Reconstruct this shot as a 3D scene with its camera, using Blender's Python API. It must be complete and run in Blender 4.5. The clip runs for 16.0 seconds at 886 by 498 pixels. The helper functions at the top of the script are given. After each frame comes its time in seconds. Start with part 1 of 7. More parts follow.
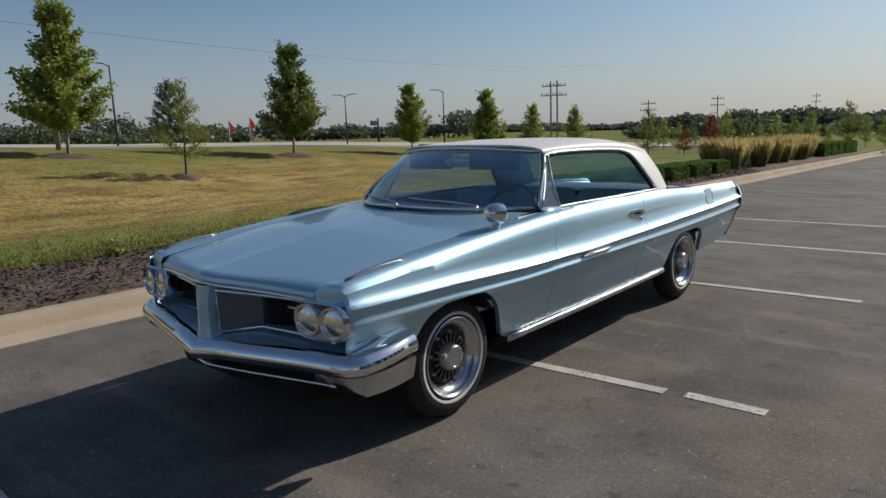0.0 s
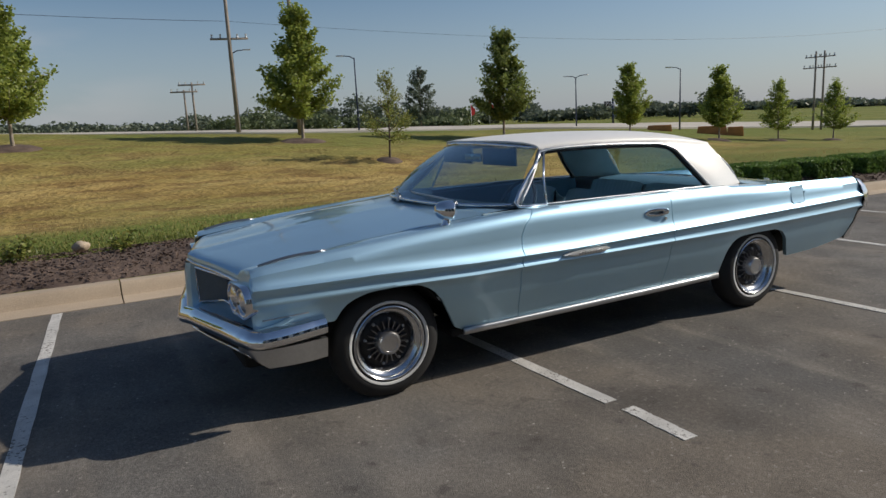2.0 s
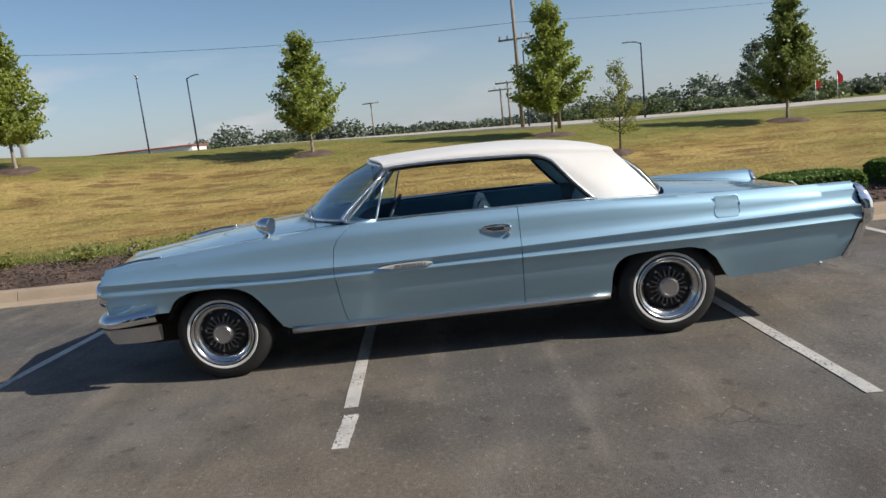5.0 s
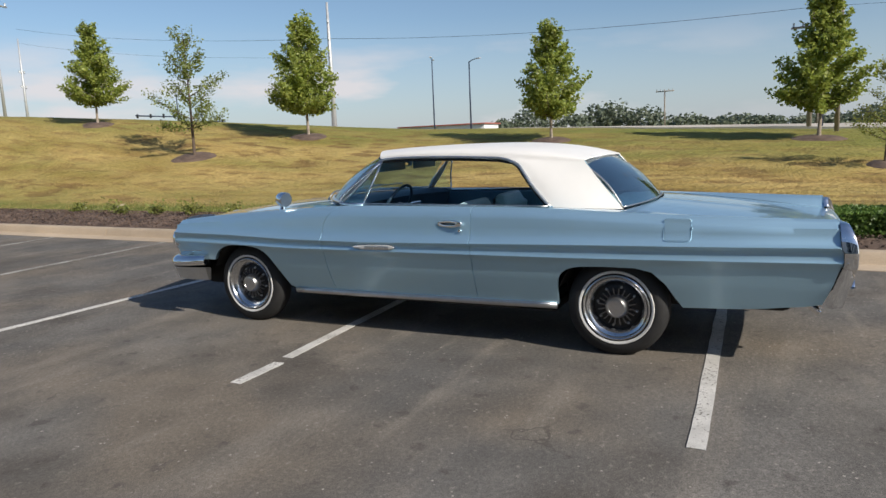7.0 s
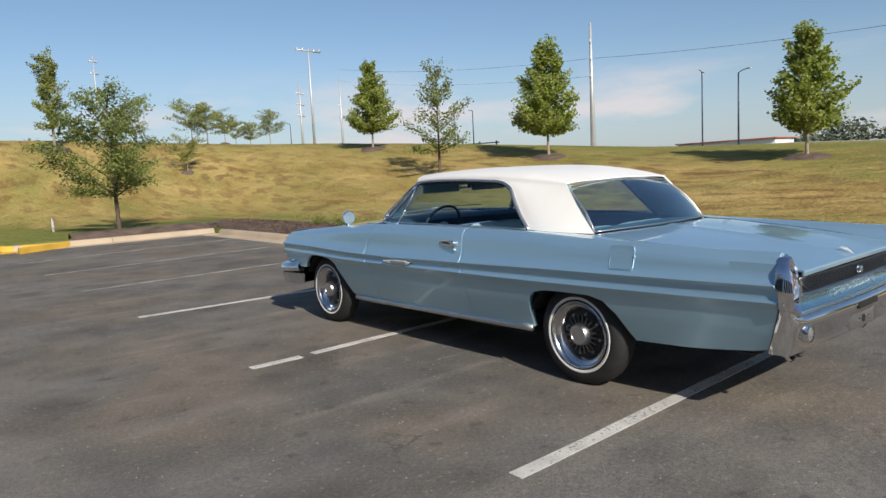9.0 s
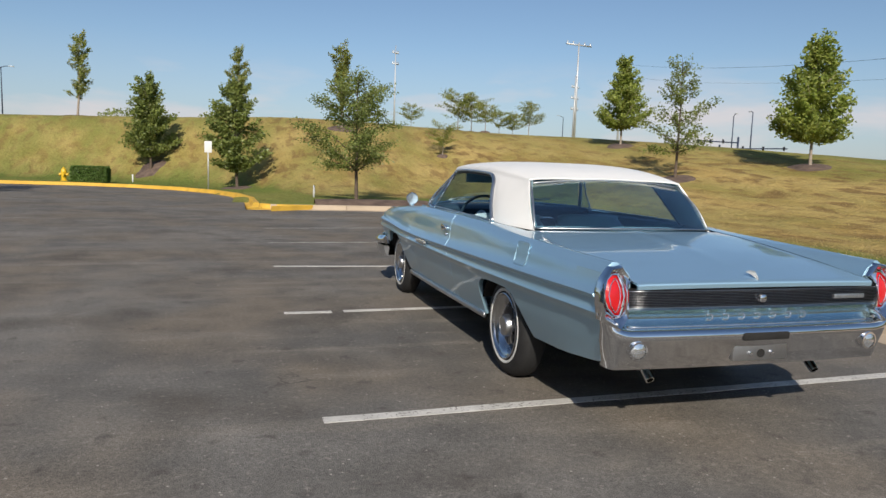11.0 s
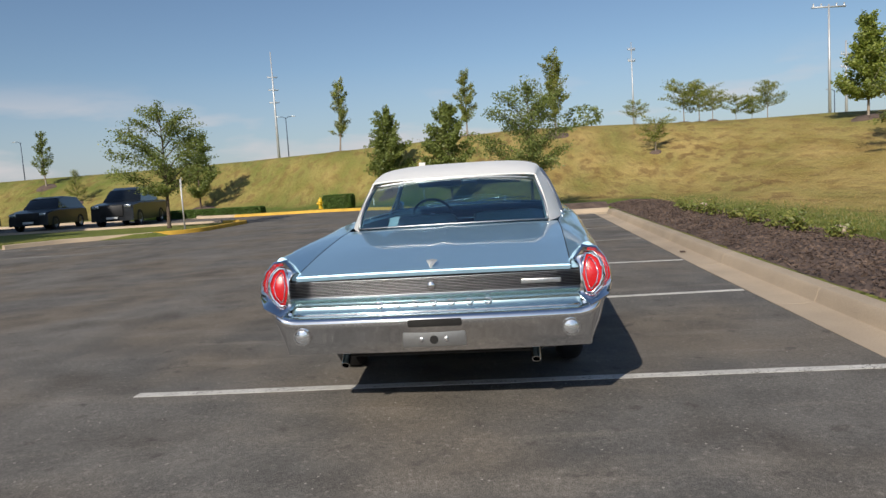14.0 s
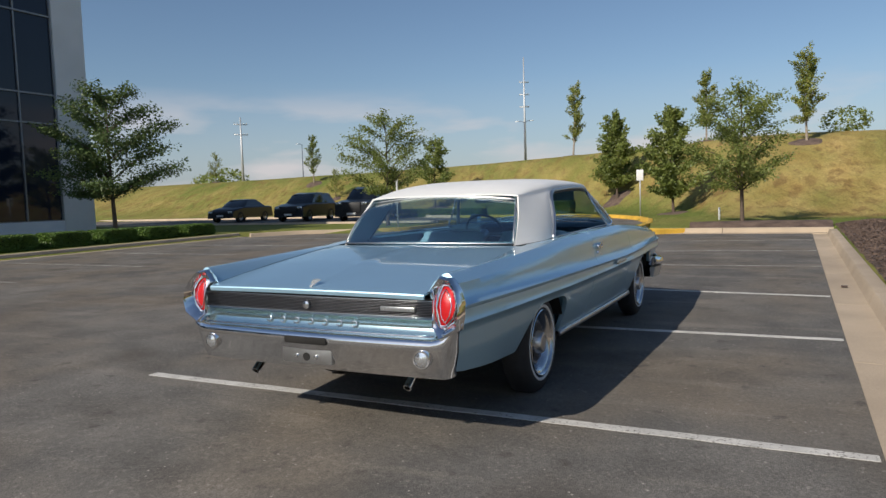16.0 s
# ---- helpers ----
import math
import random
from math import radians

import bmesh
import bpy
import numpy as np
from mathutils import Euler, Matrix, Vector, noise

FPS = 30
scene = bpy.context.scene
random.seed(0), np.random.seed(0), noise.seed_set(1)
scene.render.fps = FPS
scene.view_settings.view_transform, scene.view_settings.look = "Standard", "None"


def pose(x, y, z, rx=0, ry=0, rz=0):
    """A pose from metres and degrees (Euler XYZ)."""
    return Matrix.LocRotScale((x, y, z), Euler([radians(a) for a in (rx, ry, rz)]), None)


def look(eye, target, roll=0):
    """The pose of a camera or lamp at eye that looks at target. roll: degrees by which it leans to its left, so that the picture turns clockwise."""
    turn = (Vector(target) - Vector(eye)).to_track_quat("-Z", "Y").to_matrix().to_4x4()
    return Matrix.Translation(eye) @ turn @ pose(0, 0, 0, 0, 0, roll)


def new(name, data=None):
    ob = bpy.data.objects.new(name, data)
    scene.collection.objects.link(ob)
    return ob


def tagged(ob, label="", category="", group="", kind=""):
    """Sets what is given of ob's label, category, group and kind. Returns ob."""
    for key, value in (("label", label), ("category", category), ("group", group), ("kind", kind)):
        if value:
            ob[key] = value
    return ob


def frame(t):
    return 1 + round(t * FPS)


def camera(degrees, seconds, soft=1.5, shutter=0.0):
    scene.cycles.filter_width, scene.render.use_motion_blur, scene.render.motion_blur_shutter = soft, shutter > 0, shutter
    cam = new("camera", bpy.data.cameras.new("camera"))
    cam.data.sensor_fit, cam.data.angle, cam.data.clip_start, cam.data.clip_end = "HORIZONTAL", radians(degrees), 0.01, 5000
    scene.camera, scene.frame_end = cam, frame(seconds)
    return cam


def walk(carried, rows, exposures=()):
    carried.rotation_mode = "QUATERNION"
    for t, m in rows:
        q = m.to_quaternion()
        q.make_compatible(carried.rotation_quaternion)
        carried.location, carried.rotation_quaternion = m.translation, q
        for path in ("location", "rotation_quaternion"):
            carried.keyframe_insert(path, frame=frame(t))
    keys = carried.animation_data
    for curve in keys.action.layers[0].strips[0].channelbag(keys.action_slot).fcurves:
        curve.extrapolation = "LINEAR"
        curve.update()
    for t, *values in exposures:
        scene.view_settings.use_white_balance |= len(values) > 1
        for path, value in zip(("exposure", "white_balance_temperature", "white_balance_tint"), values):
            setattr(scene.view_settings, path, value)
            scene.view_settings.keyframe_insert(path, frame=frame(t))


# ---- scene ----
cam = camera(66.0, 16.0)
EXPOSURES = ((0.0, -0.42), (1.5, -0.38), (2.5, -0.28), (3.5, -0.12), (6.5, 0.12), (8.0, 0.14), (9.5, 0.06), (12.5, -0.06), (16.0, -0.12))
PATH = [
    (0, (3.095, -4.159, 1.516), (1.799, -2.676, 1.172), -2.0),
    (0.5, (3.451, -4.016, 1.544), (2.049, -2.635, 1.188), -0.6),
    (1, (3.69, -3.731, 1.528), (2.231, -2.407, 1.182), -3.7),
    (1.5, (3.968, -3.362, 1.557), (2.396, -2.185, 1.177), -4.4),
    (2, (4.299, -2.97, 1.557), (2.558, -2.056, 1.188), -2.9),
    (2.5, (4.536, -2.528, 1.543), (2.724, -1.767, 1.171), -4.2),
    (3, (4.738, -2.066, 1.55), (2.871, -1.468, 1.155), -5.4),
    (3.5, (5.062, -1.573, 1.546), (3.132, -1.225, 1.157), -4.5),
    (4, (5.252, -0.999, 1.521), (3.294, -0.809, 1.159), -3.1),
    (4.2, (5.305, -0.787, 1.526), (3.349, -0.614, 1.149), -4.1),
    (6.3, (5.447, 1.766, 1.463), (3.569, 1.141, 1.176), -4.3),
    (6.5, (5.392, 1.954, 1.452), (3.546, 1.26, 1.121), -3.5),
    (7, (5.257, 2.487, 1.443), (3.484, 1.615, 1.137), -2.4),
    (7.5, (5.074, 2.989, 1.447), (3.378, 1.967, 1.17), -2.7),
    (8, (4.787, 3.427, 1.436), (3.172, 2.282, 1.155), -1.7),
    (8.5, (4.522, 3.901, 1.41), (3.032, 2.589, 1.165), -2.6),
    (9, (4.234, 4.314, 1.388), (2.96, 2.787, 1.173), -2.9),
    (9.5, (3.847, 4.669, 1.394), (2.726, 3.029, 1.162), -2.5),
    (9.7, (3.686, 4.809, 1.368), (2.652, 3.108, 1.174), -0.7),
    (11.8, (1.71, 5.941, 1.321), (1.262, 4.009, 1.064), -0.5),
    (12, (1.505, 5.957, 1.324), (1.018, 4.036, 1.062), -2.4),
    (12.5, (1.035, 6.133, 1.307), (0.735, 4.166, 1.108), -2.5),
    (13, (0.549, 6.206, 1.272), (0.381, 4.219, 1.123), -2.2),
    (13.5, (0.044, 6.244, 1.252), (-0.03, 4.254, 1.067), -3.9),
    (14, (-0.465, 6.335, 1.263), (-0.24, 4.357, 1.072), -3.7),
    (14.5, (-0.958, 6.253, 1.263), (-0.568, 4.304, 1.043), -1.5),
    (15, (-1.468, 6.148, 1.266), (-0.929, 4.23, 1.095), -0.1),
    (15.5, (-1.93, 5.994, 1.264), (-1.143, 4.161, 1.12), -0.9),
    (16, (-2.32, 5.767, 1.288), (-1.401, 3.996, 1.14), -1.8),
]
walk(cam, [(t, look(eye, target, roll)) for t, eye, target, roll in PATH], exposures=EXPOSURES)

# ---- light ----
SUN_TO = Vector((0.42, 1.45, 1.0)).normalized()
world = bpy.data.worlds.new("sky")
scene.world = world
world.use_nodes = True
wn, wl = world.node_tree.nodes, world.node_tree.links
sky = wn.new("ShaderNodeTexSky")
sky.sky_type, sky.sun_disc = "NISHITA", False
sky.sun_elevation = math.asin(SUN_TO.z)
sky.sun_rotation = math.atan2(SUN_TO.x, SUN_TO.y)
sky.air_density, sky.dust_density, sky.ozone_density = 1.0, 0.7, 3.2
# thin broken cloud low over the horizon
w_at, w_map, w_noise, w_soft, w_sep, w_band, w_mul, w_mix = (wn.new("ShaderNode" + k) for k in ("TexCoord", "Mapping", "TexNoise", "MapRange", "SeparateXYZ", "MapRange", "Math", "MixRGB"))
w_map.inputs["Scale"].default_value = (3.0, 3.0, 13.0)
w_noise.inputs["Scale"].default_value, w_noise.inputs["Detail"].default_value = 1.3, 7
w_soft.inputs["From Min"].default_value, w_soft.inputs["From Max"].default_value, w_soft.inputs["To Max"].default_value = 0.49, 0.63, 0.78
w_band.inputs["From Min"].default_value, w_band.inputs["From Max"].default_value = 0.16, 0.09
w_mul.operation = "MULTIPLY"
w_mix.inputs[2].default_value = (7.3, 6.8, 6.9, 1)
wl.new(w_at.outputs["Generated"], w_map.inputs[0])
wl.new(w_map.outputs[0], w_noise.inputs["Vector"])
wl.new(w_noise.outputs["Fac"], w_soft.inputs["Value"])
wl.new(w_at.outputs["Generated"], w_sep.inputs[0])
wl.new(w_sep.outputs["Z"], w_band.inputs["Value"])
wl.new(w_soft.outputs[0], w_mul.inputs[0])
wl.new(w_band.outputs[0], w_mul.inputs[1])
# the cloud bank stands over the front of the lot alone
w_side, w_bank = wn.new("ShaderNodeMapRange"), wn.new("ShaderNodeMath")
w_side.inputs["From Min"].default_value, w_side.inputs["From Max"].default_value = 0.15, -0.45
wl.new(w_sep.outputs["Y"], w_side.inputs["Value"])
w_bank.operation = "MULTIPLY"
wl.new(w_mul.outputs[0], w_bank.inputs[0])
wl.new(w_side.outputs[0], w_bank.inputs[1])
wl.new(w_bank.outputs[0], w_mix.inputs[0])
# even pale haze all round the horizon
w_haze, w_hmix = wn.new("ShaderNodeMapRange"), wn.new("ShaderNodeMixRGB")
w_haze.inputs["From Min"].default_value, w_haze.inputs["From Max"].default_value, w_haze.inputs["To Max"].default_value = 0.17, 0.0, 0.62
w_hmix.inputs[2].default_value = (4.3, 4.9, 6.0, 1)
wl.new(w_sep.outputs["Z"], w_haze.inputs["Value"])
wl.new(w_haze.outputs[0], w_hmix.inputs[0])
wl.new(sky.outputs[0], w_hmix.inputs[1])
wl.new(w_hmix.outputs[0], w_mix.inputs[1])
wl.new(w_mix.outputs[0], wn["Background"].inputs["Color"])
wn["Background"].inputs["Strength"].default_value = 0.099
sun = new("sun", bpy.data.lights.new("sun", "SUN"))
sun.data.energy, sun.data.angle, sun.data.color = 5.0, radians(0.6), (1.0, 0.92, 0.80)
sun.matrix_world = look(SUN_TO * 50, (0, 0, 0))


# ---- materials ----
def mat(name, color, rough=0.5, metal=0.0, var=0.12, scale=4.0, bump=0.0, bscale=60.0, coat=0.0, second=None, spec=0.5, flake=0.0, tint=0.0):
    """A surface with variation at two scales and fine relief, in object-independent world metres."""
    m = bpy.data.materials.new(name)
    m.use_nodes = True
    n, l = m.node_tree.nodes, m.node_tree.links
    b = n["Principled BSDF"]
    geo = n.new("ShaderNodeTexCoord")
    big, small = n.new("ShaderNodeTexNoise"), n.new("ShaderNodeTexNoise")
    big.inputs["Scale"].default_value, big.inputs["Detail"].default_value = scale, 5
    small.inputs["Scale"].default_value, small.inputs["Detail"].default_value = bscale, 4
    for t in (big, small):
        l.new(geo.outputs["Object"], t.inputs["Vector"])
    mix = n.new("ShaderNodeMixRGB")
    c2 = second or tuple(c * (1 - 2 * var) for c in color)
    mix.inputs[1].default_value, mix.inputs[2].default_value = (*color, 1), (*c2, 1)
    ramp = n.new("ShaderNodeMapRange")
    ramp.inputs["From Min"].default_value, ramp.inputs["From Max"].default_value = 0.35, 0.68
    l.new(big.outputs["Fac"], ramp.inputs["Value"])
    l.new(ramp.outputs[0], mix.inputs[0])
    fine = n.new("ShaderNodeMixRGB")
    fine.blend_type = "MULTIPLY"
    fine.inputs[0].default_value = min(1.0, var * 2.5)
    fr = n.new("ShaderNodeMapRange")
    fr.inputs["From Min"].default_value, fr.inputs["From Max"].default_value = 0.3, 0.7
    fr.inputs["To Min"].default_value, fr.inputs["To Max"].default_value = 0.55, 1.3
    l.new(small.outputs["Fac"], fr.inputs["Value"])
    l.new(mix.outputs[0], fine.inputs[1])
    l.new(fr.outputs[0], fine.inputs[2])
    out = fine.outputs[0]
    if tint:
        info, tr, mul = n.new("ShaderNodeObjectInfo"), n.new("ShaderNodeMapRange"), n.new("ShaderNodeMixRGB")
        tr.inputs["To Min"].default_value, tr.inputs["To Max"].default_value = 1 - tint, 1 + tint
        mul.blend_type = "MULTIPLY"
        mul.inputs[0].default_value = 1
        l.new(info.outputs["Random"], tr.inputs["Value"])
        l.new(out, mul.inputs[1])
        l.new(tr.outputs[0], mul.inputs[2])
        out = mul.outputs[0]
    l.new(out, b.inputs["Base Color"])
    b.inputs["Metallic"].default_value, b.inputs["Roughness"].default_value = metal, rough
    b.inputs["Specular IOR Level"].default_value = spec
    if coat:
        b.inputs["Coat Weight"].default_value, b.inputs["Coat Roughness"].default_value = coat, 0.03
    if bump:
        bp = n.new("ShaderNodeBump")
        bp.inputs["Strength"].default_value, bp.inputs["Distance"].default_value = min(1.0, bump), 0.01
        l.new(small.outputs["Fac"], bp.inputs["Height"])
        l.new(bp.outputs[0], b.inputs["Normal"])
    return m


def glass(name, tintc, gloss=0.05, edge=0.75):
    """A clear tinted pane: it lets light through and mirrors by Fresnel."""
    m = bpy.data.materials.new(name)
    m.use_nodes = True
    n, l = m.node_tree.nodes, m.node_tree.links
    n.clear()
    o, mx, tr, gl, lw, pw, ad = (n.new("ShaderNode" + k) for k in ("OutputMaterial", "MixShader", "BsdfTransparent", "BsdfGlossy", "LayerWeight", "Math", "Math"))
    tr.inputs["Color"].default_value = (*tintc, 1)
    gl.inputs["Roughness"].default_value = 0.01
    lw.inputs["Blend"].default_value = 0.5
    pw.operation, ad.operation = "POWER", "MULTIPLY_ADD"
    pw.inputs[1].default_value = 2.3
    ad.inputs[1].default_value, ad.inputs[2].default_value = edge, gloss
    l.new(lw.outputs["Facing"], pw.inputs[0])
    l.new(pw.outputs[0], ad.inputs[0])
    l.new(ad.outputs[0], mx.inputs[0])
    l.new(tr.outputs[0], mx.inputs[1])
    l.new(gl.outputs[0], mx.inputs[2])
    l.new(mx.outputs[0], o.inputs[0])
    return m


def foliage(name, c1, c2, through_=0.35):
    """Leaves: two greens from clump to clump, some light passing through."""
    m = bpy.data.materials.new(name)
    m.use_nodes = True
    n, l = m.node_tree.nodes, m.node_tree.links
    n.clear()
    o, mx, df, tl, geo, mix, nz, tc, gl, mx2 = (n.new("ShaderNode" + k) for k in ("OutputMaterial", "MixShader", "BsdfDiffuse", "BsdfTranslucent", "NewGeometry", "MixRGB", "TexNoise", "TexCoord", "BsdfGlossy", "MixShader"))
    mix.inputs[1].default_value, mix.inputs[2].default_value = (*c1, 1), (*c2, 1)
    l.new(geo.outputs["Random Per Island"], mix.inputs[0])
    hsv = n.new("ShaderNodeMixRGB")
    hsv.blend_type = "MULTIPLY"
    hsv.inputs[0].default_value = 0.5
    nz.inputs["Scale"].default_value = 1.3
    l.new(tc.outputs["Object"], nz.inputs["Vector"])
    mr = n.new("ShaderNodeMapRange")
    mr.inputs["From Min"].default_value, mr.inputs["From Max"].default_value = 0.3, 0.7
    mr.inputs["To Min"].default_value, mr.inputs["To Max"].default_value = 0.6, 1.4
    l.new(nz.outputs["Fac"], mr.inputs["Value"])
    l.new(mix.outputs[0], hsv.inputs[1])
    l.new(mr.outputs[0], hsv.inputs[2])
    for s in (df, tl):
        l.new(hsv.outputs[0], s.inputs["Color"])
    mx.inputs[0].default_value = through_
    l.new(df.outputs[0], mx.inputs[1])
    l.new(tl.outputs[0], mx.inputs[2])
    gl.inputs["Roughness"].default_value = 0.45
    gl.inputs["Color"].default_value = (0.5, 0.5, 0.5, 1)
    mx2.inputs[0].default_value = 0.05
    l.new(mx.outputs[0], mx2.inputs[1])
    l.new(gl.outputs[0], mx2.inputs[2])
    l.new(mx2.outputs[0], o.inputs[0])
    return m


PAINT = mat("blue_metallic_paint", (0.40, 0.62, 0.775), 0.47, 0.74, 0.02, 1.5, 0.0, 900, coat=1.0)
PAINT.node_tree.nodes["Principled BSDF"].inputs["Coat Roughness"].default_value = 0.035
ROOF = mat("white_roof_vinyl", (0.80, 0.79, 0.77), 0.42, 0, 0.03, 3, 0.12, 400)
CHROME = mat("chrome", (0.82, 0.83, 0.85), 0.07, 1.0, 0.03, 5)
RIBM = mat("dark_ribbed_steel", (0.34, 0.34, 0.36), 0.32, 1.0, 0.05, 8)
BRIGHT = mat("polished_badge_metal", (0.82, 0.82, 0.80), 0.25, 0.35, 0.04, 8)
STRIP = mat("pale_blue_bright_metal", (0.50, 0.68, 0.72), 0.20, 1.0, 0.04, 8)
BRUSHED = mat("brushed_steel_trim", (0.60, 0.61, 0.62), 0.36, 1.0, 0.05, 8)
RIM = mat("polished_rim", (0.62, 0.63, 0.65), 0.20, 1.0, 0.06, 9)
ALU = mat("wheel_aluminium", (0.62, 0.62, 0.63), 0.3, 1.0, 0.06, 12)
BLACK = mat("black_paint", (0.012, 0.012, 0.013), 0.45, 0, 0.1, 8)
GRILLE = mat("dark_grille", (0.02, 0.02, 0.022), 0.5, 0.2, 0.1, 10)
# inner grille walls, darker and greyer than the body's blue
GRILLESIDE = mat("grey_blue_grille_wall", (0.12, 0.15, 0.175), 0.45, 0.3, 0.06, 8)
UNDER = mat("underbody", (0.015, 0.014, 0.013), 0.9, 0, 0.2, 6)
RUBBER = mat("tyre_rubber", (0.018, 0.018, 0.019), 0.75, 0, 0.15, 14, 0.2, 150)
WHITEWALL = mat("whitewall_rubber", (0.72, 0.72, 0.70), 0.6, 0, 0.05, 10)
GLASS = glass("tinted_car_glass", (0.76, 0.90, 0.95), 0.12)
VENTG = glass("vent_glass", (0.80, 0.92, 0.96), 0.03, 0.35)
LENS = mat("headlamp_glass", (0.80, 0.83, 0.86), 0.10, 0.9, 0.05, 30, 0.12, 90, coat=1)
RED = mat("red_lens", (0.52, 0.012, 0.016), 0.22, 0, 0.06, 20, 0.15, 200, coat=0.5, spec=0.35)
VINYL = mat("blue_vinyl", (0.10, 0.22, 0.31), 0.45, 0, 0.06, 8, 0.15, 250)
VINYL_L = mat("light_blue_vinyl", (0.30, 0.45, 0.52), 0.42, 0, 0.05, 8, 0.15, 250)
DASH = mat("dark_blue_dash", (0.03, 0.065, 0.10), 0.4, 0, 0.05, 8)
CARPET = mat("dark_carpet", (0.02, 0.035, 0.05), 0.95, 0, 0.15, 20, 0.4, 300)
CONCRETE = mat("kerb_concrete", (0.49, 0.39, 0.285), 0.85, 0, 0.10, 1.2, 0.5, 90, tint=0.06)
YELLOW = mat("yellow_kerb_paint", (0.66, 0.40, 0.05), 0.7, 0, 0.12, 2.5, 0.4, 90, tint=0.05)
BARK = mat("bark", (0.13, 0.095, 0.07), 0.9, 0, 0.2, 12, 0.8, 60)
PALE_BARK = mat("pale_bark", (0.36, 0.30, 0.24), 0.9, 0, 0.2, 12, 0.8, 60)
GALV = mat("galvanised_steel", (0.56, 0.57, 0.58), 0.5, 0.5, 0.06, 2)
DARKPOLE = mat("dark_blue_lamp_pole", (0.03, 0.045, 0.085), 0.5, 0.2, 0.06, 2)
WOODPOLE = mat("weathered_pole_wood", (0.33, 0.28, 0.235), 0.9, 0, 0.15, 3, 0.4, 80)
ROADM = mat("pale_road_concrete", (0.50, 0.46, 0.40), 0.85, 0, 0.08, 0.4)
LEAF_A = foliage("maple_leaves", (0.21, 0.28, 0.055), (0.40, 0.44, 0.10), 0.50)
LEAF_B = foliage("dark_leaves", (0.16, 0.21, 0.055), (0.29, 0.33, 0.09), 0.45)
LEAF_C = foliage("yellow_green_leaves", (0.19, 0.26, 0.06), (0.36, 0.34, 0.09), 0.42)
# a crown seen against the light: its shade is put into darker greens
LEAF_D = foliage("backlit_dark_leaves", (0.07, 0.115, 0.04), (0.13, 0.18, 0.06), 0.25)
LEAF_R = foliage("red_leaves", (0.22, 0.035, 0.025), (0.30, 0.07, 0.035))
# shade between a hedge's twigs, put into a near-black colour
HEDGE_IN = mat("painted_hedge_shade", (0.025, 0.035, 0.014), 0.95, 0, 0.3, 9, 0.8, 40)
HEDGE = foliage("hedge_leaves", (0.085, 0.16, 0.032), (0.17, 0.26, 0.06))
# distance haze is put into these leaf colours, more for the farther woods
FAR = foliage("hazed_far_leaves", (0.13, 0.16, 0.115), (0.19, 0.22, 0.155), 0.3)
MIDWOOD = foliage("hazed_mid_leaves", (0.11, 0.145, 0.07), (0.17, 0.20, 0.10), 0.3)
STRAW = foliage("ornamental_grass", (0.46, 0.36, 0.14), (0.66, 0.54, 0.26), 0.5)
GRASSY = foliage("green_grass_blades", (0.12, 0.165, 0.04), (0.24, 0.25, 0.07), 0.4)
DRYGRASS = foliage("dry_grass_blades", (0.40, 0.29, 0.11), (0.50, 0.38, 0.16))


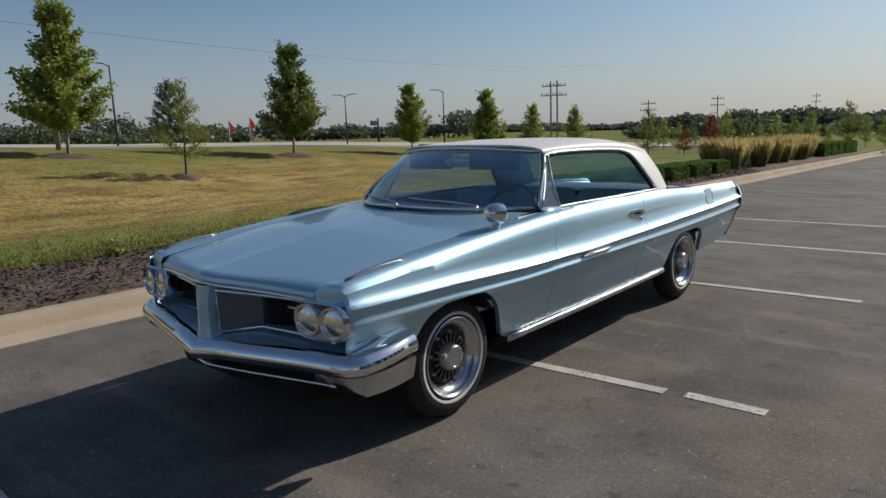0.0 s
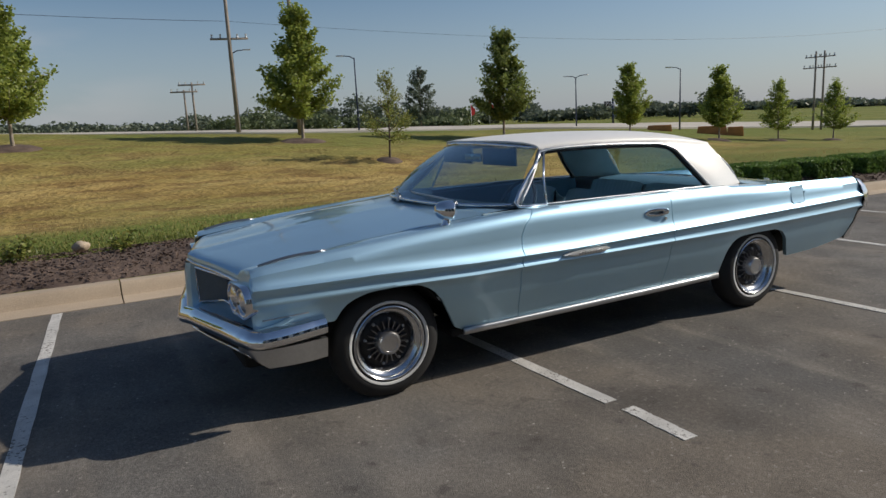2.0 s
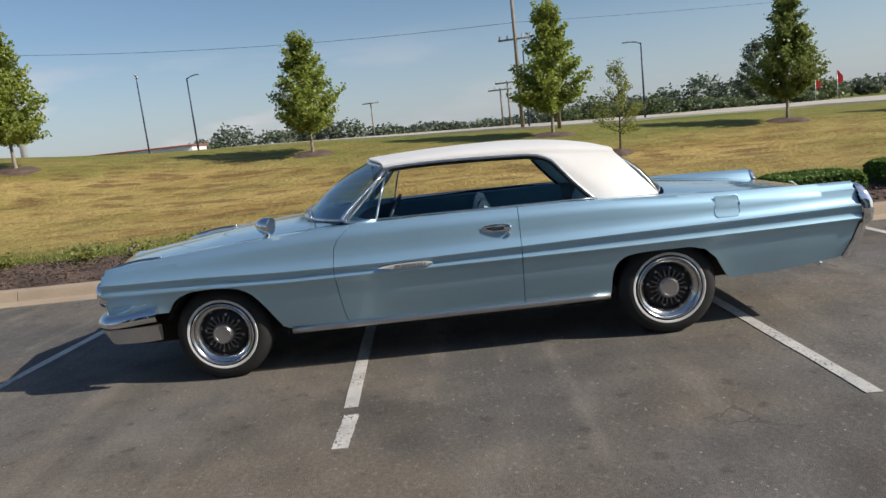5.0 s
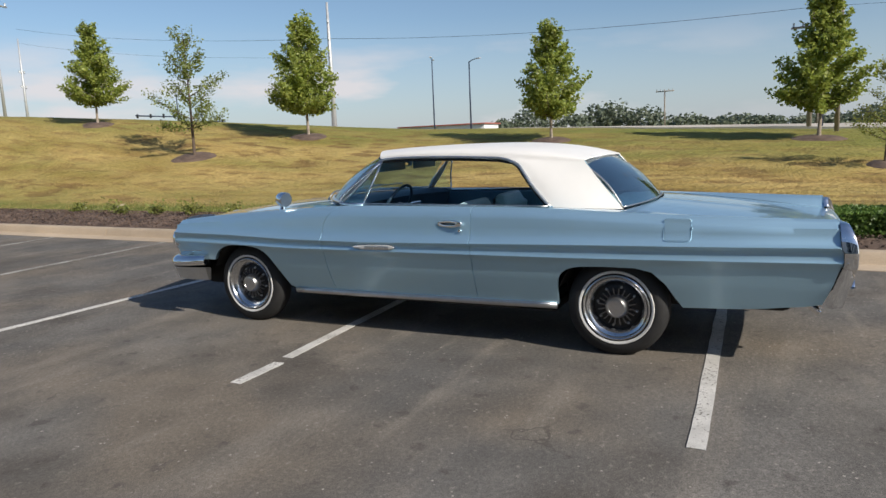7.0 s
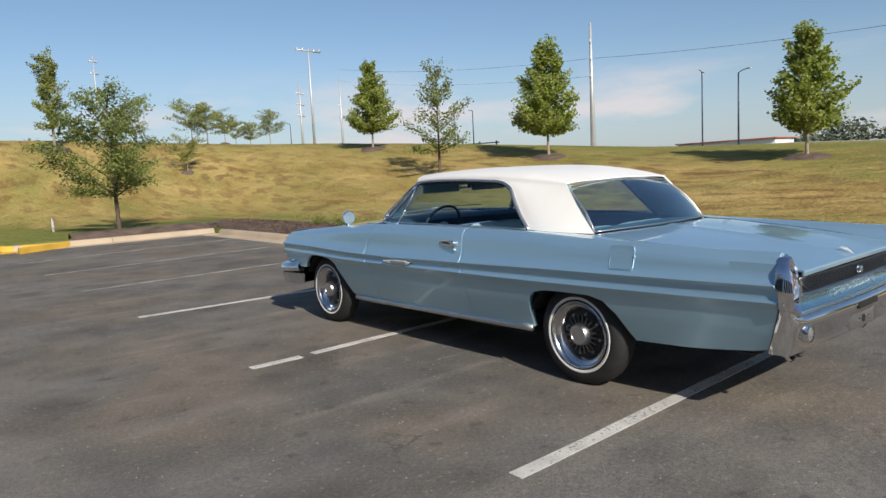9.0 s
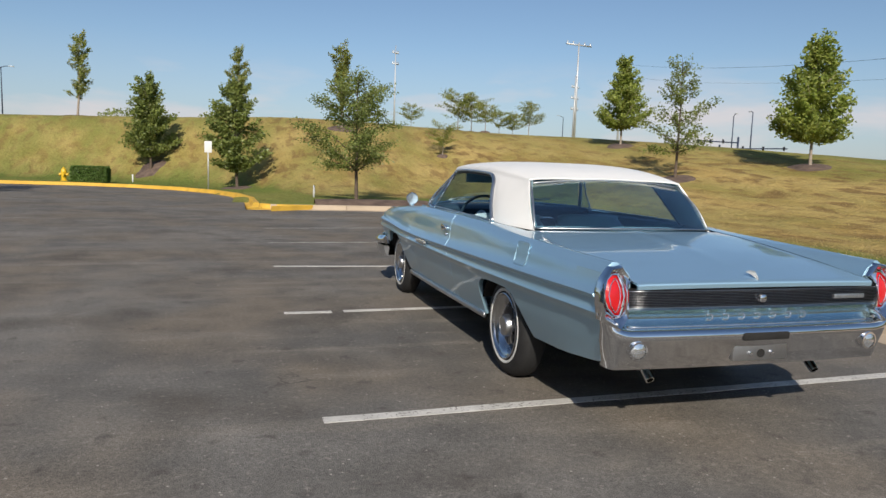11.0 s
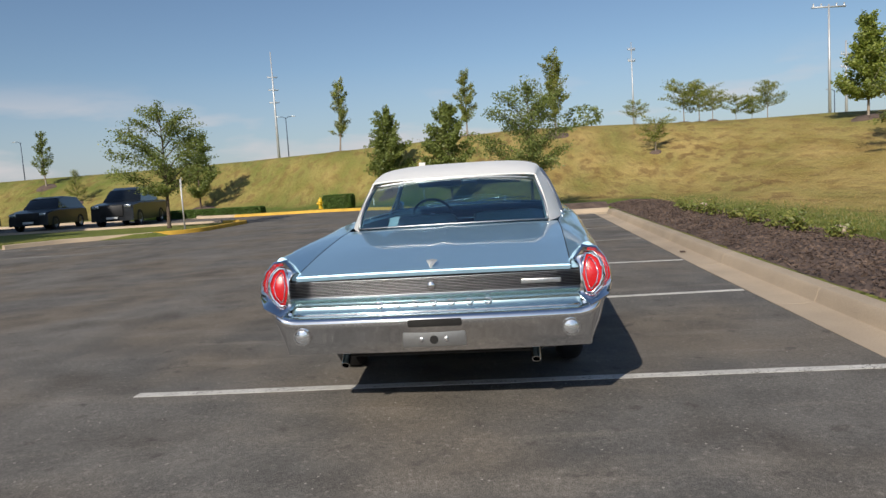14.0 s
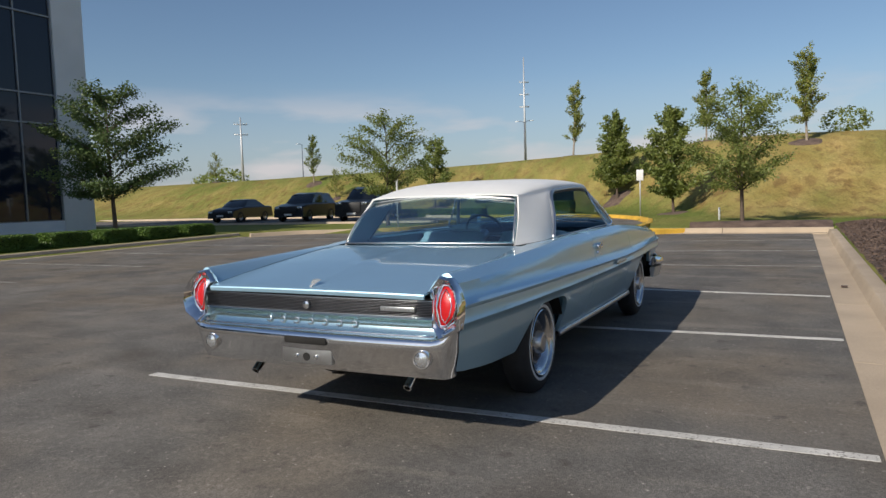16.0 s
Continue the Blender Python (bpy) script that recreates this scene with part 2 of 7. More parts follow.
def ground_material():
    """Mown grass, sunburnt to straw on the banks, with bare brown scars and tufts."""
    m = bpy.data.materials.new("grass")
    m.use_nodes = True
    n, l = m.node_tree.nodes, m.node_tree.links
    b = n["Principled BSDF"]
    tc = n.new("ShaderNodeNewGeometry")
    mp = n.new("ShaderNodeMapping")
    mp.inputs["Scale"].default_value = (1.0, 0.38, 1.0)
    l.new(tc.outputs["Position"], mp.inputs[0])

    def noise_(scale, detail, src):
        t = n.new("ShaderNodeTexNoise")
        t.inputs["Scale"].default_value, t.inputs["Detail"].default_value = scale, detail
        l.new(src, t.inputs["Vector"])
        return t.outputs["Fac"]

    def rng(v, a, c, lo=0.0, hi=1.0):
        r = n.new("ShaderNodeMapRange")
        r.inputs["From Min"].default_value, r.inputs["From Max"].default_value = a, c
        r.inputs["To Min"].default_value, r.inputs["To Max"].default_value = lo, hi
        l.new(v, r.inputs["Value"])
        return r.outputs[0]

    def mixc(f, a, c, mode="MIX"):
        x = n.new("ShaderNodeMixRGB")
        x.blend_type = mode
        for k, v in ((0, f), (1, a), (2, c)):
            if isinstance(v, (tuple, float, int)):
                x.inputs[k].default_value = (*v, 1) if isinstance(v, tuple) else v
            else:
                l.new(v, x.inputs[k])
        return x.outputs[0]

    big = rng(noise_(0.10, 3, tc.outputs["Position"]), 0.38, 0.62)
    mid = rng(noise_(0.9, 4, mp.outputs[0]), 0.42, 0.66)
    fine = rng(noise_(14, 4, tc.outputs["Position"]), 0.3, 0.7, 0.72, 1.22)
    clod = noise_(2.2, 5, mp.outputs[0])
    tuft = rng(clod, 0.50, 0.61, 0.0, 1.0)
    patch = rng(noise_(0.28, 3, mp.outputs[0]), 0.36, 0.58, 0.35, 1.0)
    dry = n.new("ShaderNodeAttribute")
    dry.attribute_name = "dryness"
    green = mixc(big, (0.135, 0.170, 0.040), (0.215, 0.210, 0.060))
    straw = mixc(mid, (0.43, 0.315, 0.120), (0.33, 0.225, 0.078))
    add = n.new("ShaderNodeMath")
    add.operation, add.use_clamp = "MULTIPLY_ADD", True
    l.new(noise_(0.55, 5, mp.outputs[0]), add.inputs[0])
    add.inputs[1].default_value = 1.6
    sc = n.new("ShaderNodeMath")
    sc.operation = "MULTIPLY_ADD"
    l.new(dry.outputs["Fac"], sc.inputs[0])
    sc.inputs[1].default_value, sc.inputs[2].default_value = 2.0, -1.8
    l.new(sc.outputs[0], add.inputs[2])
    col = mixc(add.outputs[0], green, straw)
    scar = n.new("ShaderNodeMath")
    scar.operation = "MULTIPLY"
    l.new(tuft, scar.inputs[0])
    l.new(patch, scar.inputs[1])
    bare = n.new("ShaderNodeMath")
    bare.operation = "MULTIPLY"
    l.new(scar.outputs[0], bare.inputs[0])
    l.new(rng(dry.outputs["Fac"], 0.30, 0.90, 0.0, 0.74), bare.inputs[1])
    col = mixc(bare.outputs[0], col, (0.155, 0.092, 0.040))
    col = mixc(0.8, col, fine, "MULTIPLY")
    l.new(col, b.inputs["Base Color"])
    b.inputs["Roughness"].default_value = 0.95
    b.inputs["Specular IOR Level"].default_value = 0.1
    bp = n.new("ShaderNodeBump")
    bp.inputs["Strength"].default_value, bp.inputs["Distance"].default_value = 0.7, 0.08
    l.new(noise_(9, 6, tc.outputs["Position"]), bp.inputs["Height"])
    lump = n.new("ShaderNodeBump")
    lump.inputs["Strength"].default_value, lump.inputs["Distance"].default_value = 0.8, 0.30
    lump.invert = True
    l.new(clod, lump.inputs["Height"])
    l.new(lump.outputs[0], bp.inputs["Normal"])
    l.new(bp.outputs[0], b.inputs["Normal"])
    return m


def asphalt_material():
    """Sealed asphalt: dark, fine-grained, with pale dust, stains and stone specks."""
    m = bpy.data.materials.new("asphalt")
    m.use_nodes = True
    n, l = m.node_tree.nodes, m.node_tree.links
    b = n["Principled BSDF"]
    tc = n.new("ShaderNodeNewGeometry")

    def noise_(scale, detail, a, c, lo=0.0, hi=1.0, tex="ShaderNodeTexNoise"):
        t = n.new(tex)
        t.inputs["Scale"].default_value = scale
        t.inputs["Detail"].default_value = detail
        l.new(tc.outputs["Position"], t.inputs["Vector"])
        r = n.new("ShaderNodeMapRange")
        r.inputs["From Min"].default_value, r.inputs["From Max"].default_value = a, c
        r.inputs["To Min"].default_value, r.inputs["To Max"].default_value = lo, hi
        l.new(t.outputs["Fac"], r.inputs["Value"])
        return r.outputs[0], t

    def mixc(f, a, c, mode="MIX"):
        x = n.new("ShaderNodeMixRGB")
        x.blend_type = mode
        for k, v in ((0, f), (1, a), (2, c)):
            if isinstance(v, (tuple, float, int)):
                x.inputs[k].default_value = (*v, 1) if isinstance(v, tuple) else v
            else:
                l.new(v, x.inputs[k])
        return x.outputs[0]

    dust, _ = noise_(0.35, 6, 0.38, 0.64)
    earth, _ = noise_(0.55, 5, 0.44, 0.62, 0.0, 0.85)
    stain, _ = noise_(0.8, 7, 0.54, 0.68, 0.0, 0.60)
    spots, _ = noise_(6.5, 4, 0.62, 0.70, 0.0, 0.60)
    scuff, _ = noise_(26, 6, 0.60, 0.70, 0.0, 0.40)
    # drag marks along the lanes
    turn = n.new("ShaderNodeMapping")
    turn.inputs["Rotation"].default_value = (0, 0, radians(-38))
    turn.inputs["Scale"].default_value = (0.35, 2.6, 1.0)
    l.new(tc.outputs["Position"], turn.inputs[0])
    drag, dt = noise_(1.3, 8, 0.54, 0.68, 0.0, 0.50)
    l.new(turn.outputs[0], dt.inputs["Vector"])
    grain, gt = noise_(170, 3, 0.3, 0.7, 0.6, 1.4)
    blotch, _ = noise_(2.2, 8, 0.32, 0.68, 0.84, 1.16)
    vor = n.new("ShaderNodeTexVoronoi")
    vor.inputs["Scale"].default_value = 20
    l.new(tc.outputs["Position"], vor.inputs["Vector"])
    spk = n.new("ShaderNodeMapRange")
    spk.inputs["From Min"].default_value, spk.inputs["From Max"].default_value = 0.15, 0.08
    l.new(vor.outputs["Distance"], spk.inputs["Value"])
    keep, _ = noise_(7, 3, 0.52, 0.60)
    mul = n.new("ShaderNodeMath")
    mul.operation = "MULTIPLY"
    l.new(spk.outputs[0], mul.inputs[0])
    l.new(keep, mul.inputs[1])
    col = mixc(dust, (0.114, 0.108, 0.102), (0.168, 0.157, 0.143))
    col = mixc(earth, col, (0.157, 0.132, 0.105))
    col = mixc(drag, col, (0.215, 0.192, 0.165))
    col = mixc(stain, col, (0.083, 0.071, 0.060))
    col = mixc(spots, col, (0.075, 0.066, 0.060))
    col = mixc(scuff, col, (0.30, 0.27, 0.24))
    col = mixc(1.0, col, grain, "MULTIPLY")
    col = mixc(1.0, col, blotch, "MULTIPLY")
    coarse, _ = noise_(42, 5, 0.34, 0.66, 0.86, 1.14)
    col = mixc(1.0, col, coarse, "MULTIPLY")
    col = mixc(mul.outputs[0], col, (0.40, 0.37, 0.33))
    # hairline cracks in some places
    warp = n.new("ShaderNodeTexNoise")
    warp.inputs["Scale"].default_value, warp.inputs["Detail"].default_value = 1.8, 6
    l.new(tc.outputs["Position"], warp.inputs["Vector"])
    off = n.new("ShaderNodeMixRGB")
    off.blend_type = "ADD"
    off.inputs[0].default_value = 0.55
    l.new(tc.outputs["Position"], off.inputs[1])
    l.new(warp.outputs["Color"], off.inputs[2])
    cell = n.new("ShaderNodeTexVoronoi")
    cell.feature = "DISTANCE_TO_EDGE"
    cell.inputs["Scale"].default_value = 0.32
    l.new(off.outputs[0], cell.inputs["Vector"])
    thin = n.new("ShaderNodeMapRange")
    thin.inputs["From Min"].default_value, thin.inputs["From Max"].default_value = 0.0024, 0.0008
    l.new(cell.outputs["Distance"], thin.inputs["Value"])
    where, _ = noise_(0.5, 4, 0.54, 0.62, 0.0, 0.55)
    crack = n.new("ShaderNodeMath")
    crack.operation = "MULTIPLY"
    l.new(thin.outputs[0], crack.inputs[0])
    l.new(where, crack.inputs[1])
    col = mixc(crack.outputs[0], col, (0.055, 0.048, 0.042))
    l.new(col, b.inputs["Base Color"])
    b.inputs["Roughness"].default_value = 0.85
    b.inputs["Specular IOR Level"].default_value = 0.2
    bp = n.new("ShaderNodeBump")
    bp.inputs["Strength"].default_value, bp.inputs["Distance"].default_value = 0.6, 0.006
    l.new(gt.outputs["Fac"], bp.inputs["Height"])
    l.new(bp.outputs[0], b.inputs["Normal"])
    return m


def worn_paint(name, color, wear):
    """Road paint rubbed through to the asphalt in chips and specks, with tyre dirt."""
    m = mat(name, color, 0.8, 0, 0.12, 5, 0.5, 160, second=tuple(c * 0.72 for c in color))
    n, l = m.node_tree.nodes, m.node_tree.links
    b = n["Principled BSDF"]
    src = b.inputs["Base Color"].links[0].from_socket
    geo, chip, dirt = n.new("ShaderNodeNewGeometry"), n.new("ShaderNodeTexNoise"), n.new("ShaderNodeTexNoise")
    for t, sc, de in ((chip, 55, 8), (dirt, 2.3, 5)):
        t.inputs["Scale"].default_value, t.inputs["Detail"].default_value = sc, de
        l.new(geo.outputs["Position"], t.inputs["Vector"])
    sums = n.new("ShaderNodeMath")
    sums.operation = "MULTIPLY_ADD"
    sums.inputs[1].default_value = 0.55
    l.new(dirt.outputs["Fac"], sums.inputs[0])
    l.new(chip.outputs["Fac"], sums.inputs[2])
    cut = n.new("ShaderNodeMapRange")
    cut.inputs["From Min"].default_value, cut.inputs["From Max"].default_value, cut.inputs["To Max"].default_value = wear, wear + 0.07, 0.9
    l.new(sums.outputs[0], cut.inputs["Value"])
    mix = n.new("ShaderNodeMixRGB")
    mix.inputs[2].default_value = (0.13, 0.115, 0.10, 1)
    l.new(cut.outputs[0], mix.inputs[0])
    l.new(src, mix.inputs[1])
    l.new(mix.outputs[0], b.inputs["Base Color"])
    return m


FAINT = worn_paint("faded_line_paint", (0.42, 0.41, 0.385), 0.74)
LINE = worn_paint("worn_line_paint", (0.64, 0.62, 0.585), 0.86)
GRASS = ground_material()
ASPHALT = asphalt_material()
MULCH = mat("bark_mulch", (0.155, 0.108, 0.084), 0.95, 0, 0.25, 3, 0.6, 55, second=(0.075, 0.050, 0.040))


# ---- mesh helpers ----
def sharpen(bm, angle=32):
    lim = radians(angle)
    for f in bm.faces:
        f.smooth = True
    for e in bm.edges:
        if len(e.link_faces) == 2 and e.calc_face_angle(0) > lim:
            e.smooth = False


def part(name, bm, material, parent=None, label="", angle=32):
    """Links a bmesh as one mesh object under a thing or a part."""
    sharpen(bm, angle)
    me = bpy.data.meshes.new(name)
    bm.to_mesh(me)
    bm.free()
    for m in material if isinstance(material, (list, tuple)) else [material]:
        me.materials.append(m)
    ob = new(name, me)
    if parent is not None:
        ob.parent = parent
    return tagged(ob, label) if label else ob


def thing(name, label, category, group="", kind="", at=(0, 0, 0), turn=0.0):
    ob = new(name)
    ob.empty_display_size = 0.1
    ob.location, ob.rotation_euler = at, (0, 0, radians(turn))
    return tagged(ob, label, category, group, kind)


def box(bm, lo, hi, bevel=0.0, seg=2):
    c = [(a + b) / 2 for a, b in zip(lo, hi)]
    s = [abs(b - a) for a, b in zip(lo, hi)]
    vs = bmesh.ops.create_cube(bm, size=1, matrix=Matrix.Translation(c) @ Matrix.Diagonal((*s, 1)))["verts"]
    if bevel:
        es = {e for v in vs for e in v.link_edges}
        bmesh.ops.bevel(bm, geom=list(es), offset=bevel, segments=seg, affect="EDGES", profile=0.5)
    return vs


def grid(bm, rows, close=False, merge=True):
    """Faces over rows of points."""
    vs = [[bm.verts.new(p) for p in r] for r in rows]
    for a, b in zip(vs, vs[1:]):
        k = len(a)
        for i in range(k if close else k - 1):
            j = (i + 1) % k
            try:
                bm.faces.new((a[i], a[j], b[j], b[i]))
            except ValueError:
                pass
    if merge:
        bmesh.ops.remove_doubles(bm, verts=[v for r in vs for v in r if v.is_valid], dist=1e-5)


def sheet(rows, thick=0.0, mirror=False):
    """A bmesh over rows of points, made thick along its normals, and mirrored over x = 0 if asked."""
    bm = bmesh.new()
    grid(bm, rows)
    bmesh.ops.recalc_face_normals(bm, faces=bm.faces)
    if thick:
        bmesh.ops.solidify(bm, geom=bm.faces[:], thickness=thick)
    if mirror:
        bmesh.ops.mirror(bm, geom=bm.faces[:] + bm.verts[:] + bm.edges[:], axis="X", merge_dist=-1)
        bmesh.ops.recalc_face_normals(bm, faces=bm.faces)
    return bm


def sweep(bm, pts, radius=0.01, sides=8, flat=None, closed=False, up=(0, 0, 1)):
    """A bar along points; radius: one number or one for each point; flat: (across, upright) half sizes for a flattened bar."""
    pts = [Vector(p) for p in pts]
    rings = []
    k = len(pts)
    for i, p in enumerate(pts):
        a = pts[(i - 1) % k] if (i or closed) else p
        b = pts[(i + 1) % k] if (i < k - 1 or closed) else p
        d = (b - a).normalized()
        s = d.cross(Vector(up))
        s = s.normalized() if s.length > 1e-4 else d.orthogonal().normalized()
        u = s.cross(d).normalized()
        r = radius[i] if isinstance(radius, (list, tuple)) else radius
        ra, rb = flat if flat else (r, r)
        rings.append([p + s * ra * math.cos(2 * math.pi * j / sides) + u * rb * math.sin(2 * math.pi * j / sides) for j in range(sides)])
    if closed:
        rings.append(rings[0])
    vs = [[bm.verts.new(q) for q in r] for r in rings]
    for a, b in zip(vs, vs[1:]):
        for j in range(sides):
            bm.faces.new((a[j], a[(j + 1) % sides], b[(j + 1) % sides], b[j]))
    if not closed:
        bm.faces.new(vs[0][::-1])
        bm.faces.new(vs[-1])
    else:
        bmesh.ops.remove_doubles(bm, verts=vs[0] + vs[-1], dist=1e-6)


def lathe(bm, profile, m=Matrix(), steps=32, closed=False):
    """A turned shape: profile of (radius, height) round the local z axis, placed by m."""
    rows = []
    for r, z in profile:
        rows.append([m @ Vector((r * math.cos(2 * math.pi * i / steps), r * math.sin(2 * math.pi * i / steps), z)) for i in range(steps)])
    if closed:
        rows.append(rows[0])
    grid(bm, rows, close=True)
    bmesh.ops.recalc_face_normals(bm, faces=bm.faces)


def lerp(table, v):
    """Straight interpolation in ((key, value), ...)."""
    return float(np.interp(v, [k for k, _ in table], [x for _, x in table]))


def smooth(table, v):
    """Interpolation in ((key, value), ...) with rounded corners (Catmull-Rom)."""
    if v <= table[0][0]:
        return table[0][1]
    if v >= table[-1][0]:
        return table[-1][1]
    i = max(k for k in range(len(table) - 1) if table[k][0] <= v)
    (x1, y1), (x2, y2) = table[i], table[i + 1]
    x0, y0 = table[i - 1] if i else (x1 - (x2 - x1), y1)
    x3, y3 = table[i + 2] if i + 2 < len(table) else (x2 + (x2 - x1), y2)
    t, h = (v - x1) / (x2 - x1), x2 - x1
    m1, m2 = (y2 - y0) / (x2 - x0) * h, (y3 - y1) / (x3 - x1) * h
    return (2 * t**3 - 3 * t**2 + 1) * y1 + (t**3 - 2 * t**2 + t) * m1 + (-2 * t**3 + 3 * t**2) * y2 + (t**3 - t**2) * m2


# ---- ground ----
KERB_X, BED_X, FRONT_Y, FAR_X = -2.70, -4.9, -14.3, 16.0


def lot_z(y):
    """The lot's gentle fall from front to back."""
    return 0.007 * (-y - 2.5) if y < -2.5 else (-0.014 * (y - 2.5) if y > 2.5 else 0.0)


CREST = ((0, 60, -0.8), (20, 60, -0.6), (45, 34, 0.75), (60, 28, 1.05), (75, 24, 1.2), (90, 24, 1.45), (105, 26, 1.75), (120, 29, 2.0), (135, 33, 2.6), (146, 36, 3.1), (160, 38, 3.5), (171, 40, 3.95),
         (181, 41, 4.1), (195, 48, 4.05), (207, 55, 3.8), (225, 65, 3.4), (240, 80, 3.0), (262, 90, 1.5), (300, 90, 0.2), (360, 60, -0.8))
TOE = ((0, 40), (30, 10.5), (50, 6.4), (70, 5.3), (90, 5.0), (110, 5.3), (130, 6.5), (150, 10.0), (162, 16.0), (175, 16.2), (181, 18.0), (186, 27.0), (193, 33.5), (205, 37.0), (220, 43.0), (240, 55.0), (270, 70), (360, 40))


def yaw_of(x, y):
    return math.degrees(math.atan2(-x, y)) % 360


def hill(x, y):
    """The height of the grassy bank round the lot."""
    yaw, r = yaw_of(x, y), math.hypot(x, y)
    crest, top, toe = smooth([(a, b) for a, b, _ in CREST], yaw), smooth([(a, c) for a, _, c in CREST], yaw), smooth(TOE, yaw)
    u = (r - toe) / max(crest - toe, 1)
    if u <= 0:
        return 0.0
    s = min(max((u - 0.18) / 0.66, 0), 1)
    g = 0.88 * s * s * (3 - 2 * s) + 0.12 * min(u, 1)
    h = top * g
    if u > 1:
        fall = min((r - crest) / 60, 1)
        h = top + (-0.6 * fall if yaw > 120 else -0.25 * fall)
    return h + 0.05 * noise.noise((x * 0.25, y * 0.25, 3.0)) * min(u * 4, 1)


# the far kerb of the drive, from the lot's front corner round to the parked cars
DRIVE = ((2.35, -15.4), (2.45, -18.5), (2.9, -21.0), (3.7, -23.2), (5.2, -25.4), (7.2, -27.0), (9.5, -27.9), (14.5, -28.3), (17.0, -29.2), (18.6, -31.2), (21, -31.8), (60, -31.8))


def in_lot(x, y):
    if KERB_X - 0.55 < x < FAR_X + 0.5 and FRONT_Y - 0.55 < y < 75:
        return True
    if 2.3 < x < 60 and y < FRONT_Y:
        k = [p for p in DRIVE if p[0] > 2.3]
        low = float(np.interp(x, [p[0] for p in k], [p[1] for p in k]))
        if y > low - 0.5 and (x < 11.2 or y < -21.8 or (x < 16.3 and y > -15.5)):
            return True
    return False


def ground_z(x, y):
    if in_lot(x, y):
        return lot_z(max(y, -32)) - 0.12
    base = lot_z(min(max(y, -16), 30)) + 0.13
    return base + hill(x, y)


def dryness(x, y):
    """How sunburnt the grass is: most on the bank beside the bed, green at the bed's edge and on the far slopes."""
    yaw, r = yaw_of(x, y), math.hypot(x, y)
    a = lerp(((0, 0.2), (25, 0.35), (40, 0.75), (60, 0.95), (100, 0.95), (150, 0.9), (165, 0.90), (176, 0.86), (186, 0.80), (200, 0.76), (225, 0.70), (360, 0.3)), yaw)
    edge = r - smooth(TOE, yaw)
    a *= lerp(((0, 0.0), (1.2, 0.15), (2.4, 0.55), (4.2, 0.92), (6, 1.0), (60, 1.0), (90, 0.6)), edge)
    crest = smooth([(p, q) for p, q, _ in CREST], yaw)
    low = lerp(((0, 0.42), (130, 0.42), (165, 0.85), (360, 0.9)), yaw)
    return a * lerp(((-12, 1.0), (-7, 0.4 + 0.6 * low), (-2, low), (40, low)), r - crest)


def build_ground():
    def axis(fine_lo, fine_hi, step, far, extra):
        v = list(np.arange(fine_lo, fine_hi, step)) + list(extra)
        d, p, q = step, fine_lo, fine_hi
        while q < far:
            d *= 1.13
            q += d
            p -= d
            v += [q, p]
        return sorted(v)
    xs = axis(-40, 20, 0.8, 2200, (KERB_X - 0.55, KERB_X - 0.54, -3.6, -4.2, FAR_X + 0.5, FAR_X + 0.51))
    ys = axis(-46, 34, 0.8, 2200, (FRONT_Y - 0.55, FRONT_Y - 0.54))
    nx = len(xs)
    verts = [(x, y, ground_z(x, y)) for y in ys for x in xs]
    faces = [(j * nx + i, j * nx + i + 1, (j + 1) * nx + i + 1, (j + 1) * nx + i) for j in range(len(ys) - 1) for i in range(nx - 1)]
    me = bpy.data.meshes.new("ground")
    me.from_pydata(verts, [], faces)
    me.polygons.foreach_set("use_smooth", [True] * len(faces))
    at = me.attributes.new("dryness", "FLOAT", "POINT")
    at.data.foreach_set("value", [dryness(x, y) for x, y, _ in verts])
    me.materials.append(GRASS)
    tagged(new("ground", me), "sunburnt mown grass rising to a low bank", "ground", kind="structure")


build_ground()


def slab(name, x0, x1, y0, y1, material, label, cat, z=0.0, thick=0.1, step=1.0, top=None):
    bm = bmesh.new()
    n = max(1, int(abs(y1 - y0) / step))
    ys = [y0 + (y1 - y0) * i / n for i in range(n + 1)]
    f = top or lot_z
    ring = [[(x0, y, f(y) + z - thick), (x0, y, f(y) + z), (x1, y, f(y) + z), (x1, y, f(y) + z - thick)] for y in ys]
    grid(bm, ring, close=True)
    bmesh.ops.holes_fill(bm, edges=bm.edges)
    bmesh.ops.recalc_face_normals(bm, faces=bm.faces)
    ob = part(name, bm, material)
    return tagged(ob, label, cat, kind="structure")


slab("pavement", KERB_X, FAR_X, FRONT_Y, 76, ASPHALT, "dark sealed asphalt of the parking lot", "asphalt")
slab("road", 2.4, 11.6, -32.2, FRONT_Y - 0.001, ASPHALT, "asphalt drive leaving the lot", "asphalt", thick=0.1)
slab("road", 11.602, 60, -32.2, -21.6, ASPHALT, "asphalt drive beside the parked cars", "asphalt")
slab("road", 11.602, 16.2, -15.6, FRONT_Y - 0.001, ASPHALT, "asphalt corner of the lot", "asphalt")


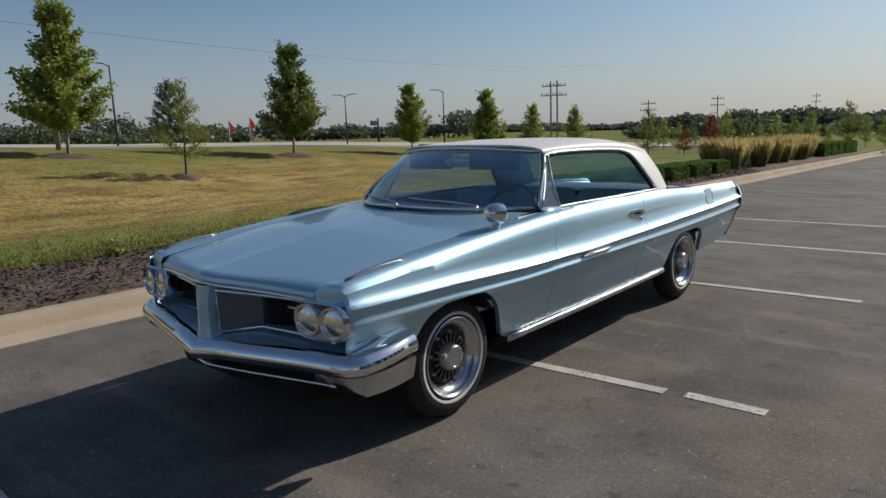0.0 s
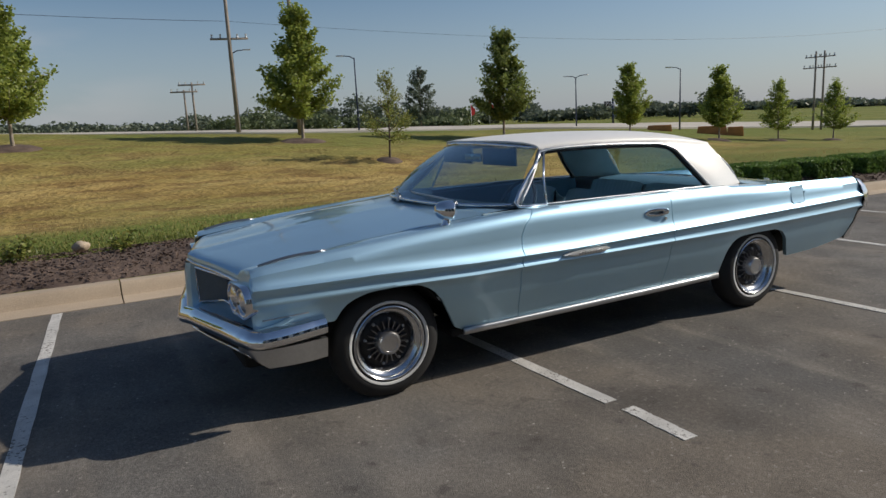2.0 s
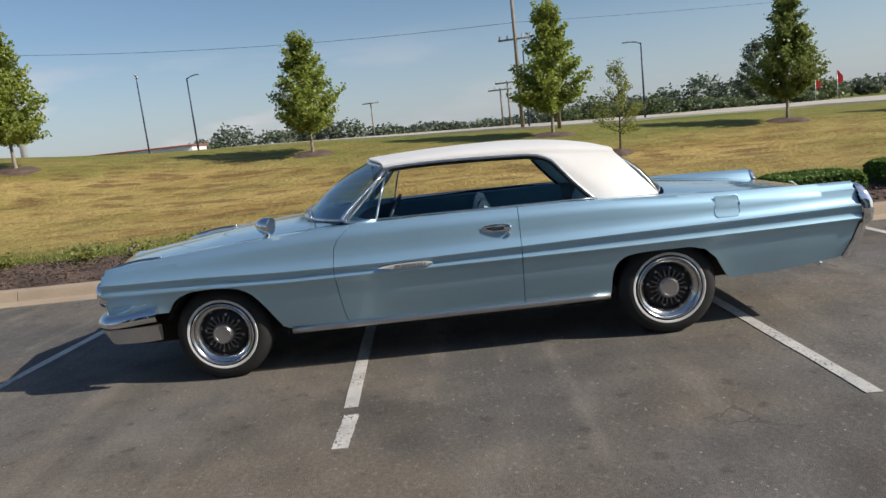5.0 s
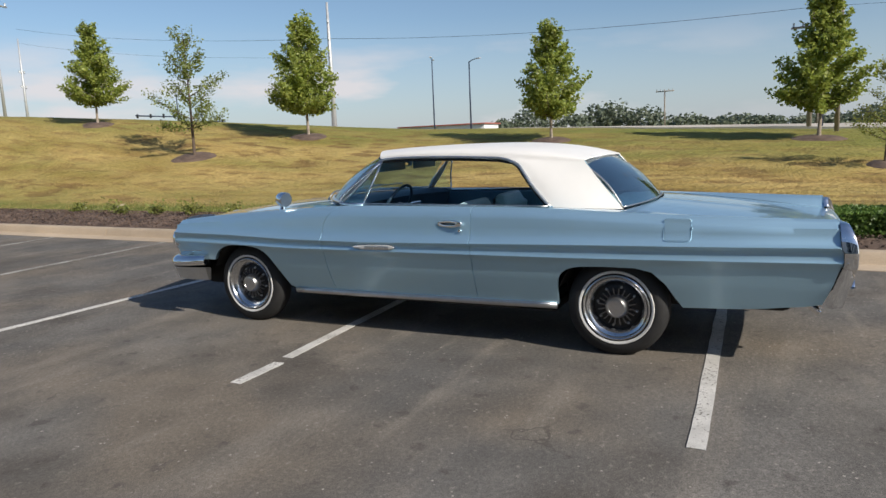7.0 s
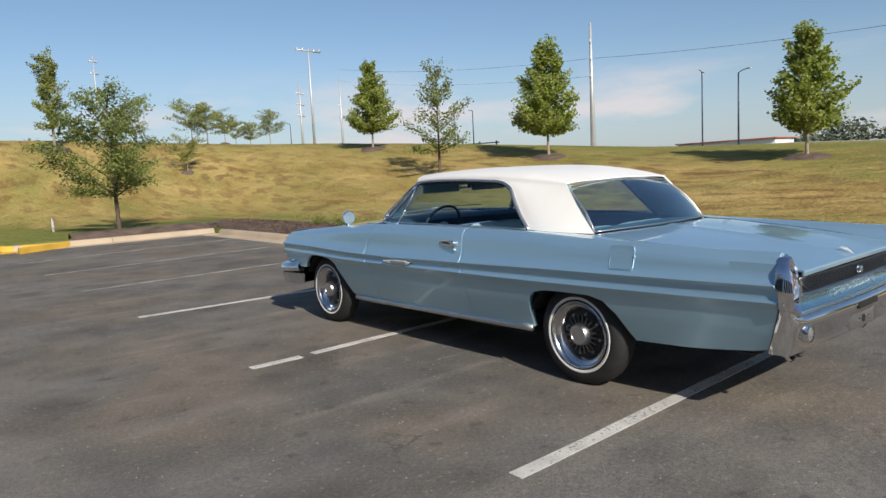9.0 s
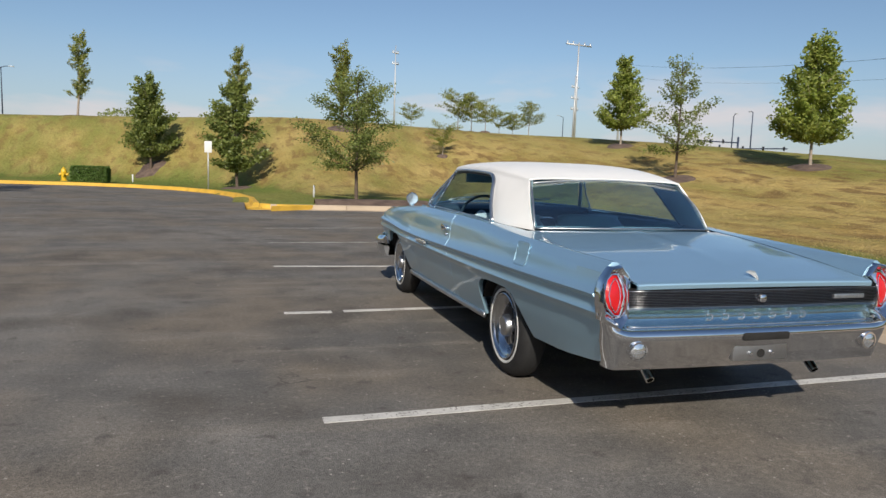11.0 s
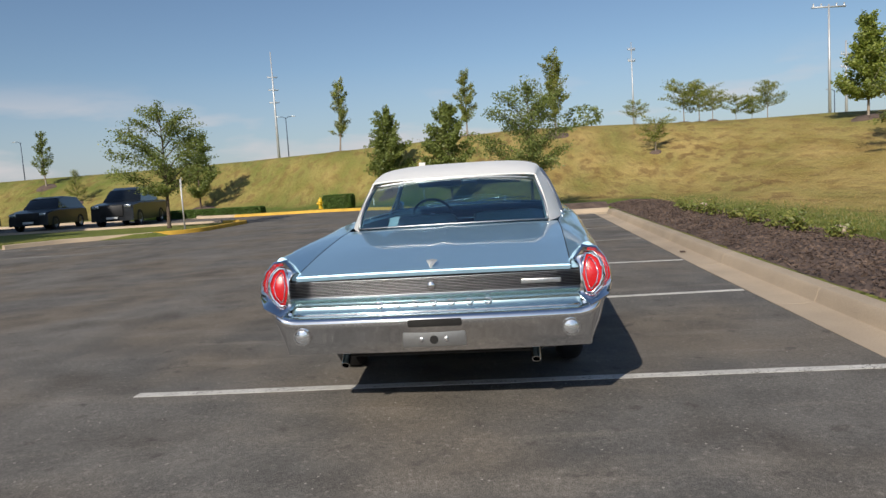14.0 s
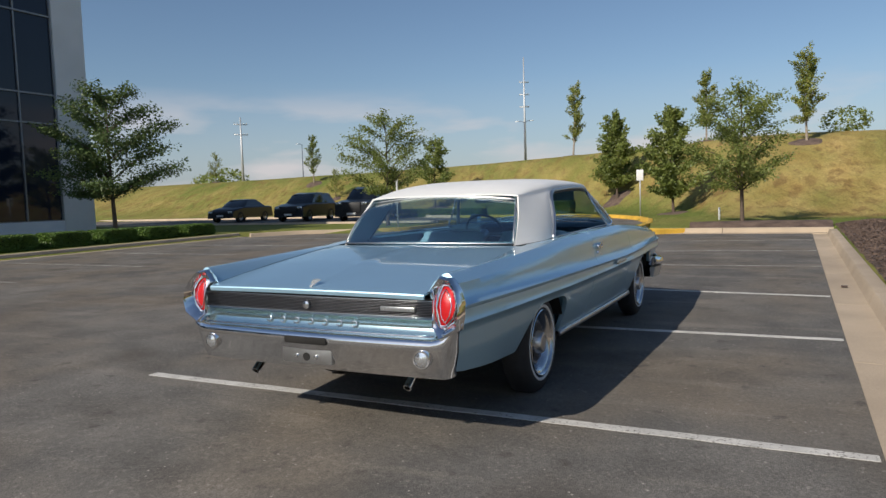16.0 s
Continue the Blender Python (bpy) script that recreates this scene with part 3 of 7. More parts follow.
def stripe(x0, x1, y, skew=0.0, w=0.086, paint=None):
    """One painted line from the kerb end x0 to the open end x1; y holds at the open end, skew at the kerb."""
    bm = bmesh.new()
    n = 24
    mid = y
    for i in range(n):
        a, b = x0 + (x1 - x0) * i / n, x0 + (x1 - x0) * (i + 1) / n
        j = [random.uniform(-0.004, 0.004) for _ in range(4)]
        ya, yb = (mid + skew * (x1 - x) / (x1 - x0) for x in (a, b))
        grid(bm, [[(a, ya - w / 2 + j[0], lot_z(ya) + 0.004), (b, yb - w / 2 + j[1], lot_z(yb) + 0.004)], [(a, ya + w / 2 + j[2], lot_z(ya) + 0.004), (b, yb + w / 2 + j[3], lot_z(yb) + 0.004)]])
    bmesh.ops.remove_doubles(bm, verts=bm.verts, dist=0.012)
    geo = bmesh.ops.extrude_face_region(bm, geom=bm.faces[:])["geom"]
    for v in geo:
        if isinstance(v, bmesh.types.BMVert):
            v.co.z -= 0.003
    bmesh.ops.recalc_face_normals(bm, faces=bm.faces)
    ob = part("stall_line", bm, paint or LINE)
    tagged(ob, "worn white painted stall line on asphalt", "line", group="stall lines", kind="structure")


STALL = 2.75
for y, skew in ((-6.2, -0.3), (-8.8, -0.5), (-11.4, -0.7), (9.9, 0.0), (12.7, 0.0), (15.4, 0.0), (18.2, 0.0), (20.9, 0.0), (23.7, 0.0)):
    stripe(KERB_X + 0.02, 2.08, y, skew, paint=FAINT)
for y, skew in ((2.195, -0.13), (-3.50, 0.20), (4.75, 0.0), (7.25, 0.0)):
    stripe(KERB_X + 0.02, 2.10, y, skew)
stripe(KERB_X + 0.02, 1.60, -0.565, -0.20)
stripe(1.71, 2.14, -0.545)
for i in range(-5, 6):
    stripe(10.3, 15.3, -1.6 + STALL * i, paint=FAINT)


def kerb(name, pts, inside, material=CONCRETE, gutter=0.32, label="pale concrete kerb and gutter"):
    """A kerb along points on the gutter's outer edge. inside: +1 if the raised side lies to the left of the way."""
    pts = [Vector((x, y)) for x, y in pts]
    prof = [(0.0, -0.08), (0.0, 0.006), (gutter * 0.6, 0.000), (gutter, 0.012), (gutter + 0.02, 0.05), (gutter + 0.035, 0.115), (gutter + 0.06, 0.138), (gutter + 0.20, 0.142), (gutter + 0.22, 0.13), (gutter + 0.22, -0.08)]
    rows = []
    for i, p in enumerate(pts):
        a, b = pts[max(i - 1, 0)], pts[min(i + 1, len(pts) - 1)]
        d = (b - a).normalized()
        nrm = Vector((-d.y, d.x)) * inside
        k = 1.0
        if 0 < i < len(pts) - 1:
            d0 = (p - a).normalized()
            k = 1 / max(0.5, Vector((-d0.y, d0.x)).dot(Vector((-d.y, d.x))))
        rows.append([(p.x + nrm.x * o * k, p.y + nrm.y * o * k, lot_z(p.y) + z) for o, z in prof])
    bm = bmesh.new()
    grid(bm, rows, close=True)
    bmesh.ops.holes_fill(bm, edges=bm.edges)
    bmesh.ops.recalc_face_normals(bm, faces=bm.faces)
    ob = part(name, bm, material, angle=40)
    return tagged(ob, label, "kerb", kind="structure")


def run(p, q, step=3.0):
    d = math.dist(p, q)
    n = max(1, round(d / step))
    return [(p[0] + (q[0] - p[0]) * i / n, p[1] + (q[1] - p[1]) * i / n) for i in range(n + 1)]


def arc(c, r, a0, a1, n=8):
    return [(c[0] + r * math.cos(radians(a0 + (a1 - a0) * i / n)), c[1] + r * math.sin(radians(a0 + (a1 - a0) * i / n))) for i in range(n + 1)]


# kerb pieces with open joints between them
for i in range(32):
    y0 = FRONT_Y + 0.36 + i * 2.8
    kerb("kerb", run((KERB_X, y0 + 0.006), (KERB_X, y0 + 2.794)), 1)
for i in range(2):
    x0 = KERB_X + i * 2.2
    kerb("kerb", run((x0 - 0.5 * (i == 0) + 0.006, FRONT_Y), (x0 + 2.194, FRONT_Y)), -1)

kerb("kerb", run((KERB_X + 4.41, FRONT_Y), (1.5, FRONT_Y), 1) + arc((1.5, FRONT_Y - 0.85), 0.85, 75, 5, 6), -1, YELLOW, label="yellow painted kerb at the lot's corner")
kerb("kerb", DRIVE[:4], -1, YELLOW, 0.14, "yellow painted kerb curving along the drive")
kerb("kerb", DRIVE[3:8], -1, YELLOW, 0.14, "yellow painted kerb curving along the drive")
kerb("kerb", DRIVE[7:], -1)
kerb("kerb", [(16.0, -13.6), (15.0, -15.2)] + run((14.2, -15.6), (12.2, -16.3), 1), -1)
kerb("kerb", arc((12.3, -17.5), 1.2, 95, 180, 6) + run((11.1, -18.4), (11.1, -20.4), 1) + arc((12.5, -20.6), 1.4, 180, 265, 6), -1, YELLOW, 0.14, "yellow painted kerb round the planted island")
kerb("kerb", run((12.5, -22.0), (60, -22.0)), -1)
for i in range(20):
    y0 = -13.58 + i * 4.0
    kerb("kerb", run((FAR_X, y0 + 3.99), (FAR_X, y0)), 1)


# ---- the car ----
car = thing("classic_car", "light metallic blue hardtop coupe with a white roof", "car")
FA, RA = -1.531, 1.565
BELT = ((-2.34, 0.845), (-2.2, 0.872), (-1.67, 0.925), (-1.08, 0.968), (-0.6, 0.998), (0.5, 0.995), (1.15, 0.985), (1.65, 0.958), (2.3, 0.936), (2.86, 0.922))
WIDE = ((-2.36, 0.918), (-2.2, 0.945), (-1.7, 0.965), (-0.8, 0.985), (0.6, 0.985), (1.6, 0.968), (2.3, 0.945), (2.86, 0.915))
R1 = ((-2.36, 0.765), (-1.6, 0.757), (-1.0, 0.738), (-0.3, 0.732), (0.5, 0.742), (1.3, 0.753), (2.86, 0.765))
R2 = ((-2.36, 0.690), (-1.6, 0.682), (-1.0, 0.668), (-0.3, 0.668), (0.5, 0.668), (1.3, 0.668), (2.86, 0.680))
LOW = ((-2.36, 0.54), (-1.86, 0.53), (-1.85, 0.54), (-1.82, 0.585), (-1.79, 0.614), (-1.75, 0.638), (-1.705, 0.654), (-1.66, 0.665), (-1.59, 0.673), (-1.52, 0.676), (-1.46, 0.674), (-1.40, 0.667), (-1.35, 0.654), (-1.30, 0.630), (-1.26, 0.598), (-1.22, 0.55), (-1.185, 0.493), (-1.15, 0.43), (-1.10, 0.34), (-1.05, 0.315),
       (1.175, 0.325), (1.18, 0.44), (1.187, 0.495), (1.20, 0.53), (1.225, 0.564), (1.26, 0.588), (1.31, 0.602), (1.36, 0.608), (1.50, 0.612), (1.70, 0.610), (1.80, 0.585), (1.88, 0.51), (1.94, 0.41), (1.98, 0.352), (2.3, 0.362), (2.74, 0.40), (2.86, 0.42))
DECK_EDGE = ((-2.36, 0.835), (-1.6, 0.925), (-0.8, 0.99), (0.6, 1.0), (1.5, 0.968), (1.8, 0.950), (2.3, 0.902), (2.6, 0.866), (2.80, 0.838), (2.88, 0.827))
SEAM_X = ((-2.36, 0.70), (-1.5, 0.755), (-0.8, 0.775), (0.6, 0.80), (1.1, 0.79), (1.6, 0.735), (1.9, 0.735), (2.86, 0.715))


def flank(y):
    """One cross-section of the car's side, from the bonnet's seam over the fender down to the sill: (x, z)."""
    w, zb, z1, z2, lo = smooth(WIDE, y), smooth(BELT, y), lerp(R1, y), lerp(R2, y), lerp(LOW, y)
    k = lerp(((-2.4, 0.6), (-1.8, 0.9), (-1.1, 1.05), (2.9, 1.0)), y)
    c = lerp(((-2.4, 0.0), (-1.8, 0.6), (-0.9, 1.0), (0.4, 0.6), (1.6, 0.2), (2.9, 0.0)), y)
    ze, xs = lerp(DECK_EDGE, y), lerp(SEAM_X, y)
    top = [(xs, ze), (xs + 0.3 * (w - 0.085 - xs), ze + 0.55 * (zb - ze) + 0.002), (w - 0.125, zb - 0.001), (w - 0.102, zb), (w - 0.079, zb - 0.019), (w - 0.060, zb - 0.045)]
    d = zb - z1
    side = [(w - 0.050 - 0.003 * c, zb - 0.32 * d), (w - 0.044 - 0.003 * c, zb - 0.54 * d), (w - 0.035 - 0.005 * c, zb - 0.74 * d), (w - 0.019 - 0.004 * c, zb - 0.89 * d), (w, z1 + 0.005), (w - 0.003, z1 - 0.005),
            (w - 0.022 * k, z1 - 0.018), (w - 0.026 * k, (z1 + z2) / 2 - 0.004), (w - 0.016 * k, z2 + 0.012), (w - 0.012 * k, z2 + 0.002), (w - 0.016 * k, z2 - 0.008), (w - 0.034 * k - 0.004, z2 - 0.022),
            (w - 0.034 * k - 0.018, z2 - 0.06), (w - 0.066, 0.54), (w - 0.084, 0.49), (w - 0.106, 0.43), (w - 0.125, 0.38), (w - 0.145, 0.33), (w - 0.157, 0.30)]
    out = top
    for i, (x, z) in enumerate(side):
        if z > lo:
            out.append((x, z))
        else:
            px, pz = out[-1]
            t = (pz - lo) / max(pz - z, 1e-6) if pz > z else 1
            out.append((px + (x - px) * min(max(t, 0), 1), lo) if pz > lo + 1e-6 else (px, lo))
    x, z = out[-1]
    return out + [(x - 0.008, lo + 0.001), (x - 0.03, lo + 0.006)]


def flank_x(y, z):
    """How far out the flank stands at a height."""
    pts = [p for p in flank(y)[5:-2]]
    return float(np.interp(z, [p[1] for p in pts[::-1]], [p[0] for p in pts[::-1]]))


def door_shift(y, z):
    """The door's front shut line leans and curves; the columns near it follow."""
    s = lerp(((0.3, 0.045), (0.4, 0.02), (0.68, 0.0), (0.85, 0.012), (0.92, 0.05), (0.97, 0.11), (1.02, 0.15)), z)
    tail = lerp(((0.36, -0.115), (0.40, -0.097), (0.53, -0.045), (0.69, 0.002), (0.745, 0.002), (0.762, -0.014), (0.80, -0.016), (0.87, -0.020), (0.93, -0.024)), z) * max(0.0, (y - 2.45) / 0.39)
    return s * max(0.0, 1 - abs(y + 0.68) / 0.35) + tail


def side_panel(name, y0, y1, sgn, label):
    ys = sorted(set([y0, y1] + [round(v, 3) for v in np.arange(math.ceil(y0 / 0.025) * 0.025, y1, 0.025)] + [k for k, _ in LOW if y0 < k < y1]))
    rows = [[(sgn * x, y + door_shift(y, z), z) for x, z in flank(y)] for y in ys]
    # turned-in edges at the shut lines
    for end, k in ((0, 1), (-1, -1)):
        r = rows[end]
        for dx, dy, dz in ((0.003, 0.0015, 0.002), (0.018, 0.002, 0.012)):
            edge = [(px - sgn * dx, py - k * dy, pz - (dz if i < 5 else 0)) for i, (px, py, pz) in enumerate(r)]
            rows.insert(0, edge) if end == 0 else rows.append(edge)
    bm = bmesh.new()
    grid(bm, rows)
    bmesh.ops.recalc_face_normals(bm, faces=bm.faces)
    return part(name, bm, PAINT, car, label, angle=42)


for sgn in (1, -1):
    fender = side_panel("front_fender", -2.27, -0.683, sgn, "light blue front fender with a wheel arch")
    door = side_panel("door", -0.677, 0.577, sgn, "light blue coupe door with an open window")
    quarter = side_panel("rear_fender", 0.583, 2.84, sgn, "light blue rear fender with a creased flank")

    # sill moulding
    bm = bmesh.new()
    for a, b in ((-1.04, 1.165),):
        pts = [(sgn * (smooth(WIDE, y) - 0.138), y, 0.302 + 0.012 * (y + 1.04) / 2.2) for y in np.linspace(a, b, 16)]
        sweep(bm, pts, flat=(0.012, 0.021), sides=10)
    part("sill_moulding", bm, BRUSHED, car, "bright ribbed metal sill moulding")
    # door spear
    bm = bmesh.new()
    n = 14
    rows = []
    for i in range(n + 1):
        u = i / n
        y = -0.385 + 0.37 * u
        hh = 0.021 * min(1, (u * 3.2) ** 0.6) * (1.0 if u < 0.9 else max(0.15, (1 - u) / 0.1))
        zc = lerp(R1, y) - 0.034
        xw = smooth(WIDE, y)
        rows.append([(sgn * (xw - 0.02), y, zc - hh), (sgn * (xw - 0.006), y, zc - hh * 0.8), (sgn * (xw - 0.001), y, zc), (sgn * (xw - 0.004), y, zc + hh * 0.8), (sgn * (xw - 0.02), y, zc + hh)])
    grid(bm, rows)
    spear = part("spear_trim", bm, BRIGHT, door, "chrome spear on the door")
    bm = bmesh.new()
    box(bm, (sgn * 0.975, -0.27, lerp(R1, -0.2) - 0.046), (sgn * 0.987, -0.06, lerp(R1, -0.2) - 0.022), 0.004)
    for i in range(9):
        y = -0.265 + i * 0.022
        box(bm, (sgn * 0.98, y, lerp(R1, -0.2) - 0.043), (sgn * 0.9895, y + 0.013, lerp(R1, -0.2) - 0.027), 0.002, 1)
    part("badge", bm, BRUSHED, spear, "grey badge plate with raised unreadable marks")
    # door handle: a flattened loop with a push button, over a dark patch painted as shade
    hx = flank_x(0.43, 0.878)
    bm = bmesh.new()
    sweep(bm, [(sgn * (hx + 0.016 + 0.012 * math.cos(a)), 0.425 + 0.088 * math.cos(a), 0.880 + 0.017 * math.sin(a)) for a in np.linspace(0, 2 * math.pi, 25)[:-1]], flat=(0.010, 0.006), sides=8, closed=True, up=(sgn, 0, 0))
    box(bm, (sgn * (hx - 0.01), 0.475, 0.862), (sgn * (hx + 0.032), 0.525, 0.897), 0.011, 3)
    lathe(bm, [(0.0, 0.012), (0.010, 0.011), (0.013, 0.0), (0.013, -0.01)], pose(sgn * (hx + 0.010), 0.505, 0.832, 0, sgn * 90, 0), 14)
    handle = part("door_handle", bm, CHROME, door, "chrome loop door handle with push button")
    bm = bmesh.new()
    grid(bm, [[(sgn * (flank_x(0.42 + 0.075 * math.cos(a), 0.878 + 0.014 * k * math.sin(a)) + 0.002), 0.42 + 0.075 * k * math.cos(a), 0.878 + 0.014 * k * math.sin(a)) for a in np.linspace(0, 2 * math.pi, 21)] for k in (1.0, 0.02)])
    part("handle_shade_patch", bm, DASH, handle, "dark patch painted as shade behind the handle")
    # fender-top blade
    bm = bmesh.new()
    sweep(bm, [(sgn * (smooth(WIDE, y) - 0.125), y, smooth(BELT, y) + 0.012 * math.sin(math.pi * min(1, (y + 2.24) / 0.38))) for y in np.linspace(-2.22, -1.86, 10)], flat=(0.008, 0.008), sides=8)
    part("fender_blade", bm, RIBM, fender, "slim chrome blade on top of the fender")
    # shadowed wheel wells
    for c, r in ((FA, 0.385), (RA, 0.40)):
        bm = bmesh.new()
        prof = [(r, a) for a in np.linspace(*((-66, 58) if c < 0 else (-70, 56)), 22)]
        rows = [[(sgn * x, c + r * math.sin(radians(a)), 0.315 + r * math.cos(radians(a))) for _, a in prof] for x in (0.87, 0.60)]
        grid(bm, rows)
        rim = [bm.verts.new((sgn * 0.60, c + r * math.sin(radians(a)), 0.315 + r * math.cos(radians(a)))) for _, a in prof]
        bm.faces.new(rim)
        part("wheel_well", bm, UNDER, car, "dark wheel well")

# fuel flap on the driver's side
bm = bmesh.new()
rr = 0.02
path = []
for cy, cz, a0 in ((2.012, 0.907, 0), (1.892, 0.907, 90), (1.892, 0.810, 180), (2.012, 0.810, 270)):
    for i in range(4):
        a = radians(a0 + 30 * i)
        y, z = cy + rr * math.cos(a), cz + rr * math.sin(a)
        path.append((flank_x(y, z) + 0.0015, y, z))
sweep(bm, path, 0.0032, 6, closed=True)
grid(bm, [[(flank_x(y, z) + 0.003, y, z) for z in np.linspace(0.795, 0.922, 6)] for y in np.linspace(1.878, 2.026, 6)])
box(bm, (flank_x(2.03, 0.87) - 0.004, 2.032, 0.86), (flank_x(2.03, 0.87) + 0.008, 2.042, 0.878), 0.003, 1)
part("fuel_flap", bm, PAINT, car, "rounded fuel filler flap in body colour")


# bonnet: low crown, a middle crease and a V-shaped prow
def hood_front(x):
    return -2.262 - 0.193 * max(0.0, 1 - abs(x) / 0.88) ** 1.05


def hood_z(x, y):
    e, xs = lerp(DECK_EDGE, y), lerp(SEAM_X, y)
    t = min(abs(x) / xs, 1)
    f = lerp(((-2.5, 0.7), (-1.6, 1.0), (-0.7, 1.0)), y)
    return e + 0.034 * (1 - t ** 2.4) * f + 0.010 * math.exp(-(abs(x) / 0.07) ** 2) * lerp(((-2.5, 1.0), (-1.2, 0.3), (-0.8, 0.1)), y)


def hood_rows():
    rows = []
    us = [i / 30 for i in range(31)]
    for j in range(29):
        u = -1 + 2 * j / 28
        row = []
        xf = u * 0.693
        yf = hood_front(xf)
        zf = hood_z(xf, -2.34)
        # rolled leading edge
        for dy, dz in ((0.035, -0.062), (0.010, -0.058), (0.0, -0.044), (0.004, -0.026), (0.022, -0.010)):
            row.append((xf, yf + dy, zf + dz))
        for v in us:
            y = (yf + 0.05) * (1 - v) + (-0.80 - 0.10 * (1 - u * u)) * v
            x = u * (lerp(SEAM_X, y) - 0.006)
            row.append((x, y, hood_z(x, max(y, -2.34)) - 0.004 * (1 - v) ** 8))
        rows.append(row)
    return rows


bm = bmesh.new()
grid(bm, hood_rows())
bmesh.ops.recalc_face_normals(bm, faces=bm.faces)
bmesh.ops.solidify(bm, geom=bm.faces[:], thickness=0.012)
hood = part("bonnet", bm, PAINT, car, "wide blue bonnet with a middle crease", angle=30)
bm = bmesh.new()
sweep(bm, [(x, hood_front(x) + 0.004, hood_z(x, -2.34) - 0.062) for x in np.linspace(-0.86, 0.86, 49)], flat=(0.012, 0.010), sides=8)
part("bonnet_lip", bm, CHROME, hood, "chrome strip along the bonnet's front edge")


# cowl between bonnet and windscreen
def screen_base(u):
    """u from -1 to 1 across."""
    return Vector((0.80 * u * (1 - 0.04 * u * u), -0.98 + 0.40 * abs(u) ** 2.6, 1.035 - 0.02 * u * u))


def screen_top(u):
    return Vector((0.605 * u, -0.46 + 0.16 * abs(u) ** 2.4, 1.385 - 0.035 * u * u))


rows = []
for j in range(29):
    u = -1 + 2 * j / 28
    b = screen_base(u)
    yb = -0.80 - 0.10 * (1 - u * u) + 0.006
    xs = u * (lerp(SEAM_X, yb) - 0.004)
    zb = hood_z(xs, yb)
    rows.append([(xs, yb, zb - 0.02), (xs, yb, zb), ((xs + b.x) / 2, min((yb + b.y) / 2, b.y) - 0.0, zb * 0.5 + (b.z - 0.012) * 0.5), (b.x, b.y + 0.03, b.z - 0.014)])
bm = bmesh.new()
grid(bm, rows)
bmesh.ops.recalc_face_normals(bm, faces=bm.faces)
part("cowl", bm, PAINT, car, "blue cowl panel below the windscreen")


def glass_rows(lo, hi, bulge, n=24, k=12):
    rows = []
    for i in range(k + 1):
        v = i / k
        row = []
        for j in range(n + 1):
            u = -1 + 2 * j / n
            p = lo(u).lerp(hi(u), v)
            s = math.sin(math.pi * v) * bulge
            row.append(tuple(p + Vector((0.3 * u * s, s * (1 - 0.3 * u * u) * (-1 if lo(0).y < 0 else 1), 0.6 * s))))
        rows.append(row)
    return rows


bm = sheet(glass_rows(screen_base, screen_top, 0.035), 0.005)
ws = part("windscreen", bm, GLASS, car, "curved green-tinted windscreen")
ws.visible_shadow = False


def rear_base(u):
    return Vector((0.668 * u, 1.70 - 0.125 * abs(u) ** 2.2, 0.985 - 0.012 * u * u))


def rear_top(u):
    return Vector((0.585 * u, 1.325 - 0.035 * abs(u) ** 2.0, 1.300 - 0.034 * u * u))


bm = sheet(glass_rows(rear_base, rear_top, 0.030), 0.005)
rw = part("rear_window", bm, GLASS, car, "curved tinted rear window")
rw.visible_shadow = False
bm = bmesh.new()
sweep(bm, [screen_base(u) + Vector((0, -0.008, 0)) for u in np.linspace(-1, 1, 33)], 0.013, 8)
sweep(bm, [screen_top(u) + Vector((0, -0.006, 0.002)) for u in np.linspace(-1, 1, 25)], 0.012, 8)
part("windscreen_surround", bm, CHROME, car, "chrome windscreen surround")
bm = bmesh.new()
sweep(bm, [rear_base(u) + Vector((0, 0.006, 0.002)) for u in np.linspace(-1, 1, 33)], 0.006, 8)
sweep(bm, [rear_top(u) for u in np.linspace(-1, 1, 25)], 0.007, 8)
for sgn in (1, -1):
    sweep(bm, [rear_base(sgn).lerp(rear_top(sgn), v) + Vector((sgn * 0.010 * math.sin(math.pi * v), 0.026 * math.sin(math.pi * v), 0.016 * math.sin(math.pi * v))) for v in np.linspace(0, 1, 10)], 0.007, 8)
part("rear_window_surround", bm, BRUSHED, car, "bright rear window surround")

# roof with rounded rails, running down into the wide rear pillars
RAIL = ((-0.46, 1.335), (-0.30, 1.342), (-0.1, 1.352), (0.3, 1.348), (0.7, 1.330), (0.95, 1.312), (1.30, 1.288), (1.42, 1.275))
RAILX = ((-0.46, 0.615), (-0.3, 0.63), (0.2, 0.655), (0.8, 0.655), (1.30, 0.605), (1.42, 0.595))
CROWN = ((-0.48, 1.388), (-0.30, 1.408), (0.0, 1.424), (0.35, 1.430), (0.7, 1.420), (1.0, 1.388), (1.2, 1.345), (1.30, 1.312), (1.42, 1.285))
ROOF_Y = [-0.30 + 1.60 * i / 32 for i in range(33)]


def roof_row(yn):
    v = (yn + 0.30) / 1.60
    row = []
    n = 30
    for j in range(n + 1):
        a = math.pi * j / n
        cx, cz = math.cos(a), math.sin(a)
        x = lerp(RAILX, yn) * math.copysign(abs(cx) ** 0.62, cx)
        u = x / 0.63
        y = yn + (1 - min(1, abs(u)) ** 2.2) * ((-0.16) * (1 - v) ** 2 + 0.03 * v ** 3)
        z = smooth(RAIL, yn) + (smooth(CROWN, yn) - smooth(RAIL, yn)) * cz ** 0.75
        row.append((x, y, z))
    return row


PIL_B = (1.122, 1.582)


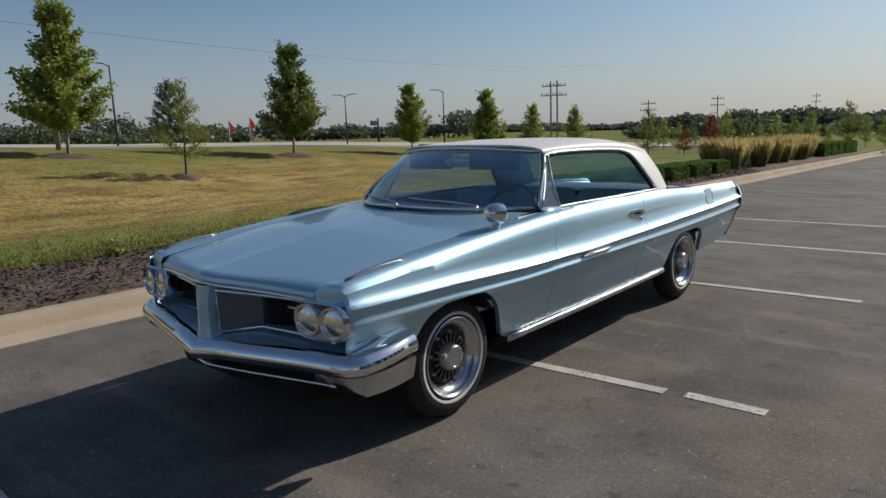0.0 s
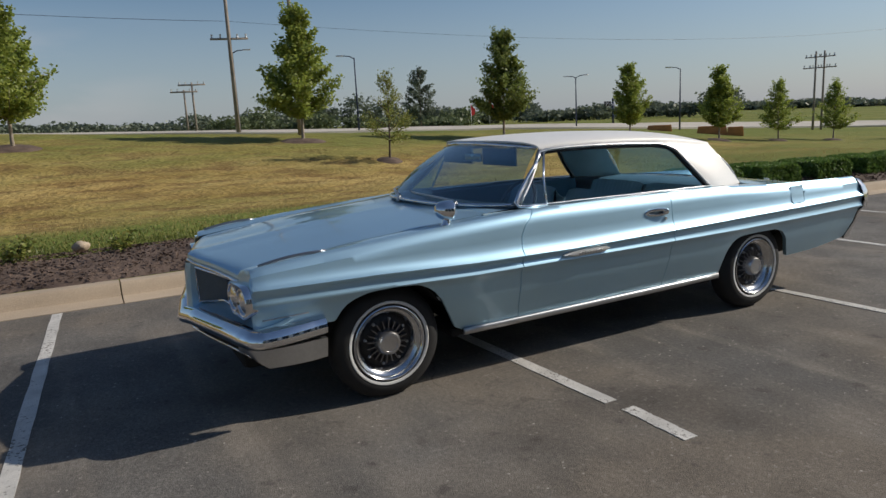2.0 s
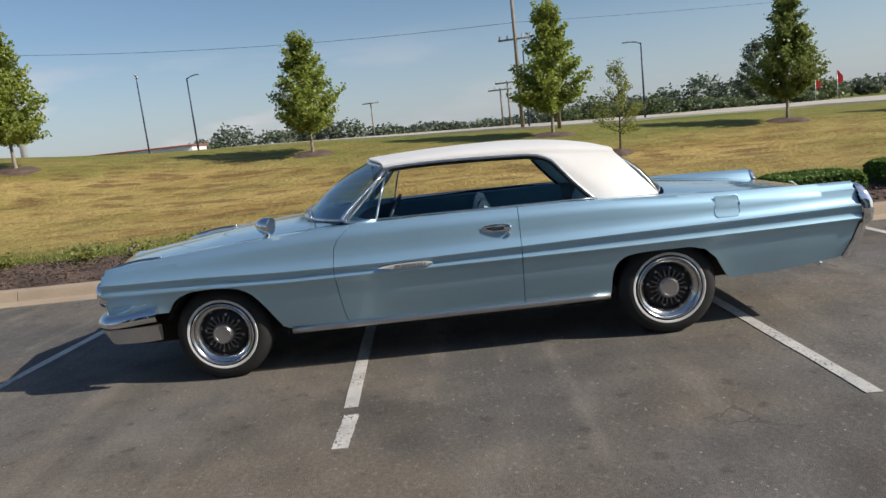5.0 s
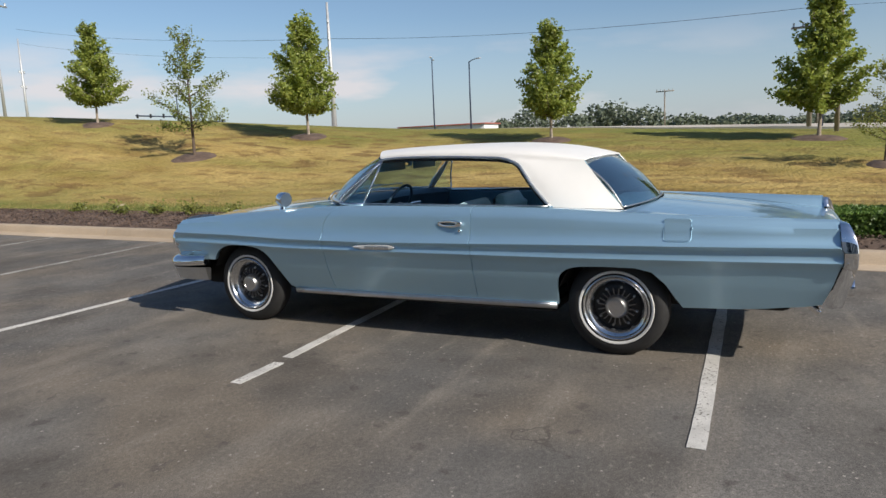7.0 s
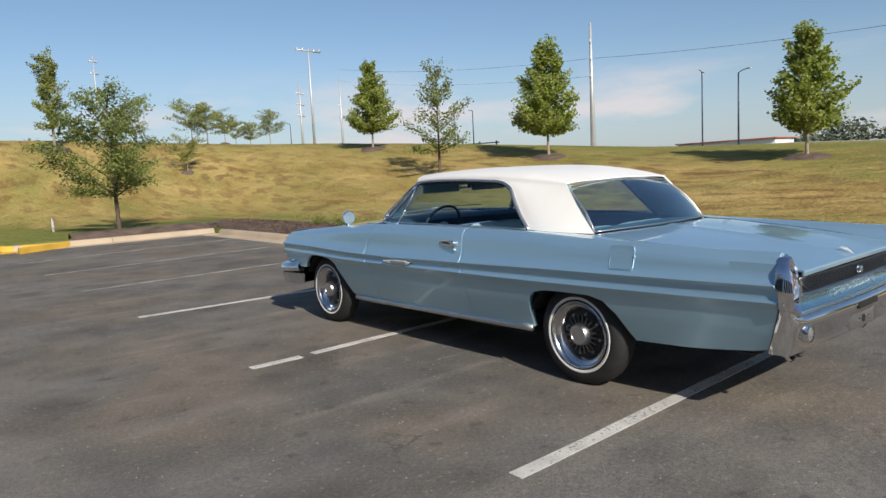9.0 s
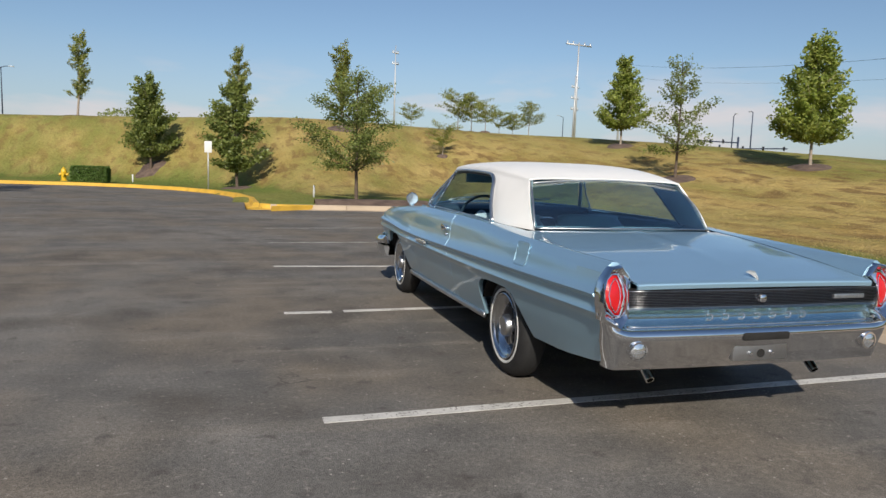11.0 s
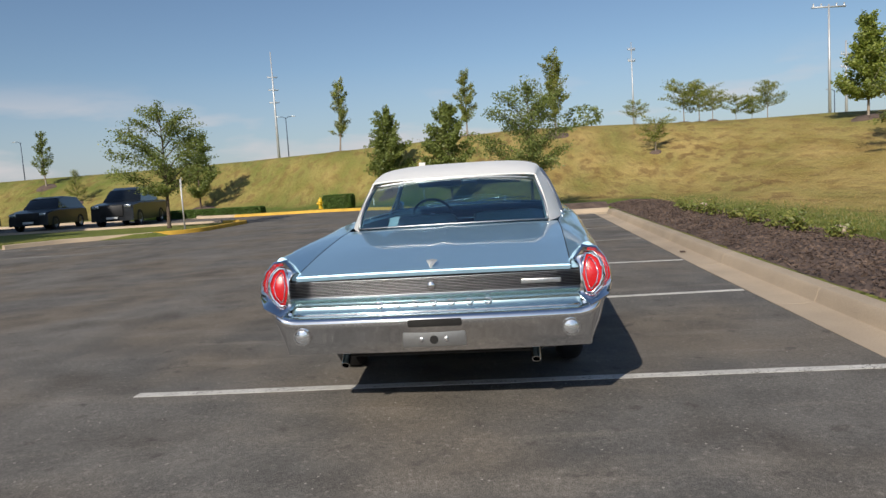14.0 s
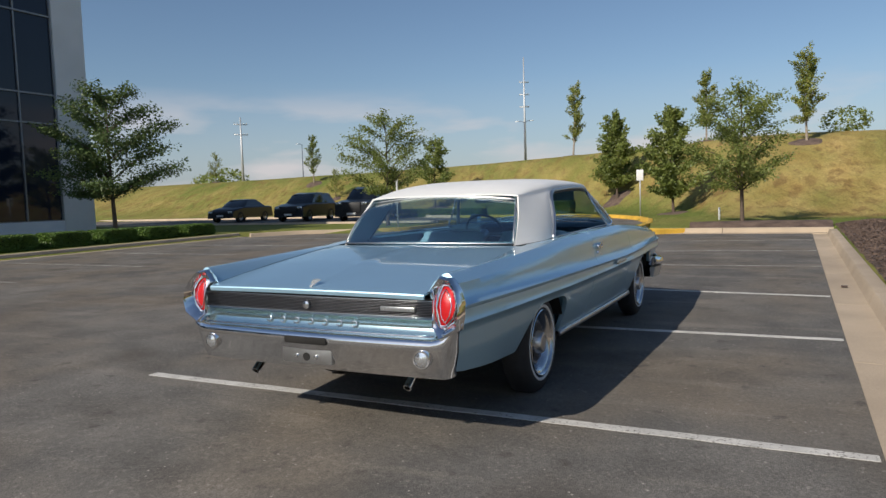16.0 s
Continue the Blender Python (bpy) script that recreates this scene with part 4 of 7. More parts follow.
def pillar(sgn):
    cols = [y for y in ROOF_Y if y >= 0.695]
    rows = []
    for i, y in enumerate(cols):
        u = i / (len(cols) - 1)
        t = Vector((sgn * lerp(RAILX, y), y, smooth(RAIL, y)))
        yb = PIL_B[0] + (PIL_B[1] - PIL_B[0]) * u
        b = Vector((sgn * (0.785 - 0.107 * u ** 2), yb, 0.985 - 0.022 * u))
        col = []
        for j in range(19):
            v = j / 18
            p = t.lerp(b, v)
            bow = math.sin(math.pi * v)
            # the window's upper rear corner is rounded, the rest of the edge straight
            lead = (1 - u) ** 2 * smooth(((0, 0.0), (0.06, 0.050), (0.16, 0.088), (0.35, 0.068), (0.6, 0.034), (1.0, 0.0)), v)
            col.append((p.x + sgn * 0.014 * bow, p.y + lead, p.z - 0.0))
        rows.append(col)
    return rows


bm = bmesh.new()
grid(bm, [roof_row(y) for y in ROOF_Y])
for sgn in (1, -1):
    grid(bm, pillar(sgn))
bmesh.ops.remove_doubles(bm, verts=bm.verts, dist=0.002)
bmesh.ops.recalc_face_normals(bm, faces=bm.faces)
bmesh.ops.solidify(bm, geom=bm.faces[:], thickness=0.012)
roof = part("roof", bm, ROOF, car, "white hardtop roof with broad rear pillars", angle=50)

# drip rails, window frames and quarter vents
for sgn in (1, -1):
    bm = bmesh.new()
    line = [screen_base(sgn).lerp(screen_top(sgn), v) + Vector((sgn * 0.012, 0.012 + 0.02 * math.sin(math.pi * v), 0.01 - 0.012 * v)) for v in np.linspace(0, 0.93, 9)]
    line += [Vector((sgn * (lerp(RAILX, y) + 0.006), y, smooth(RAIL, y) - 0.008)) for y in np.linspace(-0.25, 0.70, 16)]
    pr = pillar(sgn)[0]
    line += [Vector((x + sgn * 0.006, y - 0.004, z)) for x, y, z in pr[1:]]
    sweep(bm, line, flat=(0.011, 0.017), sides=8, up=(sgn, 0, 0))
    part("drip_rail", bm, BRUSHED, roof, "bright drip rail and window reveal")
    bm = bmesh.new()
    strip = [Vector((sgn * (lerp(RAILX, y) - 0.006), y, smooth(RAIL, y) - 0.026)) for y in np.linspace(-0.26, 0.69, 16)] + [Vector((x - sgn * 0.008, y - 0.020, z - 0.006)) for x, y, z in pr[2:]]
    sweep(bm, strip, flat=(0.010, 0.016), sides=8, up=(sgn, 0, 0))
    part("weather_strip", bm, BLACK, roof, "dark rubber weather strip")
    bm = bmesh.new()
    base = screen_base(sgn)
    corner = Vector((sgn * 0.79, -0.60, 1.012))
    ctrl = [Vector((sgn * 0.632, -0.27, 1.325)), Vector((sgn * 0.70, -0.42, 1.21)), Vector((sgn * 0.765, -0.56, 1.09)), Vector((sgn * 0.79, -0.605, 1.035)), Vector((sgn * 0.795, -0.585, 1.010)), Vector((sgn * 0.80, -0.52, 1.004)), Vector((sgn * 0.80, -0.375, 1.004))]
    sweep(bm, ctrl, 0.011, 8, up=(sgn, 0, 0))
    sweep(bm, [ctrl[-1], Vector((sgn * 0.72, -0.335, 1.15)), Vector((sgn * 0.645, -0.275, 1.325))], 0.008, 8, up=(sgn, 0, 0))
    edge = [screen_base(sgn).lerp(screen_top(sgn), v) + Vector((sgn * 0.010, 0.010 + 0.02 * math.sin(math.pi * v), 0.006)) for v in np.linspace(0, 1, 9)]
    inner_ = [Vector((sgn * 0.795, lerp(((1.0, -0.600), (1.035, -0.607), (1.09, -0.565), (1.21, -0.425), (1.33, -0.272)), z), z)) for z in np.linspace(1.005, 1.325, 9)]
    for p in inner_:
        p.x = sgn * lerp(((1.0, 0.797), (1.09, 0.768), (1.21, 0.703), (1.33, 0.634)), p.z)
    bp = bmesh.new()
    inn = Vector((-sgn * 0.014, 0.004, 0))
    grid(bp, [[tuple(a), tuple(a.lerp(b, 0.5) + Vector((sgn * 0.008, 0, 0.004))), tuple(b), tuple(b + inn), tuple(a + inn)] for a, b in zip(edge, inner_)], close=True)
    bmesh.ops.recalc_face_normals(bp, faces=bp.faces)
    part("windscreen_pillar", bp, RIBM, car, "grey metal windscreen pillar")
    vent = part("quarter_vent_frame", bm, CHROME, car, "chrome quarter vent frame")
    bm = bmesh.new()
    vs = [bm.verts.new(p + Vector((-sgn * 0.002, 0, 0))) for p in ctrl]
    bm.faces.new(vs)
    bmesh.ops.solidify(bm, geom=bm.faces[:], thickness=0.004)
    vg = part("vent_pane", bm, VENTG, vent)
    vg.visible_shadow = False
    # bright strip along the belt and windlace
    bm = bmesh.new()
    sweep(bm, [(sgn * (lerp(SEAM_X, y) + 0.012), y, smooth(BELT, y) + 0.006) for y in np.linspace(-0.55, 1.10, 20)], flat=(0.010, 0.005), sides=8)
    part("belt_moulding", bm, BRUSHED, car, "thin bright belt moulding")

# rear deck
def deck_z(x, y):
    e, xs = lerp(DECK_EDGE, y), lerp(SEAM_X, y)
    t = min(abs(x) / xs, 1)
    return e + lerp(((1.5, 0.022), (2.4, 0.017), (2.88, 0.004)), y) * (1 - t ** 2.5) + lerp(((2.3, 0.006), (2.86, 0.0)), y) * math.exp(-(abs(x) / 0.035) ** 2)


rows = []
for j in range(29):
    u = -1 + 2 * j / 28
    row = []
    yb = rear_base(u).y + 0.02
    for v in [i / 26 for i in range(27)]:
        y = yb + (2.876 - yb) * v
        x = u * (lerp(SEAM_X, y) - 0.005)
        row.append((x, y, deck_z(x, y) - 0.002))
    x, y, z = row[-1]
    row += [(x, y + 0.008, z - 0.004), (x, y + 0.011, z - 0.011), (x, y + 0.008, z - 0.030)]
    rows.append(row)
bm = bmesh.new()
grid(bm, rows)
bmesh.ops.recalc_face_normals(bm, faces=bm.faces)
bmesh.ops.solidify(bm, geom=bm.faces[:], thickness=0.01)
deck = part("boot_lid", bm, PAINT, car, "broad blue boot lid with a middle crease")
for sgn in (1, -1):
    bm = bmesh.new()
    sweep(bm, [(sgn * (lerp(SEAM_X, y) - 0.001), y, lerp(DECK_EDGE, y) - 0.004) for y in np.linspace(1.70, 2.85, 14)], 0.0026, 6)
    part("shut_line", bm, BLACK, deck, "dark shut line beside the boot lid")
bm = bmesh.new()
ez = deck_z(0, 2.80) - 0.004
vs = [bm.verts.new(p) for p in ((-0.030, 2.800, ez + 0.026), (0.0, 2.796, ez + 0.032), (0.030, 2.800, ez + 0.026), (0.015, 2.835, ez + 0.009), (0.0, 2.872, ez - 0.018), (-0.015, 2.835, ez + 0.009), (0, 2.835, ez + 0.022))]
for a, b in ((0, 1), (1, 2), (2, 3), (3, 4), (4, 5), (5, 0)):
    bm.faces.new((vs[a], vs[b], vs[6]))
bmesh.ops.solidify(bm, geom=bm.faces[:], thickness=0.008)
part("emblem", bm, BRIGHT, deck, "chrome arrowhead emblem", angle=10)

# tail panel: ribbed black band over a bright concave strip
TY = 2.884
bm = bmesh.new()
grid(bm, [[(x, TY - 0.03 - 0.02 * (abs(x) / 0.75) ** 2, z) for x in np.linspace(-0.765, 0.765, 21)] for z in (0.795, 0.70, 0.60, 0.50)])
bmesh.ops.solidify(bm, geom=bm.faces[:], thickness=0.02)
tail = part("tail_panel", bm, BLACK, car, "dark tail panel")
for i in range(11):
    z = 0.707 + i * 0.0080
    bm = bmesh.new()
    sweep(bm, [(x, TY + 0.004 - 0.02 * (abs(x) / 0.75) ** 2, z) for x in np.linspace(-0.755, 0.755, 13)], flat=(0.005, 0.0011 if 0 < i < 10 else 0.003), sides=6)
    part("grille_rib", bm, RIBM, tail)
bm = bmesh.new()
prof = [(0.000, 0.700), (0.010, 0.696), (-0.004, 0.686), (-0.018, 0.668), (-0.022, 0.648), (-0.014, 0.628), (0.004, 0.612), (0.012, 0.598)]
grid(bm, [[(x, TY + dy - 0.02 * (abs(x) / 0.75) ** 2, z) for dy, z in prof] for x in np.linspace(-0.76, 0.76, 25)])
bmesh.ops.solidify(bm, geom=bm.faces[:], thickness=0.006)
part("tail_strip", bm, STRIP, tail, "concave light blue strip below the ribbed band")
bm = bmesh.new()
sweep(bm, [(x, TY + 0.012 - 0.02 * (abs(x) / 0.75) ** 2, 0.697) for x in np.linspace(-0.745, 0.745, 21)], 0.006, 8)
sweep(bm, [(x, TY + 0.006 - 0.02 * (abs(x) / 0.75) ** 2, 0.612) for x in np.linspace(-0.75, 0.75, 21)], 0.008, 8)
part("tail_moulding", bm, CHROME, tail, "chrome mouldings")
for i in range(7):
    x = 0.285 - i * 0.095
    bm = bmesh.new()
    sweep(bm, [(x + 0.017 * math.cos(a), TY - 0.012 + 0.1 * (0.652 - z), z) for a, z in ((a, 0.652 + 0.015 * math.sin(a)) for a in np.linspace(0.5, 5.8, 11))], flat=(0.0045, 0.005), sides=8)
    part("letter_block", bm, CHROME, tail)
bm = bmesh.new()
box(bm, (-0.66, TY + 0.006 - 0.016, 0.733), (-0.46, TY + 0.018 - 0.008, 0.757), 0.004)
for i in range(9):
    box(bm, (-0.652 + i * 0.021, TY + 0.006, 0.737), (-0.638 + i * 0.021, TY + 0.0135, 0.753), 0.002, 1)
part("badge", bm, BRUSHED, tail, "bright script badge with unreadable marks")
bm = bmesh.new()
lathe(bm, [(0.0, 0.02), (0.012, 0.02), (0.02, 0.016), (0.024, 0.0), (0.024, -0.02)], pose(0, TY + 0.006, 0.745, -90, 0, 0), 18)
part("boot_lock", bm, CHROME, tail, "round chrome boot lock")


def section_sweep(name, line, prof, material, label, parent=car):
    """A shaped bar: prof of (outwards, up) carried along (x, y, z, ox, oy) points with the outward way given."""
    rows = [[(x + ox * o, y + oy * o, z + u) for o, u in (prof(i / (len(line) - 1)) if callable(prof) else prof)] for i, (x, y, z, ox, oy) in enumerate(line)]
    bm = bmesh.new()
    grid(bm, rows, close=True)
    bmesh.ops.holes_fill(bm, edges=bm.edges)
    bmesh.ops.recalc_face_normals(bm, faces=bm.faces)
    return part(name, bm, material, parent, label, angle=50)


END_Y = ((0.36, 2.728), (0.40, 2.746), (0.53, 2.798), (0.69, 2.850), (0.72, 2.862), (0.76, 2.87))
# the deep bumper face: outwards and up, and how much each line rises at the corners
FACE = ((-0.05, 0.602, 0.8), (-0.014, 0.607, 1.0), (0.010, 0.602, 0.96), (0.026, 0.590, 0.9), (0.034, 0.572, 0.8), (0.028, 0.548, 0.55), (0.014, 0.51, 0.25), (0.004, 0.47, 0.1), (-0.008, 0.43, 0.0), (-0.022, 0.400, 0.0), (-0.05, 0.392, 0.0))
rows = []
for i in range(73):
    s = -1 + 2 * i / 72
    a, sg = abs(s), math.copysign(1, s)
    row = []
    for o, zz, lift in FACE:
        z = zz + lift * lerp(((0, 0.0), (0.66, 0.0), (0.76, 0.030), (0.84, 0.075), (0.92, 0.108), (1.0, 0.108)), a)
        xs = flank_x(2.80, max(z, 0.43)) + 0.006 - 0.03 * max(0.0, 0.50 - z)
        oo = o if o > -0.04 else o - 0.02
        if a < 0.70:
            x = a / 0.70 * 0.79
            y = 2.905 - 0.03 * (x / 0.8) ** 2 + oo
        elif a < 0.88:
            t = (a - 0.70) / 0.18 * math.pi / 2
            x = 0.79 + (xs - 0.79) * math.sin(t) - (0.05 if o < -0.04 else 0) * (t / 1.57)
            y = 2.8757 + oo - (2.8757 + oo - lerp(END_Y, z) - 0.022) * (1 - math.cos(t))
        else:
            t = (a - 0.88) / 0.12
            x = xs - (0.05 if o < -0.04 else 0) - 0.003 * t
            y = lerp(END_Y, z) + 0.022 - 0.018 * t
        row.append((sg * x, y, z))
    rows.append(row)
bm = bmesh.new()
grid(bm, rows)
bmesh.ops.recalc_face_normals(bm, faces=bm.faces)
rb = part("rear_bumper", bm, CHROME, car, "deep chrome rear bumper", angle=40)
bm = bmesh.new()
box(bm, (-0.165, 2.885, 0.43), (0.165, 2.918, 0.555), 0.008)
plate = part("plate_recess", bm, BRUSHED, rb, "bare metal number plate holder")
# shade of the plate gap and hole, painted as a black block and disc
bm = bmesh.new()
box(bm, (-0.15, 2.90, 0.540), (0.13, 2.945, 0.580), 0.010)
lathe(bm, [(0.0, 0.004), (0.022, 0.004), (0.022, -0.004)], pose(0, 2.918, 0.468, -90, 0, 0), 16)
part("painted_gap_shade", bm, UNDER, rb, "black block and disc painted as shade in the holder's gap and hole")
for sx in (-0.065, 0.065):
    bm = bmesh.new()
    lathe(bm, [(0.0, 0.012), (0.010, 0.010), (0.014, 0.0), (0.014, -0.004)], pose(sx, 2.918, 0.468, -90, 0, 0), 12)
    part("bolt", bm, CHROME, rb)
for sgn in (1, -1):
    bm = bmesh.new()
    lathe(bm, [(0.045, -0.03), (0.050, 0.0), (0.046, 0.012), (0.038, 0.012)], pose(sgn * 0.70, 2.905, 0.505, -90, 0, 0), 24)
    rl = part("reversing_lamp", bm, CHROME, rb, "round reversing lamp in a chrome ring")
    bm = bmesh.new()
    lathe(bm, [(0.0, 0.018), (0.02, 0.016), (0.039, 0.009), (0.039, 0.0)], pose(sgn * 0.70, 2.905, 0.505, -90, 0, 0), 24)
    part("lens", bm, LENS, rl)
    # tail lamps: boomerang lenses set in deep chrome pods
    outer = [(0.775, 0.912), (0.846, 0.902), (0.888, 0.850), (0.908, 0.788), (0.914, 0.728), (0.900, 0.655), (0.800, 0.600), (0.740, 0.665), (0.752, 0.735), (0.755, 0.770), (0.750, 0.805), (0.722, 0.842)]
    inner = [(0.795, 0.864), (0.822, 0.864), (0.853, 0.838), (0.869, 0.797), (0.871, 0.755), (0.854, 0.708), (0.818, 0.670), (0.788, 0.670), (0.775, 0.712), (0.767, 0.766), (0.775, 0.810), (0.784, 0.844)]
    POD_F = ((0.60, 2.84), (0.69, 2.846), (0.745, 2.845), (0.762, 2.829), (0.80, 2.827), (0.87, 2.822), (0.93, 2.817))
    POD_R = ((0.60, 2.915), (0.73, 2.916), (0.797, 2.907), (0.856, 2.887), (0.925, 2.855))

    def pod_ring(mix, y_of):
        ring = []
        for n in range(36):
            q, f = n * 12 // 36, (n % 3) / 3
            o = Vector(outer[q]).lerp(Vector(outer[(q + 1) % 12]), f)
            p = Vector(inner[q]).lerp(Vector(inner[(q + 1) % 12]), f)
            v = o.lerp(p, mix)
            ring.append((sgn * v.x, y_of(v.x, v.y), v.y))
        return ring

    def front_y(x, z):
        return lerp(POD_F, z) if x > 0.76 else 2.815

    def rear_y(x, z):
        return lerp(POD_R, z) - 0.030 * max(0.0, min(1, (0.80 - x) / 0.05))
    def lens_y(x, z):
        return lerp(POD_R, z) - 0.056
    bm = bmesh.new()
    grid(bm, [pod_ring(0.0, front_y), pod_ring(0.0, lambda x, z: front_y(x, z) * 0.5 + rear_y(x, z) * 0.5), pod_ring(0.10, lambda x, z: rear_y(x, z) - 0.006), pod_ring(0.22, rear_y), pod_ring(0.34, lambda x, z: rear_y(x, z) - 0.008), pod_ring(0.62, lambda x, z: lens_y(x, z) + 0.024), pod_ring(0.86, lambda x, z: lens_y(x, z) + 0.004), pod_ring(1.0, lambda x, z: lens_y(x, z) - 0.012)], close=True)
    bmesh.ops.recalc_face_normals(bm, faces=bm.faces)
    pod = part("tail_lamp", bm, CHROME, car, "chrome pod of the tail lamp", angle=50)
    bm = bmesh.new()
    mid = Vector((0.821, 0.767))

    def lens_ring(k, d):
        out = []
        for x, y, z in pod_ring(1.0, rear_y):
            v = Vector((abs(x), z)).lerp(mid, k)
            out.append((sgn * v.x, lens_y(v.x, v.y) + d, v.y))
        return out
    grid(bm, [lens_ring(0.0, -0.010), lens_ring(0.06, -0.002), lens_ring(0.5, 0.005), lens_ring(0.97, 0.008)], close=True)
    bmesh.ops.holes_fill(bm, edges=bm.edges)
    bmesh.ops.recalc_face_normals(bm, faces=bm.faces)
    part("lens", bm, RED, pod, "ribbed red tail lamp lens", angle=50)
    bm = bmesh.new()
    sweep(bm, [(sgn * x, lens_y(x, z) + 0.006, z) for x, z in ((0.810, 0.848), (0.796, 0.828), (0.790, 0.800), (0.787, 0.766), (0.791, 0.730), (0.798, 0.700), (0.812, 0.686))], 0.0028, 6)
    sweep(bm, [(sgn * x, lens_y(x, z) + 0.006, z) for x, z in ((0.810, 0.848), (0.836, 0.815), (0.848, 0.768), (0.838, 0.720), (0.812, 0.686))], 0.0028, 6)
    part("lens_divider", bm, CHROME, pod)
    bm = bmesh.new()
    sweep(bm, [(sgn * x, lens_y(x, z) + 0.003, z) for x, z in inner], 0.0055, 8, closed=True)
    part("lens_rim", bm, CHROME, pod)
    # painted end of the rear fender beside the boot lid
    bm = bmesh.new()
    top = [p for p in flank(2.83)[:12] if p[1] > 0.70]
    low = [(max(0.70, x - 0.03) if k else 0.70, 0.66) for k, (x, z) in enumerate(top)]
    grid(bm, [[(sgn * min(x, 0.765), 2.826, z - 0.012) for x, z in top], [(sgn * min(x, 0.765), 2.832, z * 0.5 + 0.33) for x, z in top], [(sgn * min(x, 0.765), 2.832, z) for x, z in low]])
    bmesh.ops.recalc_face_normals(bm, faces=bm.faces)
    bmesh.ops.solidify(bm, geom=bm.faces[:], thickness=0.006)
    part("fender_end", bm, PAINT, car, "blue end of the rear fender")
    bm = bmesh.new()
    box(bm, (sgn * 0.755, 2.70, 0.56), (sgn * 0.835, 2.862, 0.635), 0.02)
    part("corner_panel", bm, CHROME, car, "chrome filler behind the bumper's corner")
    # exhaust tips
    bm = bmesh.new()
    lathe(bm, [(0.024, -0.16), (0.024, 0.0), (0.019, 0.0), (0.019, -0.1)], pose(sgn * 0.52, 2.755, 0.305, -128, 0, 0), 16)
    part("exhaust_tip", bm, CHROME, car, "short chrome exhaust tip")

# front bumper
FRONT = ((0.0, -2.515), (0.25, -2.472), (0.55, -2.405), (0.84, -2.340), (0.91, -2.312), (0.95, -2.262))


def front_line(n=141):
    out = []
    for i in range(n):
        s = -1 + 2 * i / (n - 1)
        a = abs(s)
        if a < 0.74:
            x = a / 0.74 * 0.95
            y = lerp(FRONT, x)
            ang = lerp(((0, 8), (0.84, 14), (0.91, 38), (0.95, 72)), x)
        else:
            t = (a - 0.74) / 0.26
            x, y, ang = 0.95 + 0.012 * math.sin(math.pi * min(1, t * 1.2)) - 0.012 * t, -2.262 + 0.34 * t, 72 + 18 * min(1, t * 4)
        out.append((math.copysign(x, s), y, 0.0, math.copysign(math.sin(radians(ang)), s), -math.cos(radians(ang))))
    return out


def front_prof(u):
    e = abs(2 * u - 1)
    lift = lerp(((0, -0.035), (0.15, -0.012), (0.5, 0.0), (0.74, 0.0), (1, 0.018)), e)
    k = lerp(((0, 1.0), (0.8, 1.0), (1, 0.8)), e)
    return [(-0.06, 0.558 + lift), (-0.034, 0.566 + lift), (-0.012, 0.563 + lift), (0.008 * k, 0.552 + lift), (0.024 * k, 0.535 + lift), (0.034 * k, 0.513 + lift), (0.034 * k, 0.495 + lift), (0.020 * k, 0.474 + lift), (-0.02, 0.462 + lift), (-0.06, 0.468 + lift)]


fb = section_sweep("front_bumper", front_line(), front_prof, CHROME, "V-shaped chrome front bumper")
line = front_line()
for sgn in (1, -1):
    seg = [p for p in line if p[0] * sgn > 0.80]
    seg = seg if sgn > 0 else seg[::-1]

    def cap(u):
        d = lerp(((0, 0.04), (0.18, 0.06), (0.34, 0.118), (0.85, 0.127), (1, 0.122)), u)
        return [(-0.04, 0.462), (0.010, 0.466), (0.008, 0.44), (-0.014, 0.478 - d), (-0.04, 0.474 - d), (-0.05, 0.45)]
    section_sweep("bumper_end", seg, cap, BRUSHED, "lower chrome bumper end", fb)
    bm = bmesh.new()
    box(bm, (sgn * 0.70, -2.335, 0.415), (sgn * 0.80, -2.29, 0.462), 0.012)
    part("indicator", bm, RIBM, fb, "dark turn signal lamp under the bumper")
bm = bmesh.new()
sweep(bm, [(x, lerp(FRONT, abs(x)) + 0.055, 0.390 + 0.010 * abs(x) / 0.8) for x in np.linspace(-0.80, 0.80, 41)], flat=(0.014, 0.010), sides=8)
part("lower_bar", bm, CHROME, fb, "slim lower chrome bumper bar")
bm = bmesh.new()
grid(bm, [[(x, lerp(FRONT, abs(x)) + dy, z) for x in np.linspace(-0.84, 0.84, 25)] for dy, z in ((0.03, 0.50), (0.09, 0.47), (0.10, 0.38), (0.16, 0.33))])
bmesh.ops.solidify(bm, geom=bm.faces[:], thickness=0.01)
part("valance", bm, BLACK, car, "black valance behind the bumper")
# splash pan on top of the bumper
bm = bmesh.new()
grid(bm, [[(x, lerp(FRONT, abs(x)) + dy, z - 0.03 * max(0, 1 - abs(x) / 0.2) * (dy < 0.1)) for x in np.linspace(-0.93, 0.93, 41)] for dy, z in ((0.015, 0.545), (0.05, 0.555), (0.14, 0.575), (0.20, 0.60))])
bmesh.ops.solidify(bm, geom=bm.faces[:], thickness=0.008)
part("splash_pan", bm, PAINT, car, "blue splash pan above the bumper")
